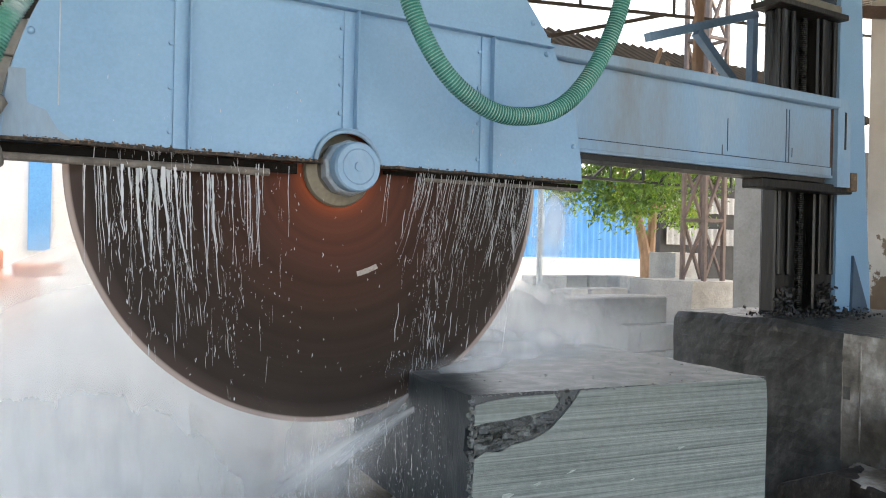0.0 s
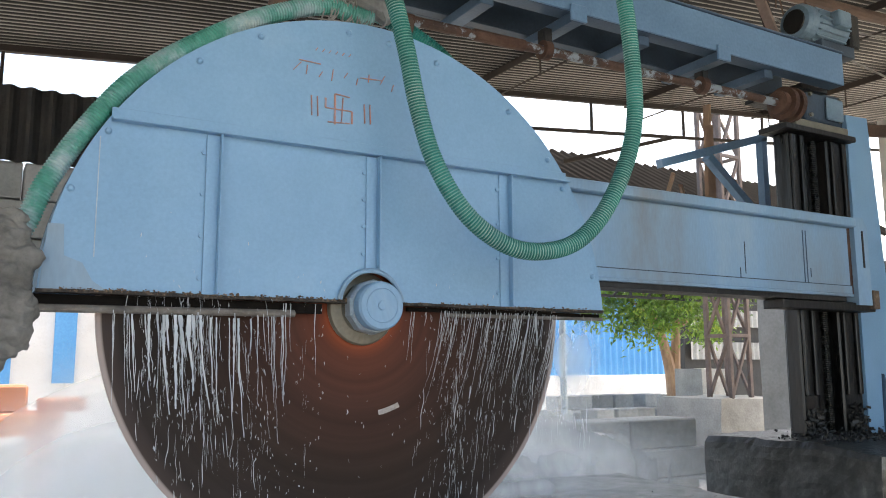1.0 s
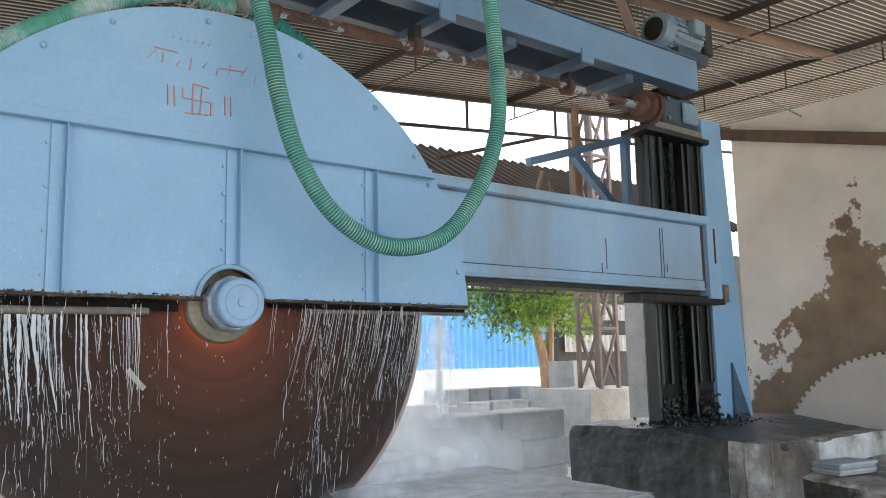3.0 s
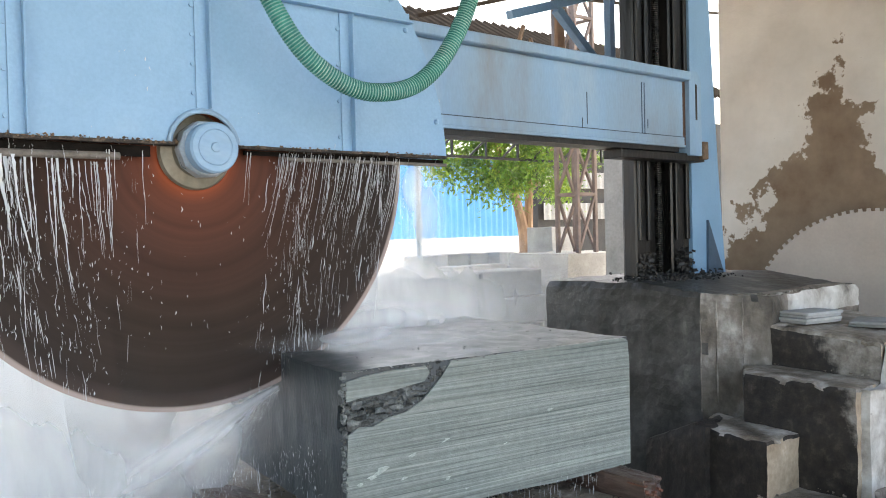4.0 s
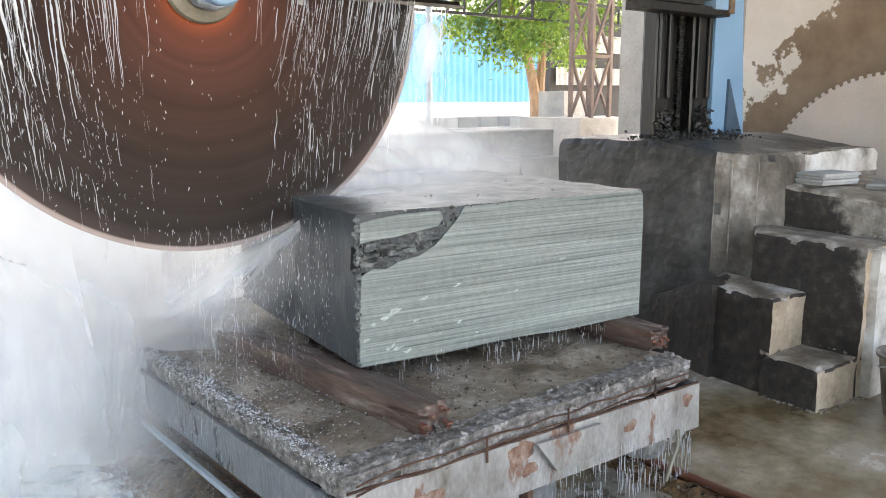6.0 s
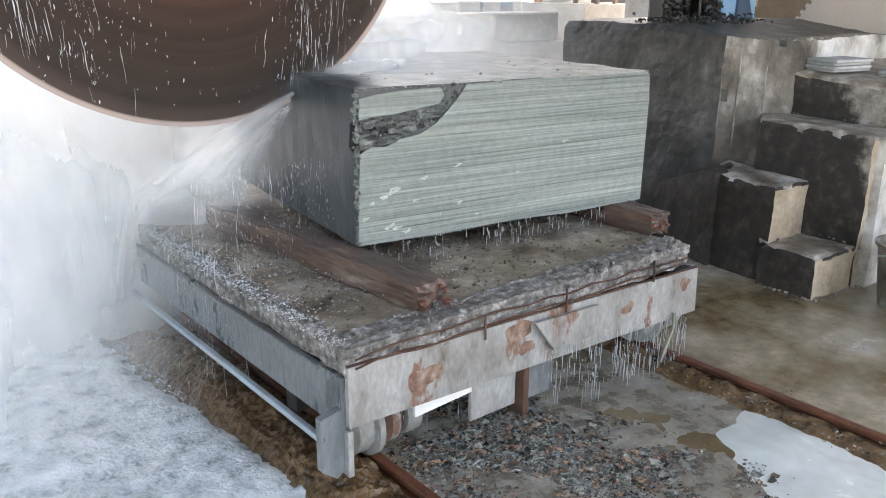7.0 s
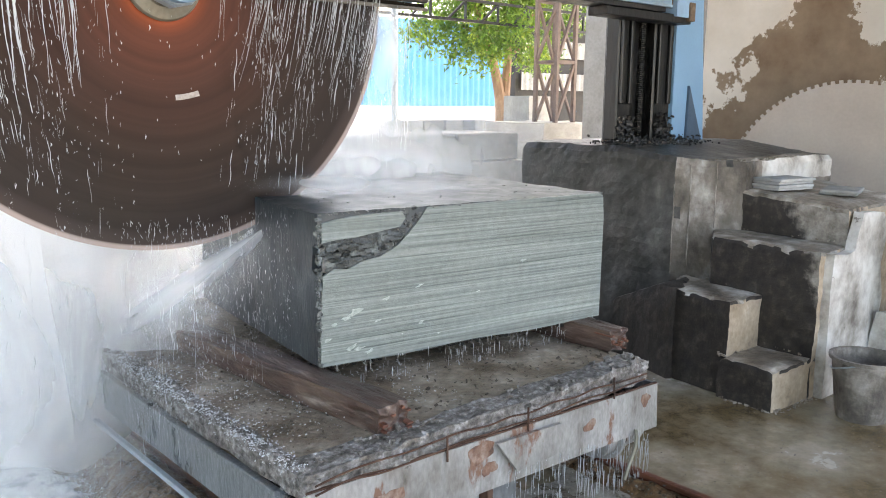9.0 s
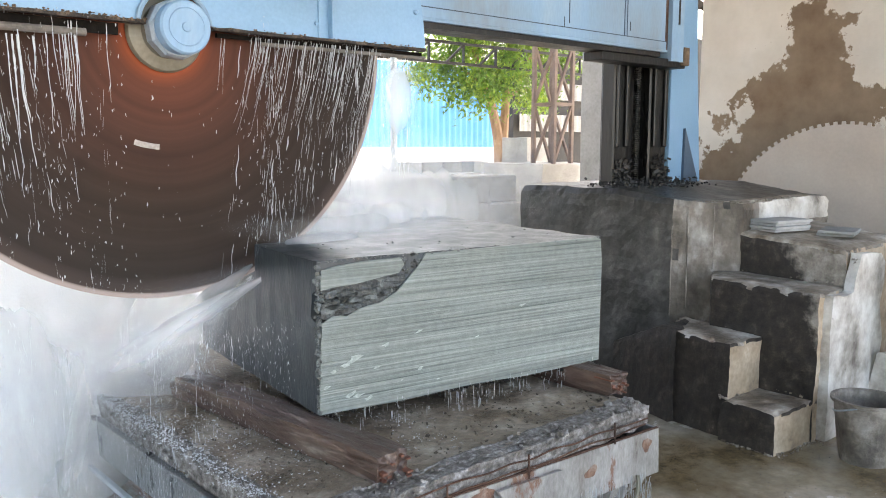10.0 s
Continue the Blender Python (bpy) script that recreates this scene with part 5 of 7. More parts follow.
def rim_hose():
    h = thing("feed_hose", "dusty green ribbed hose strapped along the cover's rim", "hose")
    pts = [(0.02, 2.60, 1.87), (0.075, 2.6, 1.965), (0.13, 2.6, 2.11), (0.25, 2.6, 2.32), (0.40, 2.6, 2.505), (0.66, 2.6, 2.70), (0.84, 2.6, 2.80), (1.01, 2.6, 2.862), (1.08, 2.60, 2.86), (1.2, 2.6, 2.85)]
    pts = [(1.195 + (x - 1.195) * 0.972, 2.57, 1.73 + (z - 1.73) * 0.972) for x, y, z in pts]
    line = resample(smooth_line(pts, 14), 0.0026)
    part("hose_wall", tube(line, 0.03, 12, radii=[(0.0325 if i % 4 < 2 else 0.028) for i in range(len(line))]), M_HOSE_DUSTY, h)
    pts2 = [(1.25, 2.62, 2.87), (1.38, 2.62, 2.83), (1.50, 2.62, 2.775), (1.60, 2.63, 2.71)]
    line = resample(smooth_line(pts2, 14), 0.0026)
    part("hose_wall", tube(line, 0.030, 12, radii=[(0.032 if i % 4 < 2 else 0.028) for i in range(len(line))]), M_HOSE, h)
    part("elbow", tube(smooth_line([(1.0, 2.6, 2.86), (1.1, 2.58, 2.90), (1.18, 2.56, 2.88), (1.28, 2.6, 2.86)], 8), 0.04, 12), M_ROPE, h, "grey pipe elbow bound with rope")
    for k in range(16):
        x = 1.0 + 0.014 * k
        part("rope_wrap", tube(smooth_line([(x, 2.60, 2.92), (x + random.uniform(-0.02, 0.04), 2.548, 2.88), (x + random.uniform(-0.03, 0.05), 2.55, 2.81), (x + random.uniform(-0.03, 0.03), 2.57, 2.765)], 4), 0.0035, 5), M_ROPE, h, "frayed grey rope")
    for p in ((0.85, 2.6, 2.805), (1.36, 2.62, 2.845)):
        part("tape_wrap", lathe([(0.037, -0.025), (0.042, -0.02), (0.042, 0.02), (0.037, 0.025)], "x", 14, at=p), M_TIMBER, h, "brown cloth tape")
    return h


M_HOSE_DUSTY = material("dusty_green_hose", [(0.35, (0.03, 0.24, 0.17)), (0.5, (0.10, 0.33, 0.27)), (0.62, (0.33, 0.45, 0.46)), (0.75, (0.52, 0.56, 0.52))], 6, 8, (0.5, 0.8), 0, 0.2, 50)
rim_hose()


def cloth_bundle():
    pts = [(0.075, 2.53, 1.99), (0.06, 2.53, 1.93), (0.085, 2.52, 1.86), (0.06, 2.52, 1.78), (0.085, 2.53, 1.68), (0.05, 2.53, 1.60), (0.035, 2.53, 1.54)]
    line = smooth_line(pts, 8)
    bm = tube(line, 0.06, 20, radii=[0.04 + 0.028 * math.sin(math.pi * i / (len(line) - 1)) + 0.006 * math.sin(i * 1.3) for i in range(len(line))])
    bmesh.ops.subdivide_edges(bm, edges=bm.edges[:], cuts=1, use_grid_fill=True)
    ragged(bm, 0.020, 16, 0, 3.0)
    ragged(bm, 0.010, 42, 0, 5.0)
    return tagged(part("cloth_wrap", bm, M_CLOTH, smooth=True), "dirty grey cloth bound round the hose end", "cloth")


cloth_bundle()


# ---- plinth, steps, wall ----
def riser_material():
    """Step face: black damp with shade put into its colour on the saw's side, paling to a lit grey-brown towards the
    outer corner along a ragged slanting edge.
    """
    m, n, l, b = node_material("shaded_damp_riser")
    tc = n.new("ShaderNodeTexCoord")
    def noise_at(scale, detail):
        t = n.new("ShaderNodeTexNoise")
        t.inputs["Scale"].default_value, t.inputs["Detail"].default_value, t.inputs["Roughness"].default_value = scale, detail, 0.68
        l.new(tc.outputs["Object"], t.inputs["Vector"])
        return t.outputs["Fac"]
    def ramp(fac, stops):
        r = n.new("ShaderNodeValToRGB")
        for i, (p, c) in enumerate(stops):
            e = r.color_ramp.elements[i] if i < 2 else r.color_ramp.elements.new(p)
            e.position, e.color = p, (*c, 1)
        l.new(fac, r.inputs[0])
        return r.outputs[0]
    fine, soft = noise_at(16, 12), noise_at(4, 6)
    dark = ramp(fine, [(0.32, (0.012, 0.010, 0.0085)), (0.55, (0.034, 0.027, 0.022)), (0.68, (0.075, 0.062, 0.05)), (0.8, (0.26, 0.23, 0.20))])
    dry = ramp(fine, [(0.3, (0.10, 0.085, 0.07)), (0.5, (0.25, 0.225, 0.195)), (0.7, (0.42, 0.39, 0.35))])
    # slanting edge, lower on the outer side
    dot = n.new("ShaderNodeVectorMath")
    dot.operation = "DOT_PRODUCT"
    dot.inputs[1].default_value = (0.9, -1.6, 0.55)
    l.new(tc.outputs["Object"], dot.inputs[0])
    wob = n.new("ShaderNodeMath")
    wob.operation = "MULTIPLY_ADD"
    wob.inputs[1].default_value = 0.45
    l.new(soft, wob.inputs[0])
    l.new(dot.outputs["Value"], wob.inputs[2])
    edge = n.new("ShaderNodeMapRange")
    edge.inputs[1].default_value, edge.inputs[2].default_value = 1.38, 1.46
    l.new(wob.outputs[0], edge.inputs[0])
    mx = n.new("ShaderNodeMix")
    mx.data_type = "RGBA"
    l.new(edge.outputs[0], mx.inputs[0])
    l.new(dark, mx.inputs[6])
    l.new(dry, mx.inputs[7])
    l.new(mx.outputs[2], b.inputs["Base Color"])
    b.inputs["Roughness"].default_value = 0.6
    bp = n.new("ShaderNodeBump")
    bp.inputs["Strength"].default_value, bp.inputs["Distance"].default_value = 0.8, 0.01
    l.new(fine, bp.inputs["Height"])
    l.new(bp.outputs[0], b.inputs["Normal"])
    return m


M_RISER = riser_material()
# paler plaster colour for the step faces that catch the light
M_LITFACE = material("lit_beige_brown_plaster", [(0.28, (0.14, 0.10, 0.07)), (0.42, (0.34, 0.26, 0.18)), (0.6, (0.46, 0.37, 0.275)), (0.76, (0.60, 0.54, 0.46))], 5, 11, (0.6, 0.85), 0, 0.5, 40)
M_TREAD = material("muddy_worn_tread", [(0.3, (0.05, 0.038, 0.027)), (0.43, (0.15, 0.12, 0.09)), (0.55, (0.32, 0.28, 0.235)), (0.70, (0.6, 0.57, 0.53))], 7, 11, (0.3, 0.7), 0, 0.9, 30)


def worn_block(outline, z0, top, seed, step=0.016, rough=0.010, chipped=0.03):
    """A cast concrete body over an outline with finely worn, rounded upper edges; top gives the height at (x, y)."""
    pts = []
    for (xa, ya), (xb, yb) in zip(outline, outline[1:] + outline[:1]):
        k = max(2, int(math.hypot(xb - xa, yb - ya) / step))
        pts += [(xa + (xb - xa) * i / k, ya + (yb - ya) * i / k) for i in range(k)]
    mx, my = sum(p[0] for p in pts) / len(pts), sum(p[1] for p in pts) / len(pts)
    bm = bmesh.new()
    levels = max(3, int((top(mx, my) - z0) / step))
    rings = []
    for j in range(levels + 1):
        f = j / levels
        ring = []
        for x, y in pts:
            z = z0 + (top(x, y) - z0) * f
            # chips bitten out of the arris
            bite = max(0.0, noise.noise((x * 17 + seed, y * 17, z * 9)) - 0.05) * chipped * max(0.0, 1 - (1 - f) * (top(x, y) - z0) / 0.05)
            v = Vector((x, y, z - bite)) + noise.noise_vector(Vector((x * 5 + seed, y * 5, z * 5))) * rough + noise.noise_vector(Vector((x * 21, y * 21 + seed, z * 21))) * rough * 0.45
            v.x += (mx - x) * (0.02 if j == levels else 0.0) + (mx - x) * bite * 1.5
            v.y += (my - y) * (0.02 if j == levels else 0.0) + (my - y) * bite * 1.5
            ring.append(bm.verts.new(v))
        rings.append(ring)
    k = len(pts)
    for a, b in zip(rings, rings[1:]):
        for i in range(k):
            bm.faces.new((a[i], a[(i + 1) % k], b[(i + 1) % k], b[i]))
    inner = rings[-1]
    for f in (0.8, 0.55, 0.3, 0.1):
        ring = []
        for x, y in pts:
            xx, yy = mx + (x - mx) * f, my + (y - my) * f
            ring.append(bm.verts.new((xx, yy, top(xx, yy) + 0.006 * noise.noise((xx * 13, yy * 13, seed)) + 0.004)))
        for i in range(k):
            bm.faces.new((inner[i], inner[(i + 1) % k], ring[(i + 1) % k], ring[i]))
        inner = ring
    bm.faces.new(inner)
    return bm


def plinth():
    def top(x, y):
        return 1.145 - 0.065 * min(1.0, max(0.0, (2.8 - y) / 0.45))
    body = worn_block([(3.995, 2.48), (4.17, 2.16), (5.35, 2.22), (5.35, 3.6), (3.86, 3.5)], -0.03, top, 1.0, 0.035, 0.014, 0.008)
    p = tagged(part("column_plinth", body, M_WET), "dark wet concrete plinth under the screw column", "plinth", kind="structure")
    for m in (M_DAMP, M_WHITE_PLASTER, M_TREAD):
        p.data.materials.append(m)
    # plastered front faces, painted paler for the light on them
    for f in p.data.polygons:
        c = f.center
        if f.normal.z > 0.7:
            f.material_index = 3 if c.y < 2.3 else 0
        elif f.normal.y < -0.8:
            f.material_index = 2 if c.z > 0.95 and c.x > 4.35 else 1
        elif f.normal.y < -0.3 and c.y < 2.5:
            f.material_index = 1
    # lime run and chipped lip on the plastered face
    for x0, y0, z0, z1, w in ((4.03, 2.41, 0.50, 1.06, 0.006), (4.09, 2.29, 0.72, 1.07, 0.004), (3.985, 2.48, 0.45, 0.95, 0.004)):
        line = [Vector((x0 - 0.012 + 0.006 * noise.noise((z0 + i * 0.3, x0, 1)), y0 - 0.008, z1 + (z0 - z1) * i / 12)) for i in range(13)]
        part("lime_run", tube(line, w, 6, radii=[w * (0.5 + 0.8 * abs(noise.noise((i * 0.7, x0 * 9, 3)))) for i in range(13)]), M_STEP_TOP, p, "pale lime run")
    own = bmesh.new()
    for _ in range(120):
        f = random.random()
        xa, ya, xb, yb = random.choice(((3.995, 2.48, 4.17, 2.16), (4.17, 2.16, 4.9, 2.2)))
        chip(own, (xa + (xb - xa) * f + 0.02, ya + (yb - ya) * f + 0.03, 1.082 + random.uniform(-0.01, 0.008)), random.uniform(0.006, 0.02), 0.5)
    part("crumbling_lip", own, M_STEP_TOP, p, "pale crumbling top edge")["kind"] = "stuff"
    lump = worn_block([(3.57, 2.20), (3.66, 2.18), (4.02, 2.34), (4.0, 2.62), (3.72, 2.66)], -0.03, lambda x, y: 0.47 - 0.45 * max(0.0, y - 2.30), 9.0, 0.03)
    part("footing_lump", lump, M_RISER, p, "lump of dark wet concrete at the plinth's foot")
    return p


plinth()
chips("grease_crumbs", 300, lambda: (random.triangular(3.85, 4.95, 4.35), random.triangular(2.62, 3.2, 2.9), 1.145 + random.triangular(0.0, 0.05, 0.0)), (0.006, 0.022), M_DARK, "black greasy lumps round the column's foot", "grease", 0.9)


def steps():
    s = thing("plinth_steps", "rough stained concrete steps beside the plinth", "steps")
    def cast(outline, top, seed):
        """One step: black damp body, light painted as paler plaster on the faces turned from the saw, worn tread on
        top.
        """
        ob = part("step", worn_block(outline, -0.03, top, seed), M_RISER, s, "cast step with shaded damp riser")
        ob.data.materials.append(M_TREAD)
        ob.data.materials.append(M_LITFACE)
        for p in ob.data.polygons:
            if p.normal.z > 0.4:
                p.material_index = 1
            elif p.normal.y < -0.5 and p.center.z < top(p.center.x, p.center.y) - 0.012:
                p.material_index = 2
    cast([(3.515, 1.615), (3.87, 1.59), (3.87, 1.90), (3.53, 1.90)], lambda x, y: 0.195, 1.0)
    cast([(3.56, 1.875), (3.83, 1.86), (3.98, 2.40), (3.61, 2.24)], lambda x, y: 0.462, 2.0)
    cast([(3.825, 1.585), (4.25, 1.60), (4.30, 2.19), (4.10, 2.30), (3.85, 2.15)], lambda x, y: 0.708 + 0.012 * (y - 1.9), 3.0)
    cast([(4.13, 1.60), (4.95, 1.62), (5.05, 2.24), (4.165, 2.17)], lambda x, y: 0.885 + 0.09 * (y - 1.6), 4.0)
    # side of the flight: thick peeling white plaster, ragged at its outer end
    side = [(3.875, 0.0)] + [(4.48 + 0.05 * noise.noise((z * 9, 2, 1)), z) for z in (0.0, 0.1, 0.2, 0.3, 0.4, 0.5, 0.6, 0.7, 0.8)] + [(4.42, 0.86), (4.16, 0.87), (4.10, 0.70), (3.99, 0.685), (3.875, 0.70)]
    part("plaster_side", ragged(plate(side, 1.545, 1.595), 0.012, 7, 3, 6.0), M_WHITE_PLASTER, s, "peeling white plaster side")
    # bite of crumbled mortar left in the corners
    own = bmesh.new()
    for xa, ya, za, xb, yb, zb in ((3.53, 1.9, 0.2, 3.80, 1.875, 0.2), (3.85, 1.62, 0.21, 3.85, 1.86, 0.21), (3.86, 1.9, 0.475, 3.90, 2.2, 0.475), (4.15, 1.65, 0.72, 4.17, 2.15, 0.725), (3.52, 1.62, 0.0, 3.53, 1.9, 0.0), (3.53, 1.6, 0.0, 3.86, 1.58, 0.0)):
        for _ in range(45):
            f = random.random()
            chip(own, (xa + (xb - xa) * f + random.gauss(0, 0.012), ya + (yb - ya) * f + random.gauss(0, 0.012), za + random.uniform(0, 0.006)), random.uniform(0.004, 0.018), 0.6)
    part("mortar_crumbs", own, M_TREAD, s, "crumbled mortar in the corners")["kind"] = "stuff"
    return s


steps()


def tile_stack(at, count, rz, label):
    t = thing("tile_stack", label, "tiles", at, rz, group="cut stone tiles")
    for i in range(count):
        j = Vector((random.uniform(-0.015, 0.015), random.uniform(-0.015, 0.015), 0))
        part("tile", box(-0.14 + j.x, 0.14 + j.x, -0.09 + j.y, 0.09 + j.y, i * 0.016, i * 0.016 + 0.014, 0.002), M_BLOCKS, t)
    return t


tile_stack((4.36, 2.06, 0.934), 4, -12, "small stack of pale grey cut stone tiles on the steps")
tile_stack((4.60, 1.83, 0.912), 2, 15, "few grey stone offcuts lying on the steps")
for k in range(9):
    pane = tagged(part("stone_offcut", ragged(box(-0.16, 0.16, -0.012, 0.012, 0, 0.10 + 0.02 * (k % 3)), 0.006, 12, 2, k), M_BLOCKS), "thin grey stone offcut piled beside the steps", "stone offcut", group="offcuts by the steps")
    pane.matrix_basis = pose(4.50 + 0.012 * (k % 2), 1.43, 0.32 + 0.062 * k, 82, random.uniform(-6, 6), 5)
tagged(part("rubble_heap", ragged(prism([(4.32, 1.20), (4.85, 1.15), (4.95, 1.50), (4.36, 1.52)], 0.0, 0.34), 0.04, 5, 10, 5.0), M_WHITE_PLASTER), "crumbled pale masonry at the foot of the steps", "rubble")

WX = 6.2
wb = box(WX, WX + 0.25, -4.0, 3.68, 0.0, 3.49)
tagged(part("wall_east", wb, M_WALL), "tall beige rendered wall with brown damp stains", "wall", kind="structure")
tagged(part("wall_timber", bar((WX - 0.06, 3.85, 3.44), (WX - 0.06, -2.0, 1.95), 0.06, 0.09), M_TIMBER), "weathered timber batten fixed across the beige wall", "timber")


def wall_blade():
    b = thing("spare_blade", "beige dusty toothed saw blade leaning on the wall", "saw blade")
    R, k = 0.95, 104
    own = []
    for i in range(k):
        a0 = 2 * math.pi * i / k
        for f, r in ((0.0, R - 0.012), (0.5, R - 0.012), (0.55, R + 0.01), (0.95, R + 0.01)):
            a = a0 + 2 * math.pi / k * f
            own.append((r * math.cos(a), r * math.sin(a)))
    p = part("toothed_disc", plate(own, -0.006, 0.006), M_PLATE, b)
    p.matrix_basis = Matrix.Identity(4)
    for x, z in ((0.0, 0.0), (-0.25, 0.52), (0.2, 0.30)):
        part("bolt_hole", lathe([(0.014, -0.0085), (0.014, -0.0065)], "y", 12, at=(x, 0, z)), M_DARK, b)
    b.matrix_basis = pose(WX - 0.14, 2.40, 0.60, 0, 0, 90) @ pose(0, 0, 0, -5, 0, 0)
    return b


M_PLATE = material("dusty_beige_steel", [(0.3, (0.44, 0.38, 0.33)), (0.7, (0.54, 0.475, 0.42))], 2, 6, (0.6, 0.8), 0.0, 0.05, 50, fine=0.08)
wall_blade()


def bucket():
    b = thing("bucket", "cement-splashed plastic bucket standing on the wet floor", "bucket", (3.79, 1.33, 0))
    part("shell", lathe([(0.10, 0.002), (0.104, 0.0), (0.115, 0.05), (0.142, 0.265), (0.155, 0.27), (0.156, 0.285), (0.140, 0.285), (0.112, 0.05), (0.10, 0.015)], "z", 36), M_BUCKET, b)
    pts = [Vector((0.15 * math.cos(a), 0.15 * math.sin(a) * 0.99 - 0.01, 0.27 - 0.06 * math.sin(a))) for a in (math.pi * i / 16 for i in range(17))]
    part("handle", tube(pts, 0.004, 6), M_STEEL, b, "thin wire handle")
    return b


bucket()


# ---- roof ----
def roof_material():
    """Old sheet: light on the ridges painted as pale bands, shaded grooves dark, blotted by noise."""
    m, n, l, b = node_material("banded_corrugated_roof")
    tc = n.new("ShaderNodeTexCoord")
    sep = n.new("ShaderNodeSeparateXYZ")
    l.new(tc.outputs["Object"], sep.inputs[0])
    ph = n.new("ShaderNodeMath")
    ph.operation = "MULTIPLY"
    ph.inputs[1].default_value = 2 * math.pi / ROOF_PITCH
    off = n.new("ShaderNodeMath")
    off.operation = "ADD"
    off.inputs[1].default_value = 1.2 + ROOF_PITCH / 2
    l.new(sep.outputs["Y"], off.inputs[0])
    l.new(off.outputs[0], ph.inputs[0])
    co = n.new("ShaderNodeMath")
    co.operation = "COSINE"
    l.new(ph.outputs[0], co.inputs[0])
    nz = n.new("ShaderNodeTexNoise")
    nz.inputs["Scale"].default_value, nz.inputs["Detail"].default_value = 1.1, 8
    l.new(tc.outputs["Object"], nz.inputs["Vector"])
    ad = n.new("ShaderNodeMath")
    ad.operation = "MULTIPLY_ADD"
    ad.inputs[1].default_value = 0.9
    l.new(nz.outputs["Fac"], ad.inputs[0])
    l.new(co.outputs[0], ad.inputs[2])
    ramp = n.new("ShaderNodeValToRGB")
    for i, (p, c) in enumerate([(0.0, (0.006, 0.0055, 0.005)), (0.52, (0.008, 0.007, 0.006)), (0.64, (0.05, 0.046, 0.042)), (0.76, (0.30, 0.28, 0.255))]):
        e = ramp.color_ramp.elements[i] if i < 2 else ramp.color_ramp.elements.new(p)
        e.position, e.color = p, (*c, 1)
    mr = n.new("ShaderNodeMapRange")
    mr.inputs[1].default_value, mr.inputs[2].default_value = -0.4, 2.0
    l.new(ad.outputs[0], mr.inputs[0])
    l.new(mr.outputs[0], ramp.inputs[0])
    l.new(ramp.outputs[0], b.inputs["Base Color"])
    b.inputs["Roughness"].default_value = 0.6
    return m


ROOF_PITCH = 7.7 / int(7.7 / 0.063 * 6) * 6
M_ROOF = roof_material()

def roof_z(x, y):
    return 3.86 + 0.095 * x + 0.0 * y


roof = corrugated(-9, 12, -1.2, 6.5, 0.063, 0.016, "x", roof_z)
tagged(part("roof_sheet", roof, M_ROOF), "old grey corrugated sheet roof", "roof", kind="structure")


def truss(y, label):
    t = thing("roof_truss", label, "truss", group="roof trusses")
    for z, w in ((-0.08, 0.05), (-0.42, 0.032)):
        part("chord", bar((-8.5, y, roof_z(-8.5, y) + z), (11.5, y, roof_z(11.5, y) + z), w), M_TRUSS, t)
    for i in range(15):
        x = -8 + 1.35 * i
        part("hanger_rod", bar((x, y, roof_z(x, y) - 0.42), (x, y, roof_z(x, y) - 0.09), 0.024), M_TRUSS, t)
    for x in (-3.2, 0.1, 5.1):
        part("brace", bar((x, y, roof_z(x, y) - 0.75), (x + 1.6, y, roof_z(x + 1.6, y) - 0.42), 0.04), M_TRUSS, t)
    return t


truss(6.3, "light dusty steel roof truss along the eave")
for x in (-6.5, -4.4, -2.3, -0.2, 1.9, 4.0, 6.1, 8.2):
    p = thing("purlin", "dusty brown angle-iron purlin under the roof sheet", "purlin", group="roof purlins")
    z = roof_z(x, 0) - 0.055
    part("top_leg", box(x, x + 0.05, -1.2, 6.45, z + 0.03, z + 0.036), M_TRUSS, p)
    part("side_leg", box(x, x + 0.006, -1.2, 6.45, z - 0.03, z + 0.029), M_TRUSS, p)
    part("tie_rod", bar((x, -1.2, z - 0.22), (x, 6.3, z - 0.22), 0.018, sides=6), M_TRUSS, p)
    for k in range(8):
        part("tie_strut", bar((x, -0.8 + k, z - 0.22), (x, -0.8 + k, z - 0.03), 0.018, sides=6), M_TRUSS, p)
tagged(part("roof_timber", tube(smooth_line([(0.6, 3.4, 3.90), (2.19, 3.4, 3.985), (3.16, 3.4, 4.0), (4.39, 3.4, 4.09), (6.19, 3.4, 4.20), (7.6, 3.4, 4.32)], 8), 0.042, 10), M_TIMBER), "long rough brown pole slung below the roof", "timber")
tagged(part("roof_timber", tube(smooth_line([(4.42, 3.32, 4.13), (4.75, 2.9, 4.15), (5.3, 2.3, 4.18)], 6), 0.036, 10), M_TIMBER), "crooked pale pole tied to the long roof pole", "timber")
tagged(part("steel_prop", bar((3.66, 3.0, 4.24), (4.09, 3.0, 3.50), 0.06, 0.02), M_TRUSS2), "pale rusted flat steel prop tied to the roof pole", "prop", group="props")
tagged(part("steel_prop", bar((3.84, 3.05, 4.26), (4.16, 3.06, 3.50), 0.05), M_TRUSS), "dark steel prop tied to the roof pole", "prop", group="props")
knot = thing("rope_lashing", "tangled rope lashing binding the poles and props", "rope")
lash = random.Random(9)
for _ in range(9):
    c = Vector((4.16 + lash.uniform(-0.05, 0.22), 3.2, 4.05 + lash.uniform(-0.05, 0.08)))
    ring = [c + Vector((lash.uniform(0.03, 0.05) * math.cos(q) + lash.uniform(-0.01, 0.01), -0.12 + 0.1 * math.sin(q), lash.uniform(0.06, 0.09) * math.sin(q + 0.6))) for q in (2 * math.pi * j / 7 for j in range(8))]
    part("rope_turn", tube(smooth_line(ring, 3), 0.008, 5), M_TIMBER, knot)
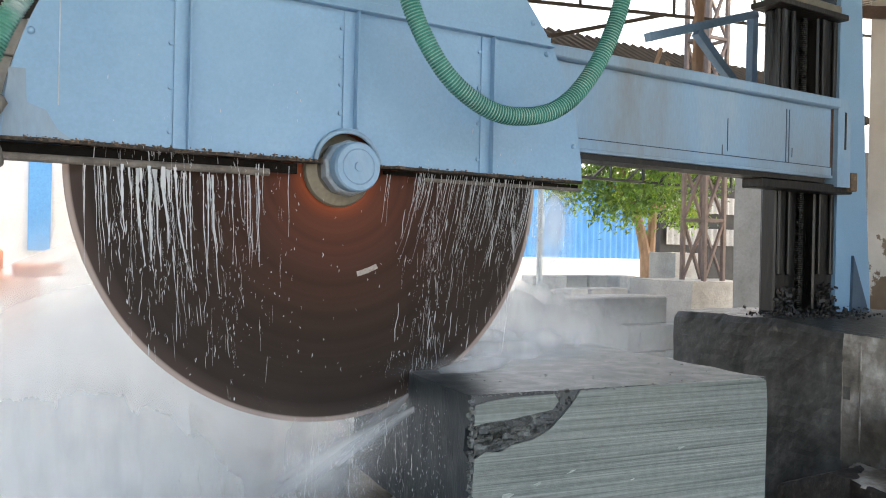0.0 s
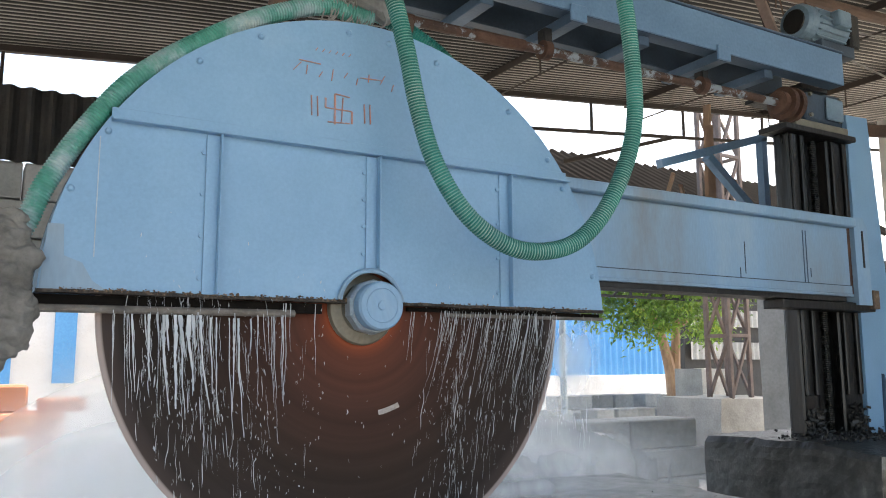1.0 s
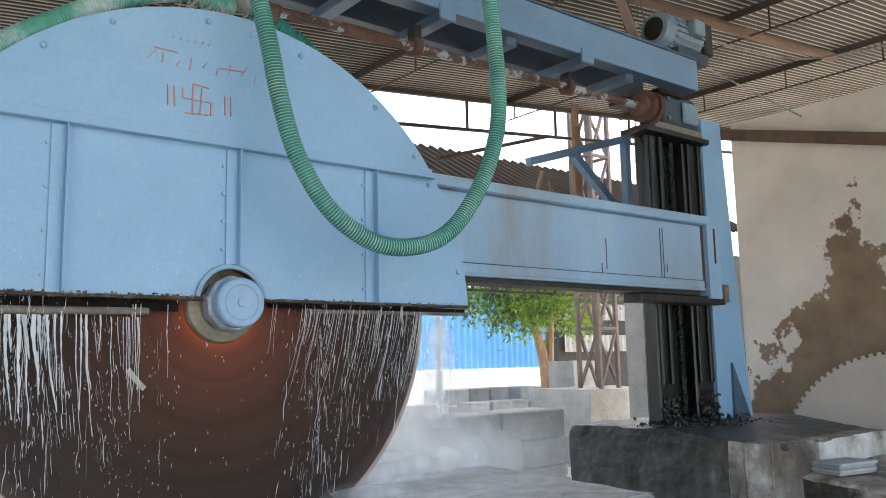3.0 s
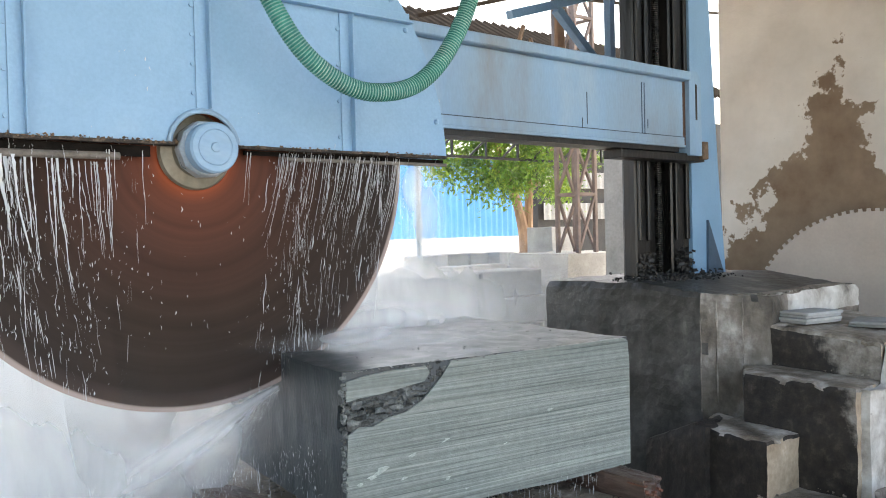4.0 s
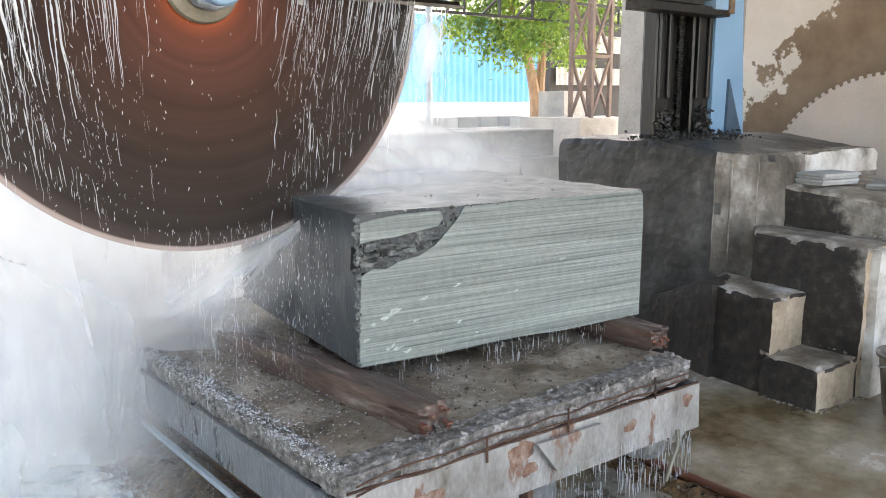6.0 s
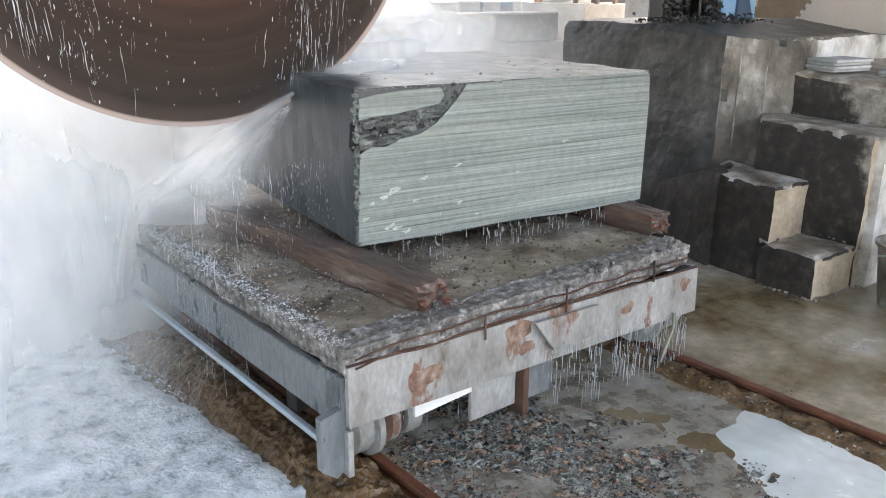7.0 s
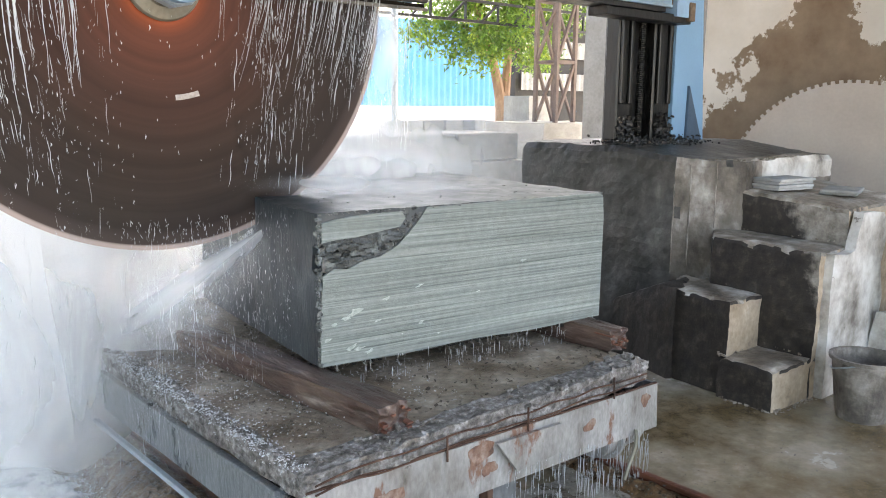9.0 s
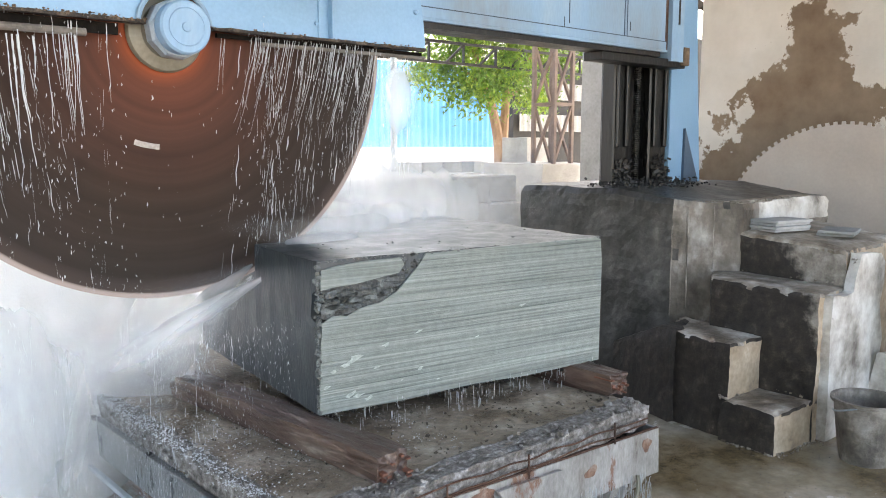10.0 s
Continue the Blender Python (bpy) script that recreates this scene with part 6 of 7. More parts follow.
for _ in range(5):
    c = Vector((4.2 + lash.uniform(-0.05, 0.4), 3.18, 4.02))
    part("loose_end", tube(smooth_line([c, c + Vector((lash.uniform(-0.06, 0.06), -0.03, -0.12)), c + Vector((lash.uniform(-0.1, 0.1), -0.05, -lash.uniform(0.2, 0.32)))], 4), 0.005, 5), M_TIMBER, knot)
for pts in ([(4.6, 3.5, 4.0), (5.3, 3.3, 3.7), (6.1, 3.0, 3.38)], [(5.5, 3.5, 4.05), (6.1, 3.0, 3.85), (6.15, 2.2, 3.75)]):
    tagged(part("cable", tube(smooth_line(pts, 8), 0.008, 6), M_ROPE), "thin sagging cable below the roof", "cable")
for x, y in ((-4.0, 6.3), (9.5, 6.3)):
    tagged(part("shed_post", bar((x, y, 0), (x, y, roof_z(x, y) - 0.4), 0.12), M_TRUSS), "dusty steel post carrying the shed roof", "post", group="shed posts")
tagged(part("shed_pole", bar((5.85, 7.3, 0), (5.85, 7.3, 3.6), 0.075, sides=12), M_STEEL), "thin grey steel pole in the yard", "post")

# dark awning and block wall behind the cover
tagged(part("awning_sheet", corrugated(-4.0, 0.66, 0, 0.40, 0.10, 0.02, "y"), M_CORR_DARK), "black weathered corrugated sheet hung on the block wall", "sheet").matrix_basis = pose(0, 4.6, 2.60, 90, 0, 0)
bw = thing("block_wall", "grey concrete block wall over the yard opening", "wall", kind="structure")
for j in range(3):
    for i in range(12):
        x = -4.2 + 0.4 * i + (0.2 if j % 2 else 0)
        part("block", box(x + 0.005, x + 0.395, 4.65, 4.85, 2.02 + 0.2 * j, 2.02 + 0.2 * j + 0.192, 0.006), M_CONC, bw)
part("lintel", box(-4.2, 0.7, 4.66, 4.84, 1.93, 2.015), M_CONC, bw)
part("pier", box(-4.6, -4.2, 4.6, 4.9, 0, 2.6), M_CONC, bw)
part("pier", bar((0.66, 4.75, 2.0), (0.66, 4.75, 2.6), 0.05), M_STEEL, bw)


# ---- yard ----
M_FARROOF = material("brown_far_roof_sheet", [(0.3, (0.008, 0.0065, 0.0055)), (0.7, (0.022, 0.018, 0.015))], 1.5, 6, (0.95, 1.0), 0, 0.1, 40, spec=0.05)
def lattice_tower(at, w, h, label):
    t = thing("lattice_tower", label, "tower", at)
    legs = ((0, 0), (w, 0), (w, w), (0, w))
    for x, y in legs:
        part("leg", bar((x, y, 0), (x, y, h), 0.055), M_TRUSS2, t)
    k = int(h / w / 1.9)
    for i in range(k):
        z0, z1 = h * i / k, h * (i + 1) / k
        for (xa, ya), (xb, yb) in zip(legs, legs[1:] + legs[:1]):
            part("brace", bar((xa, ya, z0), (xb, yb, z1), 0.04), M_TRUSS2, t)
            part("ring_bar", bar((xa, ya, z1), (xb, yb, z1), 0.045), M_TRUSS2, t)
    return t


lattice_tower((9.42, 8.0, 1.10), 0.40, 4.4, "rusty lattice steel tower on a concrete footing")
tagged(part("tower_footing", ragged(box(8.95, 10.45, 7.8, 9.0, 0.0, 1.10), 0.02, 3, 8, 1.0), M_CONC), "pale concrete footing under the lattice tower", "footing")
tagged(part("concrete_pillar", ragged(box(9.05, 9.75, 6.55, 7.2, 0.0, 2.72), 0.01, 3, 6, 2.0), M_PALECONC), "plain grey concrete pillar beside the tower", "pillar")
frame_b = thing("blue_hoist_frame", "blue steel knee-braced frame behind the column", "frame")
for a, b in (((3.79, 3.7, 2.845), (4.83, 3.7, 3.165)), ((4.80, 3.7, 3.15), (4.80, 3.7, 2.24)), ((4.80, 3.7, 2.26), (4.66, 3.1, 2.26)), ((4.235, 3.7, 2.95), (4.78, 3.7, 2.53))):
    part("member", bar(a, b, 0.055), M_GIRDER, frame_b)
for a, b, w in (((3.95, 3.9, 2.45), (4.02, 3.8, 2.83), 0.05), ((3.98, 3.95, 2.56), (4.5, 4.0, 2.72), 0.05), ((4.45, 4.0, 2.4), (4.40, 4.1, 2.85), 0.045), ((4.56, 3.95, 2.4), (4.62, 4.0, 3.3), 0.05), ((4.68, 4.1, 2.4), (4.72, 4.1, 3.5), 0.06)):
    part("lashed_board", bar(a, b, w, 0.02), M_BARK, frame_b, "pale rough board lashed to the frame")
low = corrugated(2.5, 14, 8.0, 10.0, 0.2, 0.035, "y", lambda x, y: 3.75 + 0.6 * (y - 8.0))
tagged(part("far_roof", low, M_FARROOF), "rusty low corrugated roof across the yard", "roof", kind="structure")
for x in (2.7, 13.8):
    tagged(part("far_roof_post", bar((x, 9.4, 0), (x, 9.4, 4.5), 0.09), M_TRUSS), "thin steel post of the far roof", "post", group="far roof posts")
lat = thing("eave_lattice", "dark lattice girder under the far roof", "truss")
for z in (2.60, 2.90):
    part("chord", bar((2.7, 9.3, z), (13.8, 9.3, z), 0.04), M_DARK, lat)
for i in range(28):
    part("web_bar", bar((3.2 + 0.35 * i, 9.3, 2.61), (3.2 + 0.35 * (i + (i % 2)), 9.3, 2.89), 0.03), M_DARK, lat)

bb = thing("blue_sheet_wall", "sky blue corrugated sheet wall on a whitewashed base", "wall", kind="structure")
part("sheet", corrugated(-14, 34, 0, 2.6, 0.25, 0.03, "y"), M_BLUESHEET, bb).matrix_basis = pose(0, 19.8, 1.27, 90, 0, 0)
part("base_wall", box(-14, 34, 19.85, 20.1, 0, 1.26), M_WHITEWALL, bb)
shed = thing("dark_shed", "dark open shed with pale sheet panels", "shed")
part("back", box(14.9, 24, 14.0, 14.3, 0, 4.6), M_CORR_DARK, shed)
for z in (1.7, 2.5, 3.3):
    part("panel", corrugated(15.0, 21.0, 0, 0.42, 0.2, 0.02, "y"), M_CONC, shed).matrix_basis = pose(0, 13.9, z, 90, 0, 0)

def block_pile(at, nx, ny, nz, size, label, jitter=0.05):
    p = thing("stone_pile", label, "stone pile", at, group="cut stone piles")
    for k in range(nz):
        for i in range(nx):
            for j in range(ny):
                if random.random() < 0.12 * k:
                    continue
                o = part("stone", box(-size[0] / 2, size[0] / 2, -size[1] / 2, size[1] / 2, 0, size[2] * 0.97, 0.012), M_BLOCKS, p)
                o.matrix_basis = pose(i * size[0] * 1.05 + random.uniform(-jitter, jitter), j * size[1] * 1.05 + random.uniform(-jitter, jitter), k * size[2], 0, 0, random.uniform(-8, 8))
    return p


block_pile((4.45, 5.6, 0), 4, 1, 4, (0.42, 0.25, 0.22), "stacked grey cut stone blocks in the yard", 0.01)
block_pile((6.6, 8.4, 0), 6, 1, 5, (0.34, 0.3, 0.2), "untidy pile of grey cut stones in the yard")
block_pile((3.9, 4.35, 0), 1, 2, 4, (0.30, 0.25, 0.27), "stacked grey concrete blocks beside the plinth", 0.005)
block_pile((8.1, 9.8, 0), 5, 2, 5, (0.4, 0.35, 0.22), "loose heap of grey stone blocks under the tree", 0.12)
block_pile((9.3, 12.2, 0), 8, 1, 4, (0.6, 0.5, 0.25), "long heap of sawn stone waste in the sun", 0.15)
block_pile((-2.2, 7.2, 0), 5, 2, 4, (0.5, 0.4, 0.22), "pale stone blocks stacked in the bright yard", 0.08)
block_pile((0.68, 6.2, 0), 1, 1, 14, (0.5, 0.4, 0.07), "stack of pale sawn slabs in the bright yard", 0.02)
tagged(part("stone_water_tank", ragged(box(10.6, 11.2, 9.6, 10.2, 0, 1.5), 0.01, 3, 4), M_CONC), "small grey concrete tank in the yard", "tank")

pw = thing("slab_parapet", "low grey wall of stacked sawn slabs behind the block", "wall", (0, 0, 0))
for j in range(5):
    for i in range(4):
        part("slab", box(2.3 + 0.72 * i + 0.1 * (j % 2), 3.0 + 0.72 * i + 0.1 * (j % 2), 4.75, 5.15, 0.228 * j, 0.228 * j + 0.222, 0.012), M_BLOCKS, pw)
lw = thing("yard_building", "white building with pale blue door panels", "building")
part("wall", box(-9, 4.2, 12.0, 12.3, 0, 4.0), M_WHITEWALL, lw)
for x in (-3.2, -1.2, 0.30, 1.06, 2.6):
    part("door_panel", box(x, x + 0.27, 11.96, 11.995, 1.35, 2.9), M_BLUESHEET, lw)
part("plinth_band", box(-9, 4.2, 11.93, 11.995, 0, 0.55), M_CONC, lw)
om = thing("orange_machine", "faded orange steel machine frame in the yard", "machine", (0.3, 8.6, 0))
for a in ((-0.9, 0.55, -0.3, 0.3, 0.95, 1.15), (-0.9, -0.6, -0.3, 0.3, 0.0, 0.95), (0.3, 0.5, -0.3, 0.3, 0.0, 0.95), (-0.2, 0.25, -0.2, 0.2, 1.15, 1.4), (0.35, 0.75, -0.2, 0.2, 1.15, 1.27)):
    part("frame_piece", box(*a, 0.02), M_ORANGE, om)


def tree(at, label):
    t = thing("tree", label, "tree", at)
    rnd = random.Random(5)
    def limb(pts, r0, r1):
        line = smooth_line(pts, 6)
        return tube(line, r0, 9, radii=[r0 + (r1 - r0) * i / (len(line) - 1) for i in range(len(line))])
    part("trunk", limb([(0, 0, 0), (0.02, 0, 0.8), (-0.05, 0, 1.3), (-0.22, 0.02, 1.9), (-0.55, 0, 2.6), (-0.9, 0.1, 3.4)], 0.135, 0.05), M_BARK, t)
    part("limb", limb([(0.06, 0.02, 0.2), (0.12, 0.02, 1.2), (0.16, 0, 2.0), (0.2, 0.05, 2.8), (0.5, 0, 3.8)], 0.115, 0.04), M_BARK, t)
    ends = []
    for a, b in (((-0.5, 0, 2.5), (-1.2, -0.3, 2.9)), ((-0.3, 0, 2.1), (-0.9, 0.4, 2.6)), ((0.18, 0, 2.4), (0.9, -0.3, 2.9)), ((0.2, 0, 2.8), (0.8, 0.3, 3.5)), ((-0.8, 0, 3.2), (-1.5, 0, 3.9)), ((0.2, 0, 2.6), (-0.2, -0.5, 3.4)), ((0.17, 0, 2.0), (0.75, -0.2, 2.2))):
        part("branch", limb([a, ((a[0] + b[0]) / 2, (a[1] + b[1]) / 2, (a[2] + b[2]) / 2 + 0.06), b], 0.045, 0.012), M_BARK, t)
        ends.append(Vector(b))
    verts, faces = [], []
    centres = ends + [Vector((rnd.gauss(-0.35, 0.85), rnd.gauss(0, 0.55), rnd.uniform(1.95, 4.4))) for _ in range(72)]
    for c in centres:
        rad = rnd.uniform(0.22, 0.42)
        for _ in range(330):
            d = Vector((rnd.gauss(0, 1), rnd.gauss(0, 1), rnd.gauss(0, 0.8))) * rad * 0.62
            p = c + d
            s = rnd.uniform(0.022, 0.048)
            q = Euler((rnd.uniform(-1.2, 1.2), rnd.uniform(-1.2, 1.2), rnd.uniform(0, 6.3))).to_matrix()
            k = len(verts)
            verts += [p + q @ Vector(v) for v in ((-s * 1.5, 0, 0), (0, -s * 0.55, s * 0.15), (s * 1.5, 0, -s * 0.1), (0, s * 0.55, s * 0.15))]
            faces.append((k, k + 1, k + 2, k + 3))
    me = bpy.data.meshes.new("crown")
    me.from_pydata(verts, [], faces)
    me.materials.append(M_GREENLEAF)
    o = new("crown", me)
    o.parent = t
    o["kind"] = "stuff"
    return t


tree((11.35, 11.0, 0.25), "young green tree with a forked pale trunk in the yard")


# ---- water and spray ----
FALL = 0.34  # the falling pieces repeat over this height
CURTAINS = []


def water_streaks(name, xs, y, top, length, count, drops, lean, label, wide=(0.0008, 0.0030), seed=1, disc=True):
    """Falling strands and drops, repeating every FALL so that the fall has no end."""
    rnd = random.Random(seed)
    verts, faces = [], []
    def strand(x, yy, z, h, w, slant):
        k = len(verts)
        n = max(2, int(h / 0.022))
        ph, amp = rnd.uniform(0, 6.3), rnd.uniform(0.0, 0.8)
        for i in range(n + 1):
            f = i / n
            ww = w * (0.35 + rnd.uniform(0.0, 1.0)) * (0.3 if i in (0, n) else 1.0)
            cx = x + slant * h * f + amp * 0.004 * math.sin(ph + 9 * f)
            for a in (0, 2.094, 4.188):
                verts.append(Vector((cx + ww * math.cos(a), yy + 0.6 * ww * math.sin(a), z - h * f)))
        for i in range(n):
            b = k + 3 * i
            for j in range(3):
                faces.append((b + j, b + (j + 1) % 3, b + 3 + (j + 1) % 3, b + 3 + j))
    roots = [rnd.uniform(*xs) for _ in range(max(3, count // 5))]
    base = []
    for _ in range(count):
        base.append((rnd.choice(roots) + rnd.gauss(0, 0.006), y + rnd.uniform(-0.035, 0.02), rnd.uniform(0, FALL), rnd.triangular(0.015, 0.16, 0.03), rnd.uniform(*wide) * rnd.random()))
    for _ in range(drops):
        base.append((rnd.uniform(*xs), y + rnd.uniform(-0.06, 0.03), rnd.uniform(0, FALL), rnd.uniform(0.004, 0.018), wide[1] * rnd.uniform(0.24, 0.74)))
    for x, yy, z, h, w in base:
        # each strand ends where the blade's rim does
        depth = min(length, top - CZ + math.sqrt(max(0.0, BR ** 2 - (x - CX) ** 2)) - 0.04) if disc else length
        c = 0
        while c * FALL + z < depth + FALL * rnd.random() * 0.5:
            f = c * FALL + z
            tilt = lean + rnd.gauss(0, 0.05)
            strand(x + tilt * max(0.0, f - FALL), yy, top + FALL - f, h * rnd.uniform(0.6, 1.2), w * rnd.uniform(0.5, 1.3), tilt)
            c += 1
    me = bpy.data.meshes.new(name)
    me.from_pydata(verts, [], faces)
    me.materials.append(M_WATER)
    ob = tagged(new(name, me), label, "water", kind="stuff")
    return ob


GROUPS = (
    # x from, x to, strands, drops, lean, speed
    (0.38, 0.66, 115, 40, 0.05, 2.4), (0.42, 0.84, 70, 70, 0.10, 2.0), (0.44, 0.86, 40, 100, 0.03, 1.7), (0.82, 1.04, 8, 45, 0.0, 2.2),
    (1.08, 1.46, 0, 22, 0.0, 2.1), (1.44, 1.92, 70, 50, -0.12, 2.2), (1.54, 2.0, 70, 50, -0.16, 2.5), (1.46, 1.6, 30, 40, -0.02, 1.8))
for i, (x0, x1, n, d, lean, speed) in enumerate(GROUPS):
    CURTAINS.append((water_streaks("falling_water", (x0, x1), 2.585, 1.73, 0.80, n, d, lean, "white water falling in strands before the blade", seed=10 + i), speed, 0.13 * i, lean))
# unbroken threads still hanging together below the lip
def threads(xs, count, wide, lean, drop, label, seed, top=1.755):
    rnd = random.Random(seed)
    verts, faces = [], []
    for _ in range(count):
        x, yy, h, w = rnd.uniform(*xs), 2.565 + rnd.uniform(-0.012, 0.012), drop * rnd.uniform(0.25, 1.0), rnd.uniform(*wide)
        n, k = max(6, int(h / 0.012)), len(verts)
        s = lean + rnd.gauss(0, 0.03)
        for i in range(n + 1):
            f = i / n
            ww = w * (1.15 - 0.8 * f) * rnd.uniform(0.55, 1.25)
            cx = x + s * h * f * (0.6 + 0.4 * f) + 0.006 * noise.noise((x * 60, f * h * 9, seed))
            for t in (0, 2.094, 4.188):
                verts.append(Vector((cx + ww * math.cos(t), yy + 0.5 * ww * math.sin(t), top - h * f)))
        for i in range(n):
            b = k + 3 * i
            for q in range(3):
                faces.append((b + q, b + (q + 1) % 3, b + 3 + (q + 1) % 3, b + 3 + q))
    me = bpy.data.meshes.new("water_threads")
    me.from_pydata(verts, [], faces)
    me.materials.append(M_WATER)
    return tagged(new("water_threads", me), label, "water", kind="stuff")


THREADS = [
    threads((0.36, 0.90), 24, (0.001, 0.0022), 0.05, 0.34, "thin water threads falling from the spray pipe", 51, 1.715),
    threads((0.38, 0.62), 13, (0.003, 0.009), 0.10, 0.36, "white sheets of water falling from the spray pipe", 52, 1.715),
    threads((0.60, 0.82), 7, (0.002, 0.005), 0.06, 0.40, "white sheets of water falling from the spray pipe", 53, 1.715),
    threads((0.84, 1.0), 4, (0.0012, 0.0022), 0.0, 0.35, "thin water threads falling from the cover's lip", 54),
    threads((1.48, 2.02), 60, (0.0009, 0.0019), -0.26, 0.36, "long thin water threads slanting from the cover's lip", 55),
    threads((1.36, 1.5), 4, (0.001, 0.0018), -0.08, 0.25, "thin water threads falling from the cover's lip", 56)]
# water running off the cover's end, past the blade
CURTAINS.append((water_streaks("falling_water", (1.95, 2.22), 2.60, 1.73, 0.45, 60, 90, -0.05, "thin water running off the cover's end", seed=40, disc=False), 2.3, 0.0, 0))
# drops flung over the block's side and along its foot
CURTAINS.append((water_streaks("flung_drops", (0.9, 1.46), 2.30, 0.74, 0.55, 90, 620, 0.0, "drops of water flung before the block", wide=(0.0006, 0.0017), seed=41, disc=False), 2.6, 0.1, 0))
CURTAINS.append((water_streaks("flung_drops", (0.0, 1.0), 2.30, 0.74, 0.65, 60, 520, 0.0, "drops of water falling beside the cart", wide=(0.0006, 0.0016), seed=42, disc=False), 2.4, 0.2, 0))


def drips(name, line, count, drop, label, seed):
    """Short strands hanging from an edge."""
    rnd = random.Random(seed)
    verts, faces = [], []
    a, b = Vector(line[0]), Vector(line[1])
    roots = [rnd.random() for _ in range(max(4, count // 5))]
    for _ in range(count):
        p = a.lerp(b, (rnd.choice(roots) + rnd.gauss(0, 0.012)) % 1.0) + Vector((0, rnd.uniform(-0.008, 0.012), rnd.uniform(-drop * 0.95, 0.02)))
        h, r = rnd.random() ** 3 * drop * 0.6 + 0.003, rnd.uniform(0.0005, 0.0022)
        k = len(verts)
        for f, g in ((0, 0.5), (0.5, 1.0), (1, 0.2)):
            for t in (0, 2.094, 4.188):
                verts.append(p + Vector((g * r * math.cos(t), g * r * math.sin(t), -h * f)))
        for i in (0, 3):
            for j in range(3):
                faces.append((k + i + j, k + i + (j + 1) % 3, k + i + 3 + (j + 1) % 3, k + i + 3 + j))
    me = bpy.data.meshes.new(name)
    me.from_pydata(verts, [], faces)
    me.materials.append(M_WATER)
    return tagged(new(name, me), label, "water", kind="stuff")


DRIPS = [
    drips("dripping_water", ((1.45, 2.10, 0.54), (2.62, 1.945, 0.54)), 340, 0.08, "water dripping from the stone block's foot", 1),
    drips("dripping_water", ((1.78, 1.60, 0.27), (2.54, 1.60, 0.20)), 420, 0.17, "water running off the cart's front", 2),
    drips("dripping_water", ((1.10, 1.72, 0.24), (1.9, 1.72, 0.21)), 60, 0.12, "water dripping below the cart", 3)]


def puff(name, c, size, mat, label, rz=0.0, rx=0.0, seed=0.0, flat=0.25):
    """One bank of spray: a bent sheet, thinning to its rim."""
    bm = grid(-1, 1, -1, 1, 14, 14, lambda x, y: 0.0)
    for v in bm.verts:
        v.co = Vector((v.co.x * size[0], flat * math.sin(2.2 * v.co.x + seed) * math.cos(1.7 * v.co.y + seed * 0.7) * 0.4, v.co.y * size[1]))
    ob = part(name, bm, mat, smooth=True)
    tagged(ob, label, "mist", kind="stuff")
    ob.matrix_basis = pose(*c, rx, 0, rz)
    ob.visible_shadow = False
    return ob


MISTS = []
SPRAY = "white water spray drifting round the blade"
BANKS = (
    # x, y, z, half width, half height, turn, density: over the foam beside the cart
    (0.62, 3.30, 0.62, 1.15, 0.95, -40, M_MIST_THICK), (0.42, 3.02, 0.52, 0.95, 0.80, -40, M_VEIL), (0.22, 2.50, 0.35, 0.80, 0.65, -40, M_MIST),
    (1.0, 4.0, 0.75, 1.7, 1.1, -37, M_MIST_THICK), (0.58, 2.25, 0.36, 0.56, 0.45, -40, M_HAZE), (0.93, 3.05, 0.50, 0.95, 0.50, 88, M_VEIL),
    # over and behind the block
    (2.2, 3.5, 1.08, 1.5, 0.42, -35, M_VEIL), (2.9, 4.3, 0.95, 1.9, 0.6, -35, M_VEIL), (1.9, 2.75, 1.09, 0.75, 0.10, 0, M_MIST), (2.2, 2.95, 1.10, 0.95, 0.13, -5, M_MIST),
    (1.85, 2.42, 1.06, 0.65, 0.06, -5, M_HAZE), (1.78, 2.54, 1.055, 0.30, 0.05, 0, M_VEIL), (1.27, 2.85, 0.74, 0.24, 0.36, -25, M_VEIL), (2.12, 2.60, 1.55, 0.17, 0.30, 0, M_MIST), (2.10, 2.61, 1.62, 0.13, 0.17, 0, M_VEIL))
for i, (x, y, z, sx, sz, rz, mat) in enumerate(BANKS):
    MISTS.append(puff("spray_bank", (x, y, z), (sx, sz), mat, SPRAY, rz, 0, i * 1.3, flat=0.25 if y > 2.9 else 0.05))
# the jet thrown back from the cut, and the finer spray under it
JET_ROOT = Vector((1.485, 2.575, 0.945))


def jet_cone(name, way, length, half, mat, label):
    """A fan-shaped sheet of spray from the cut, its local x along the jet."""
    bm = bmesh.new()
    rows = []
    for i in range(17):
        x = length * i / 16
        w = half * (0.03 + x)
        rows.append([bm.verts.new((x, 0.03 * math.sin(4 * x) * j, w * j)) for j in (-1, -0.5, 0, 0.5, 1)])
    for p, q in zip(rows, rows[1:]):
        for j in range(4):
            bm.faces.new((p[j], p[j + 1], q[j + 1], q[j]))
    ob = tagged(part(name, bm, mat, smooth=True), label, "mist", kind="stuff")
    x = Vector(way).normalized()
    y = Vector((0.55, 0.83, 0))
    z = x.cross(y).normalized()
    y = z.cross(x)
    ob.matrix_basis = Matrix.Translation(JET_ROOT) @ Matrix((x, y, z)).transposed().to_4x4()
    ob.visible_shadow = False
    return ob


MISTS.append(jet_cone("cut_jet", (-1, -0.17, -0.40), 1.05, 0.22, M_JET, "white jet of water thrown back from the cut"))
MISTS.append(jet_cone("cut_spray", (-1, -0.20, -0.62), 0.95, 0.55, M_JET_FINE, "fine spray fanning down below the jet"))


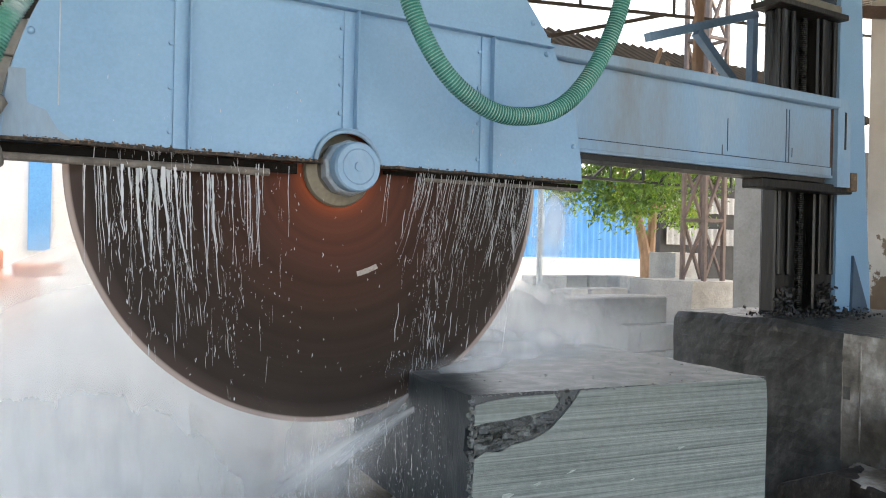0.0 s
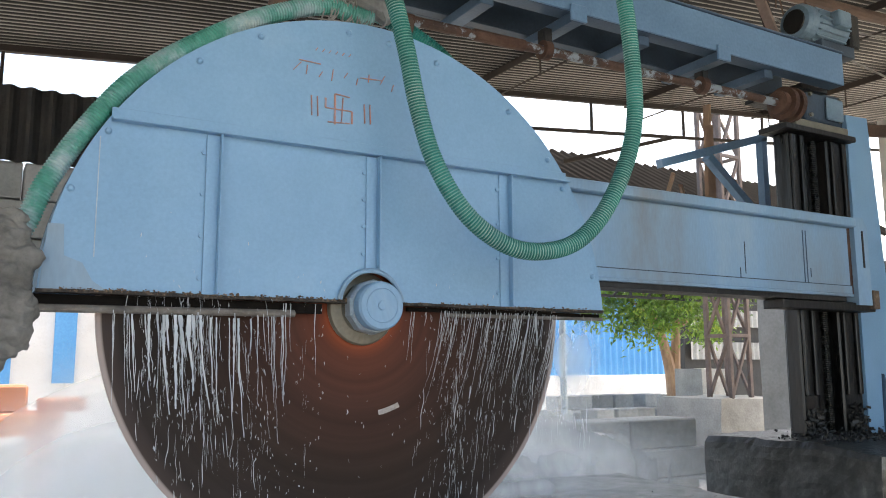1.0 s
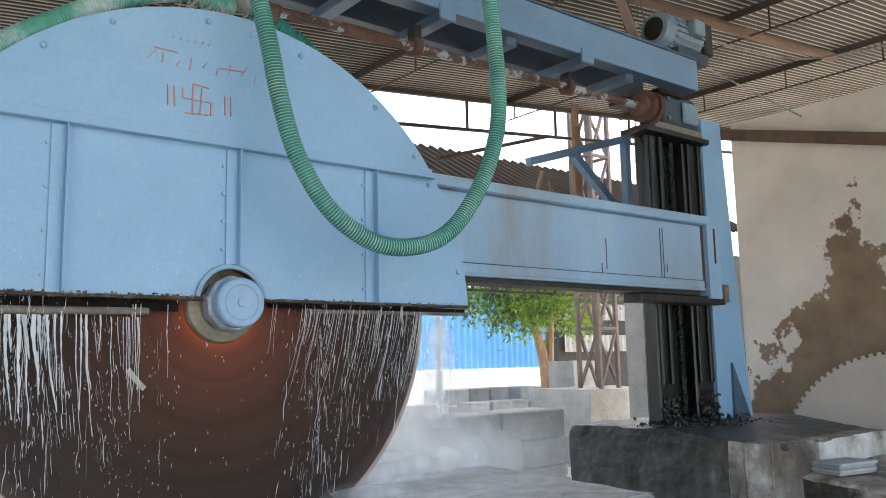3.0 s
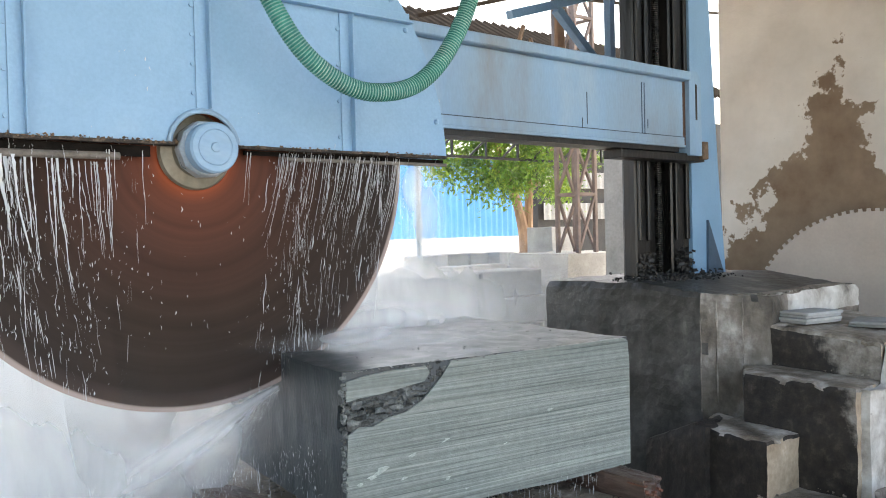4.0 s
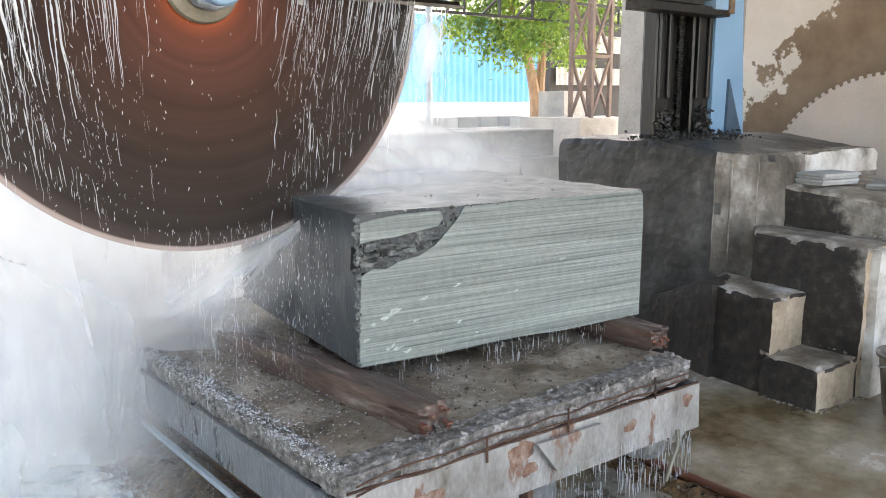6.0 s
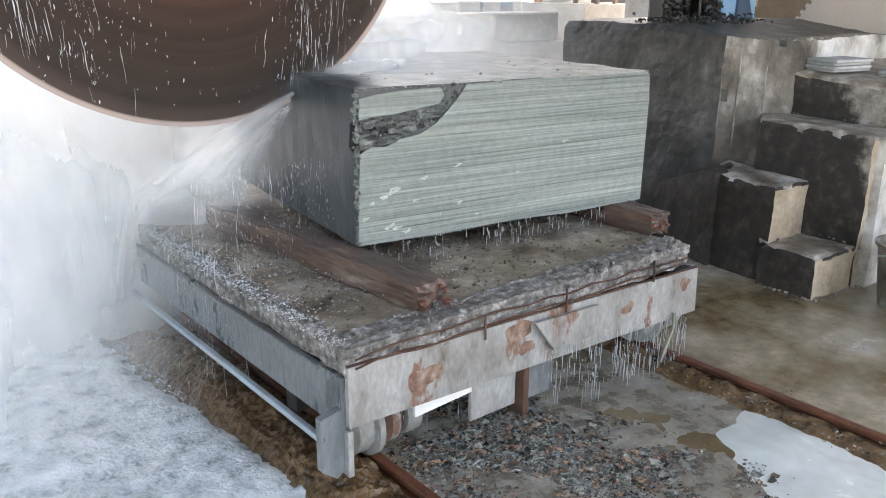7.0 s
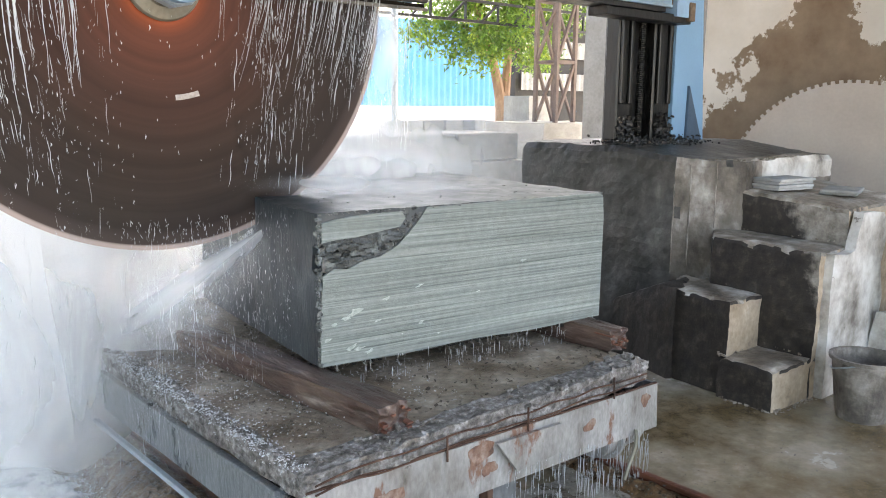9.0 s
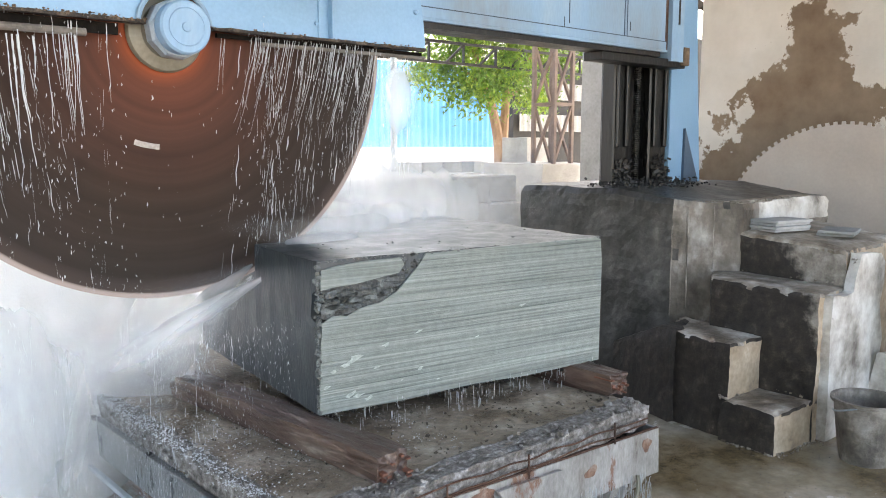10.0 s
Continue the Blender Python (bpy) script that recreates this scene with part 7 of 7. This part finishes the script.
def jet_drops():
    """Fine streaks of flung water in and under the jet."""
    rnd = random.Random(77)
    verts, faces = [], []
    for _ in range(1700):
        d = Vector((-1, rnd.gauss(-0.17, 0.05), -0.40 - abs(rnd.gauss(0, 0.42)))).normalized()
        r0 = 0.03 + rnd.random() ** 1.2 * 0.95
        ln, ww = rnd.uniform(0.006, 0.022), rnd.uniform(0.0002, 0.0005)
        p = JET_ROOT + d * r0 + Vector((0, 0, -0.16 * r0 * r0))
        q = p + (d + Vector((0, 0, -0.5 * r0))).normalized() * ln
        k = len(verts)
        verts += [p + Vector((0, 0, ww)), p - Vector((0, 0, ww)), p + Vector((0, ww, 0)), q]
        faces += [(k, k + 1, k + 3), (k + 1, k + 2, k + 3), (k + 2, k, k + 3)]
    me = bpy.data.meshes.new("jet_drops")
    me.from_pydata(verts, [], faces)
    me.materials.append(M_WATER)
    return tagged(new("jet_drops", me), "fine white drops fanning out below the jet", "water", kind="stuff")


jet_drops()


def motions():
    # the blade: whole turns between the moments at which its mark is known
    knots = MARKS
    spin = []
    total = 0.0
    for (t0, a0), (t1, a1) in zip(knots, knots[1:]):
        steps = max(1, round((t1 - t0) * FPS))
        want = steps * 62.0
        turn = (a1 - a0) + 360.0 * round((want - (a1 - a0)) / 360.0)
        for s in range(steps):
            spin.append((t0 + (t1 - t0) * s / steps, a0 + total + turn * s / steps))
        total += turn - (a1 - a0)
    spin.append((knots[-1][0], knots[-1][1] + total))
    walk(BLADE, [(t, pose(CX, BY, CZ, 0, -a, 0)) for t, a in spin])
    for ob, speed, phase, lean in CURTAINS:
        rows = []
        for f in range(301):
            t = f / FPS
            z = -((t * speed + phase) % FALL)
            rows.append((t, pose(0, 0, z)))
        walk(ob, rows)
    for i, ob in enumerate(THREADS):
        walk(ob, [(0.25 * f, pose(0.006 * math.sin(2.7 * f + i), 0, 0.008 * math.sin(1.9 * f + 2 * i))) for f in range(41)])
    for i, ob in enumerate(DRIPS):
        walk(ob, [(0.2 * f, pose(0, 0, -0.012 * (f % 2))) for f in range(51)])
    for i, ob in enumerate(MISTS):
        m = ob.matrix_basis.copy()
        rows = []
        for f in range(0, 21):
            t = 0.5 * f
            rows.append((t, Matrix.Translation((0.05 * math.sin(1.9 * t + i), 0, 0.03 * math.sin(1.3 * t + 2 * i))) @ m @ pose(0, 0, 0, 0, 4 * math.sin(1.1 * t + i), 0)))
        walk(ob, rows)


# where the blade's bright mark stands, in degrees turned from straight down towards +x
MARKS = [(0.0, 22.0), (0.5, 18.0), (1.0, 20.0), (1.5, 6.0), (2.0, 10.0), (2.5, 12.0), (3.0, -47.0), (4.5, 44.0), (5.0, -33.0), (6.5, -26.0), (7.0, 60.0), (7.5, 100.0), (8.0, 90.0), (8.5, -7.0), (9.0, 13.0), (9.5, -1.0), (10.0, -9.0)]
motions()
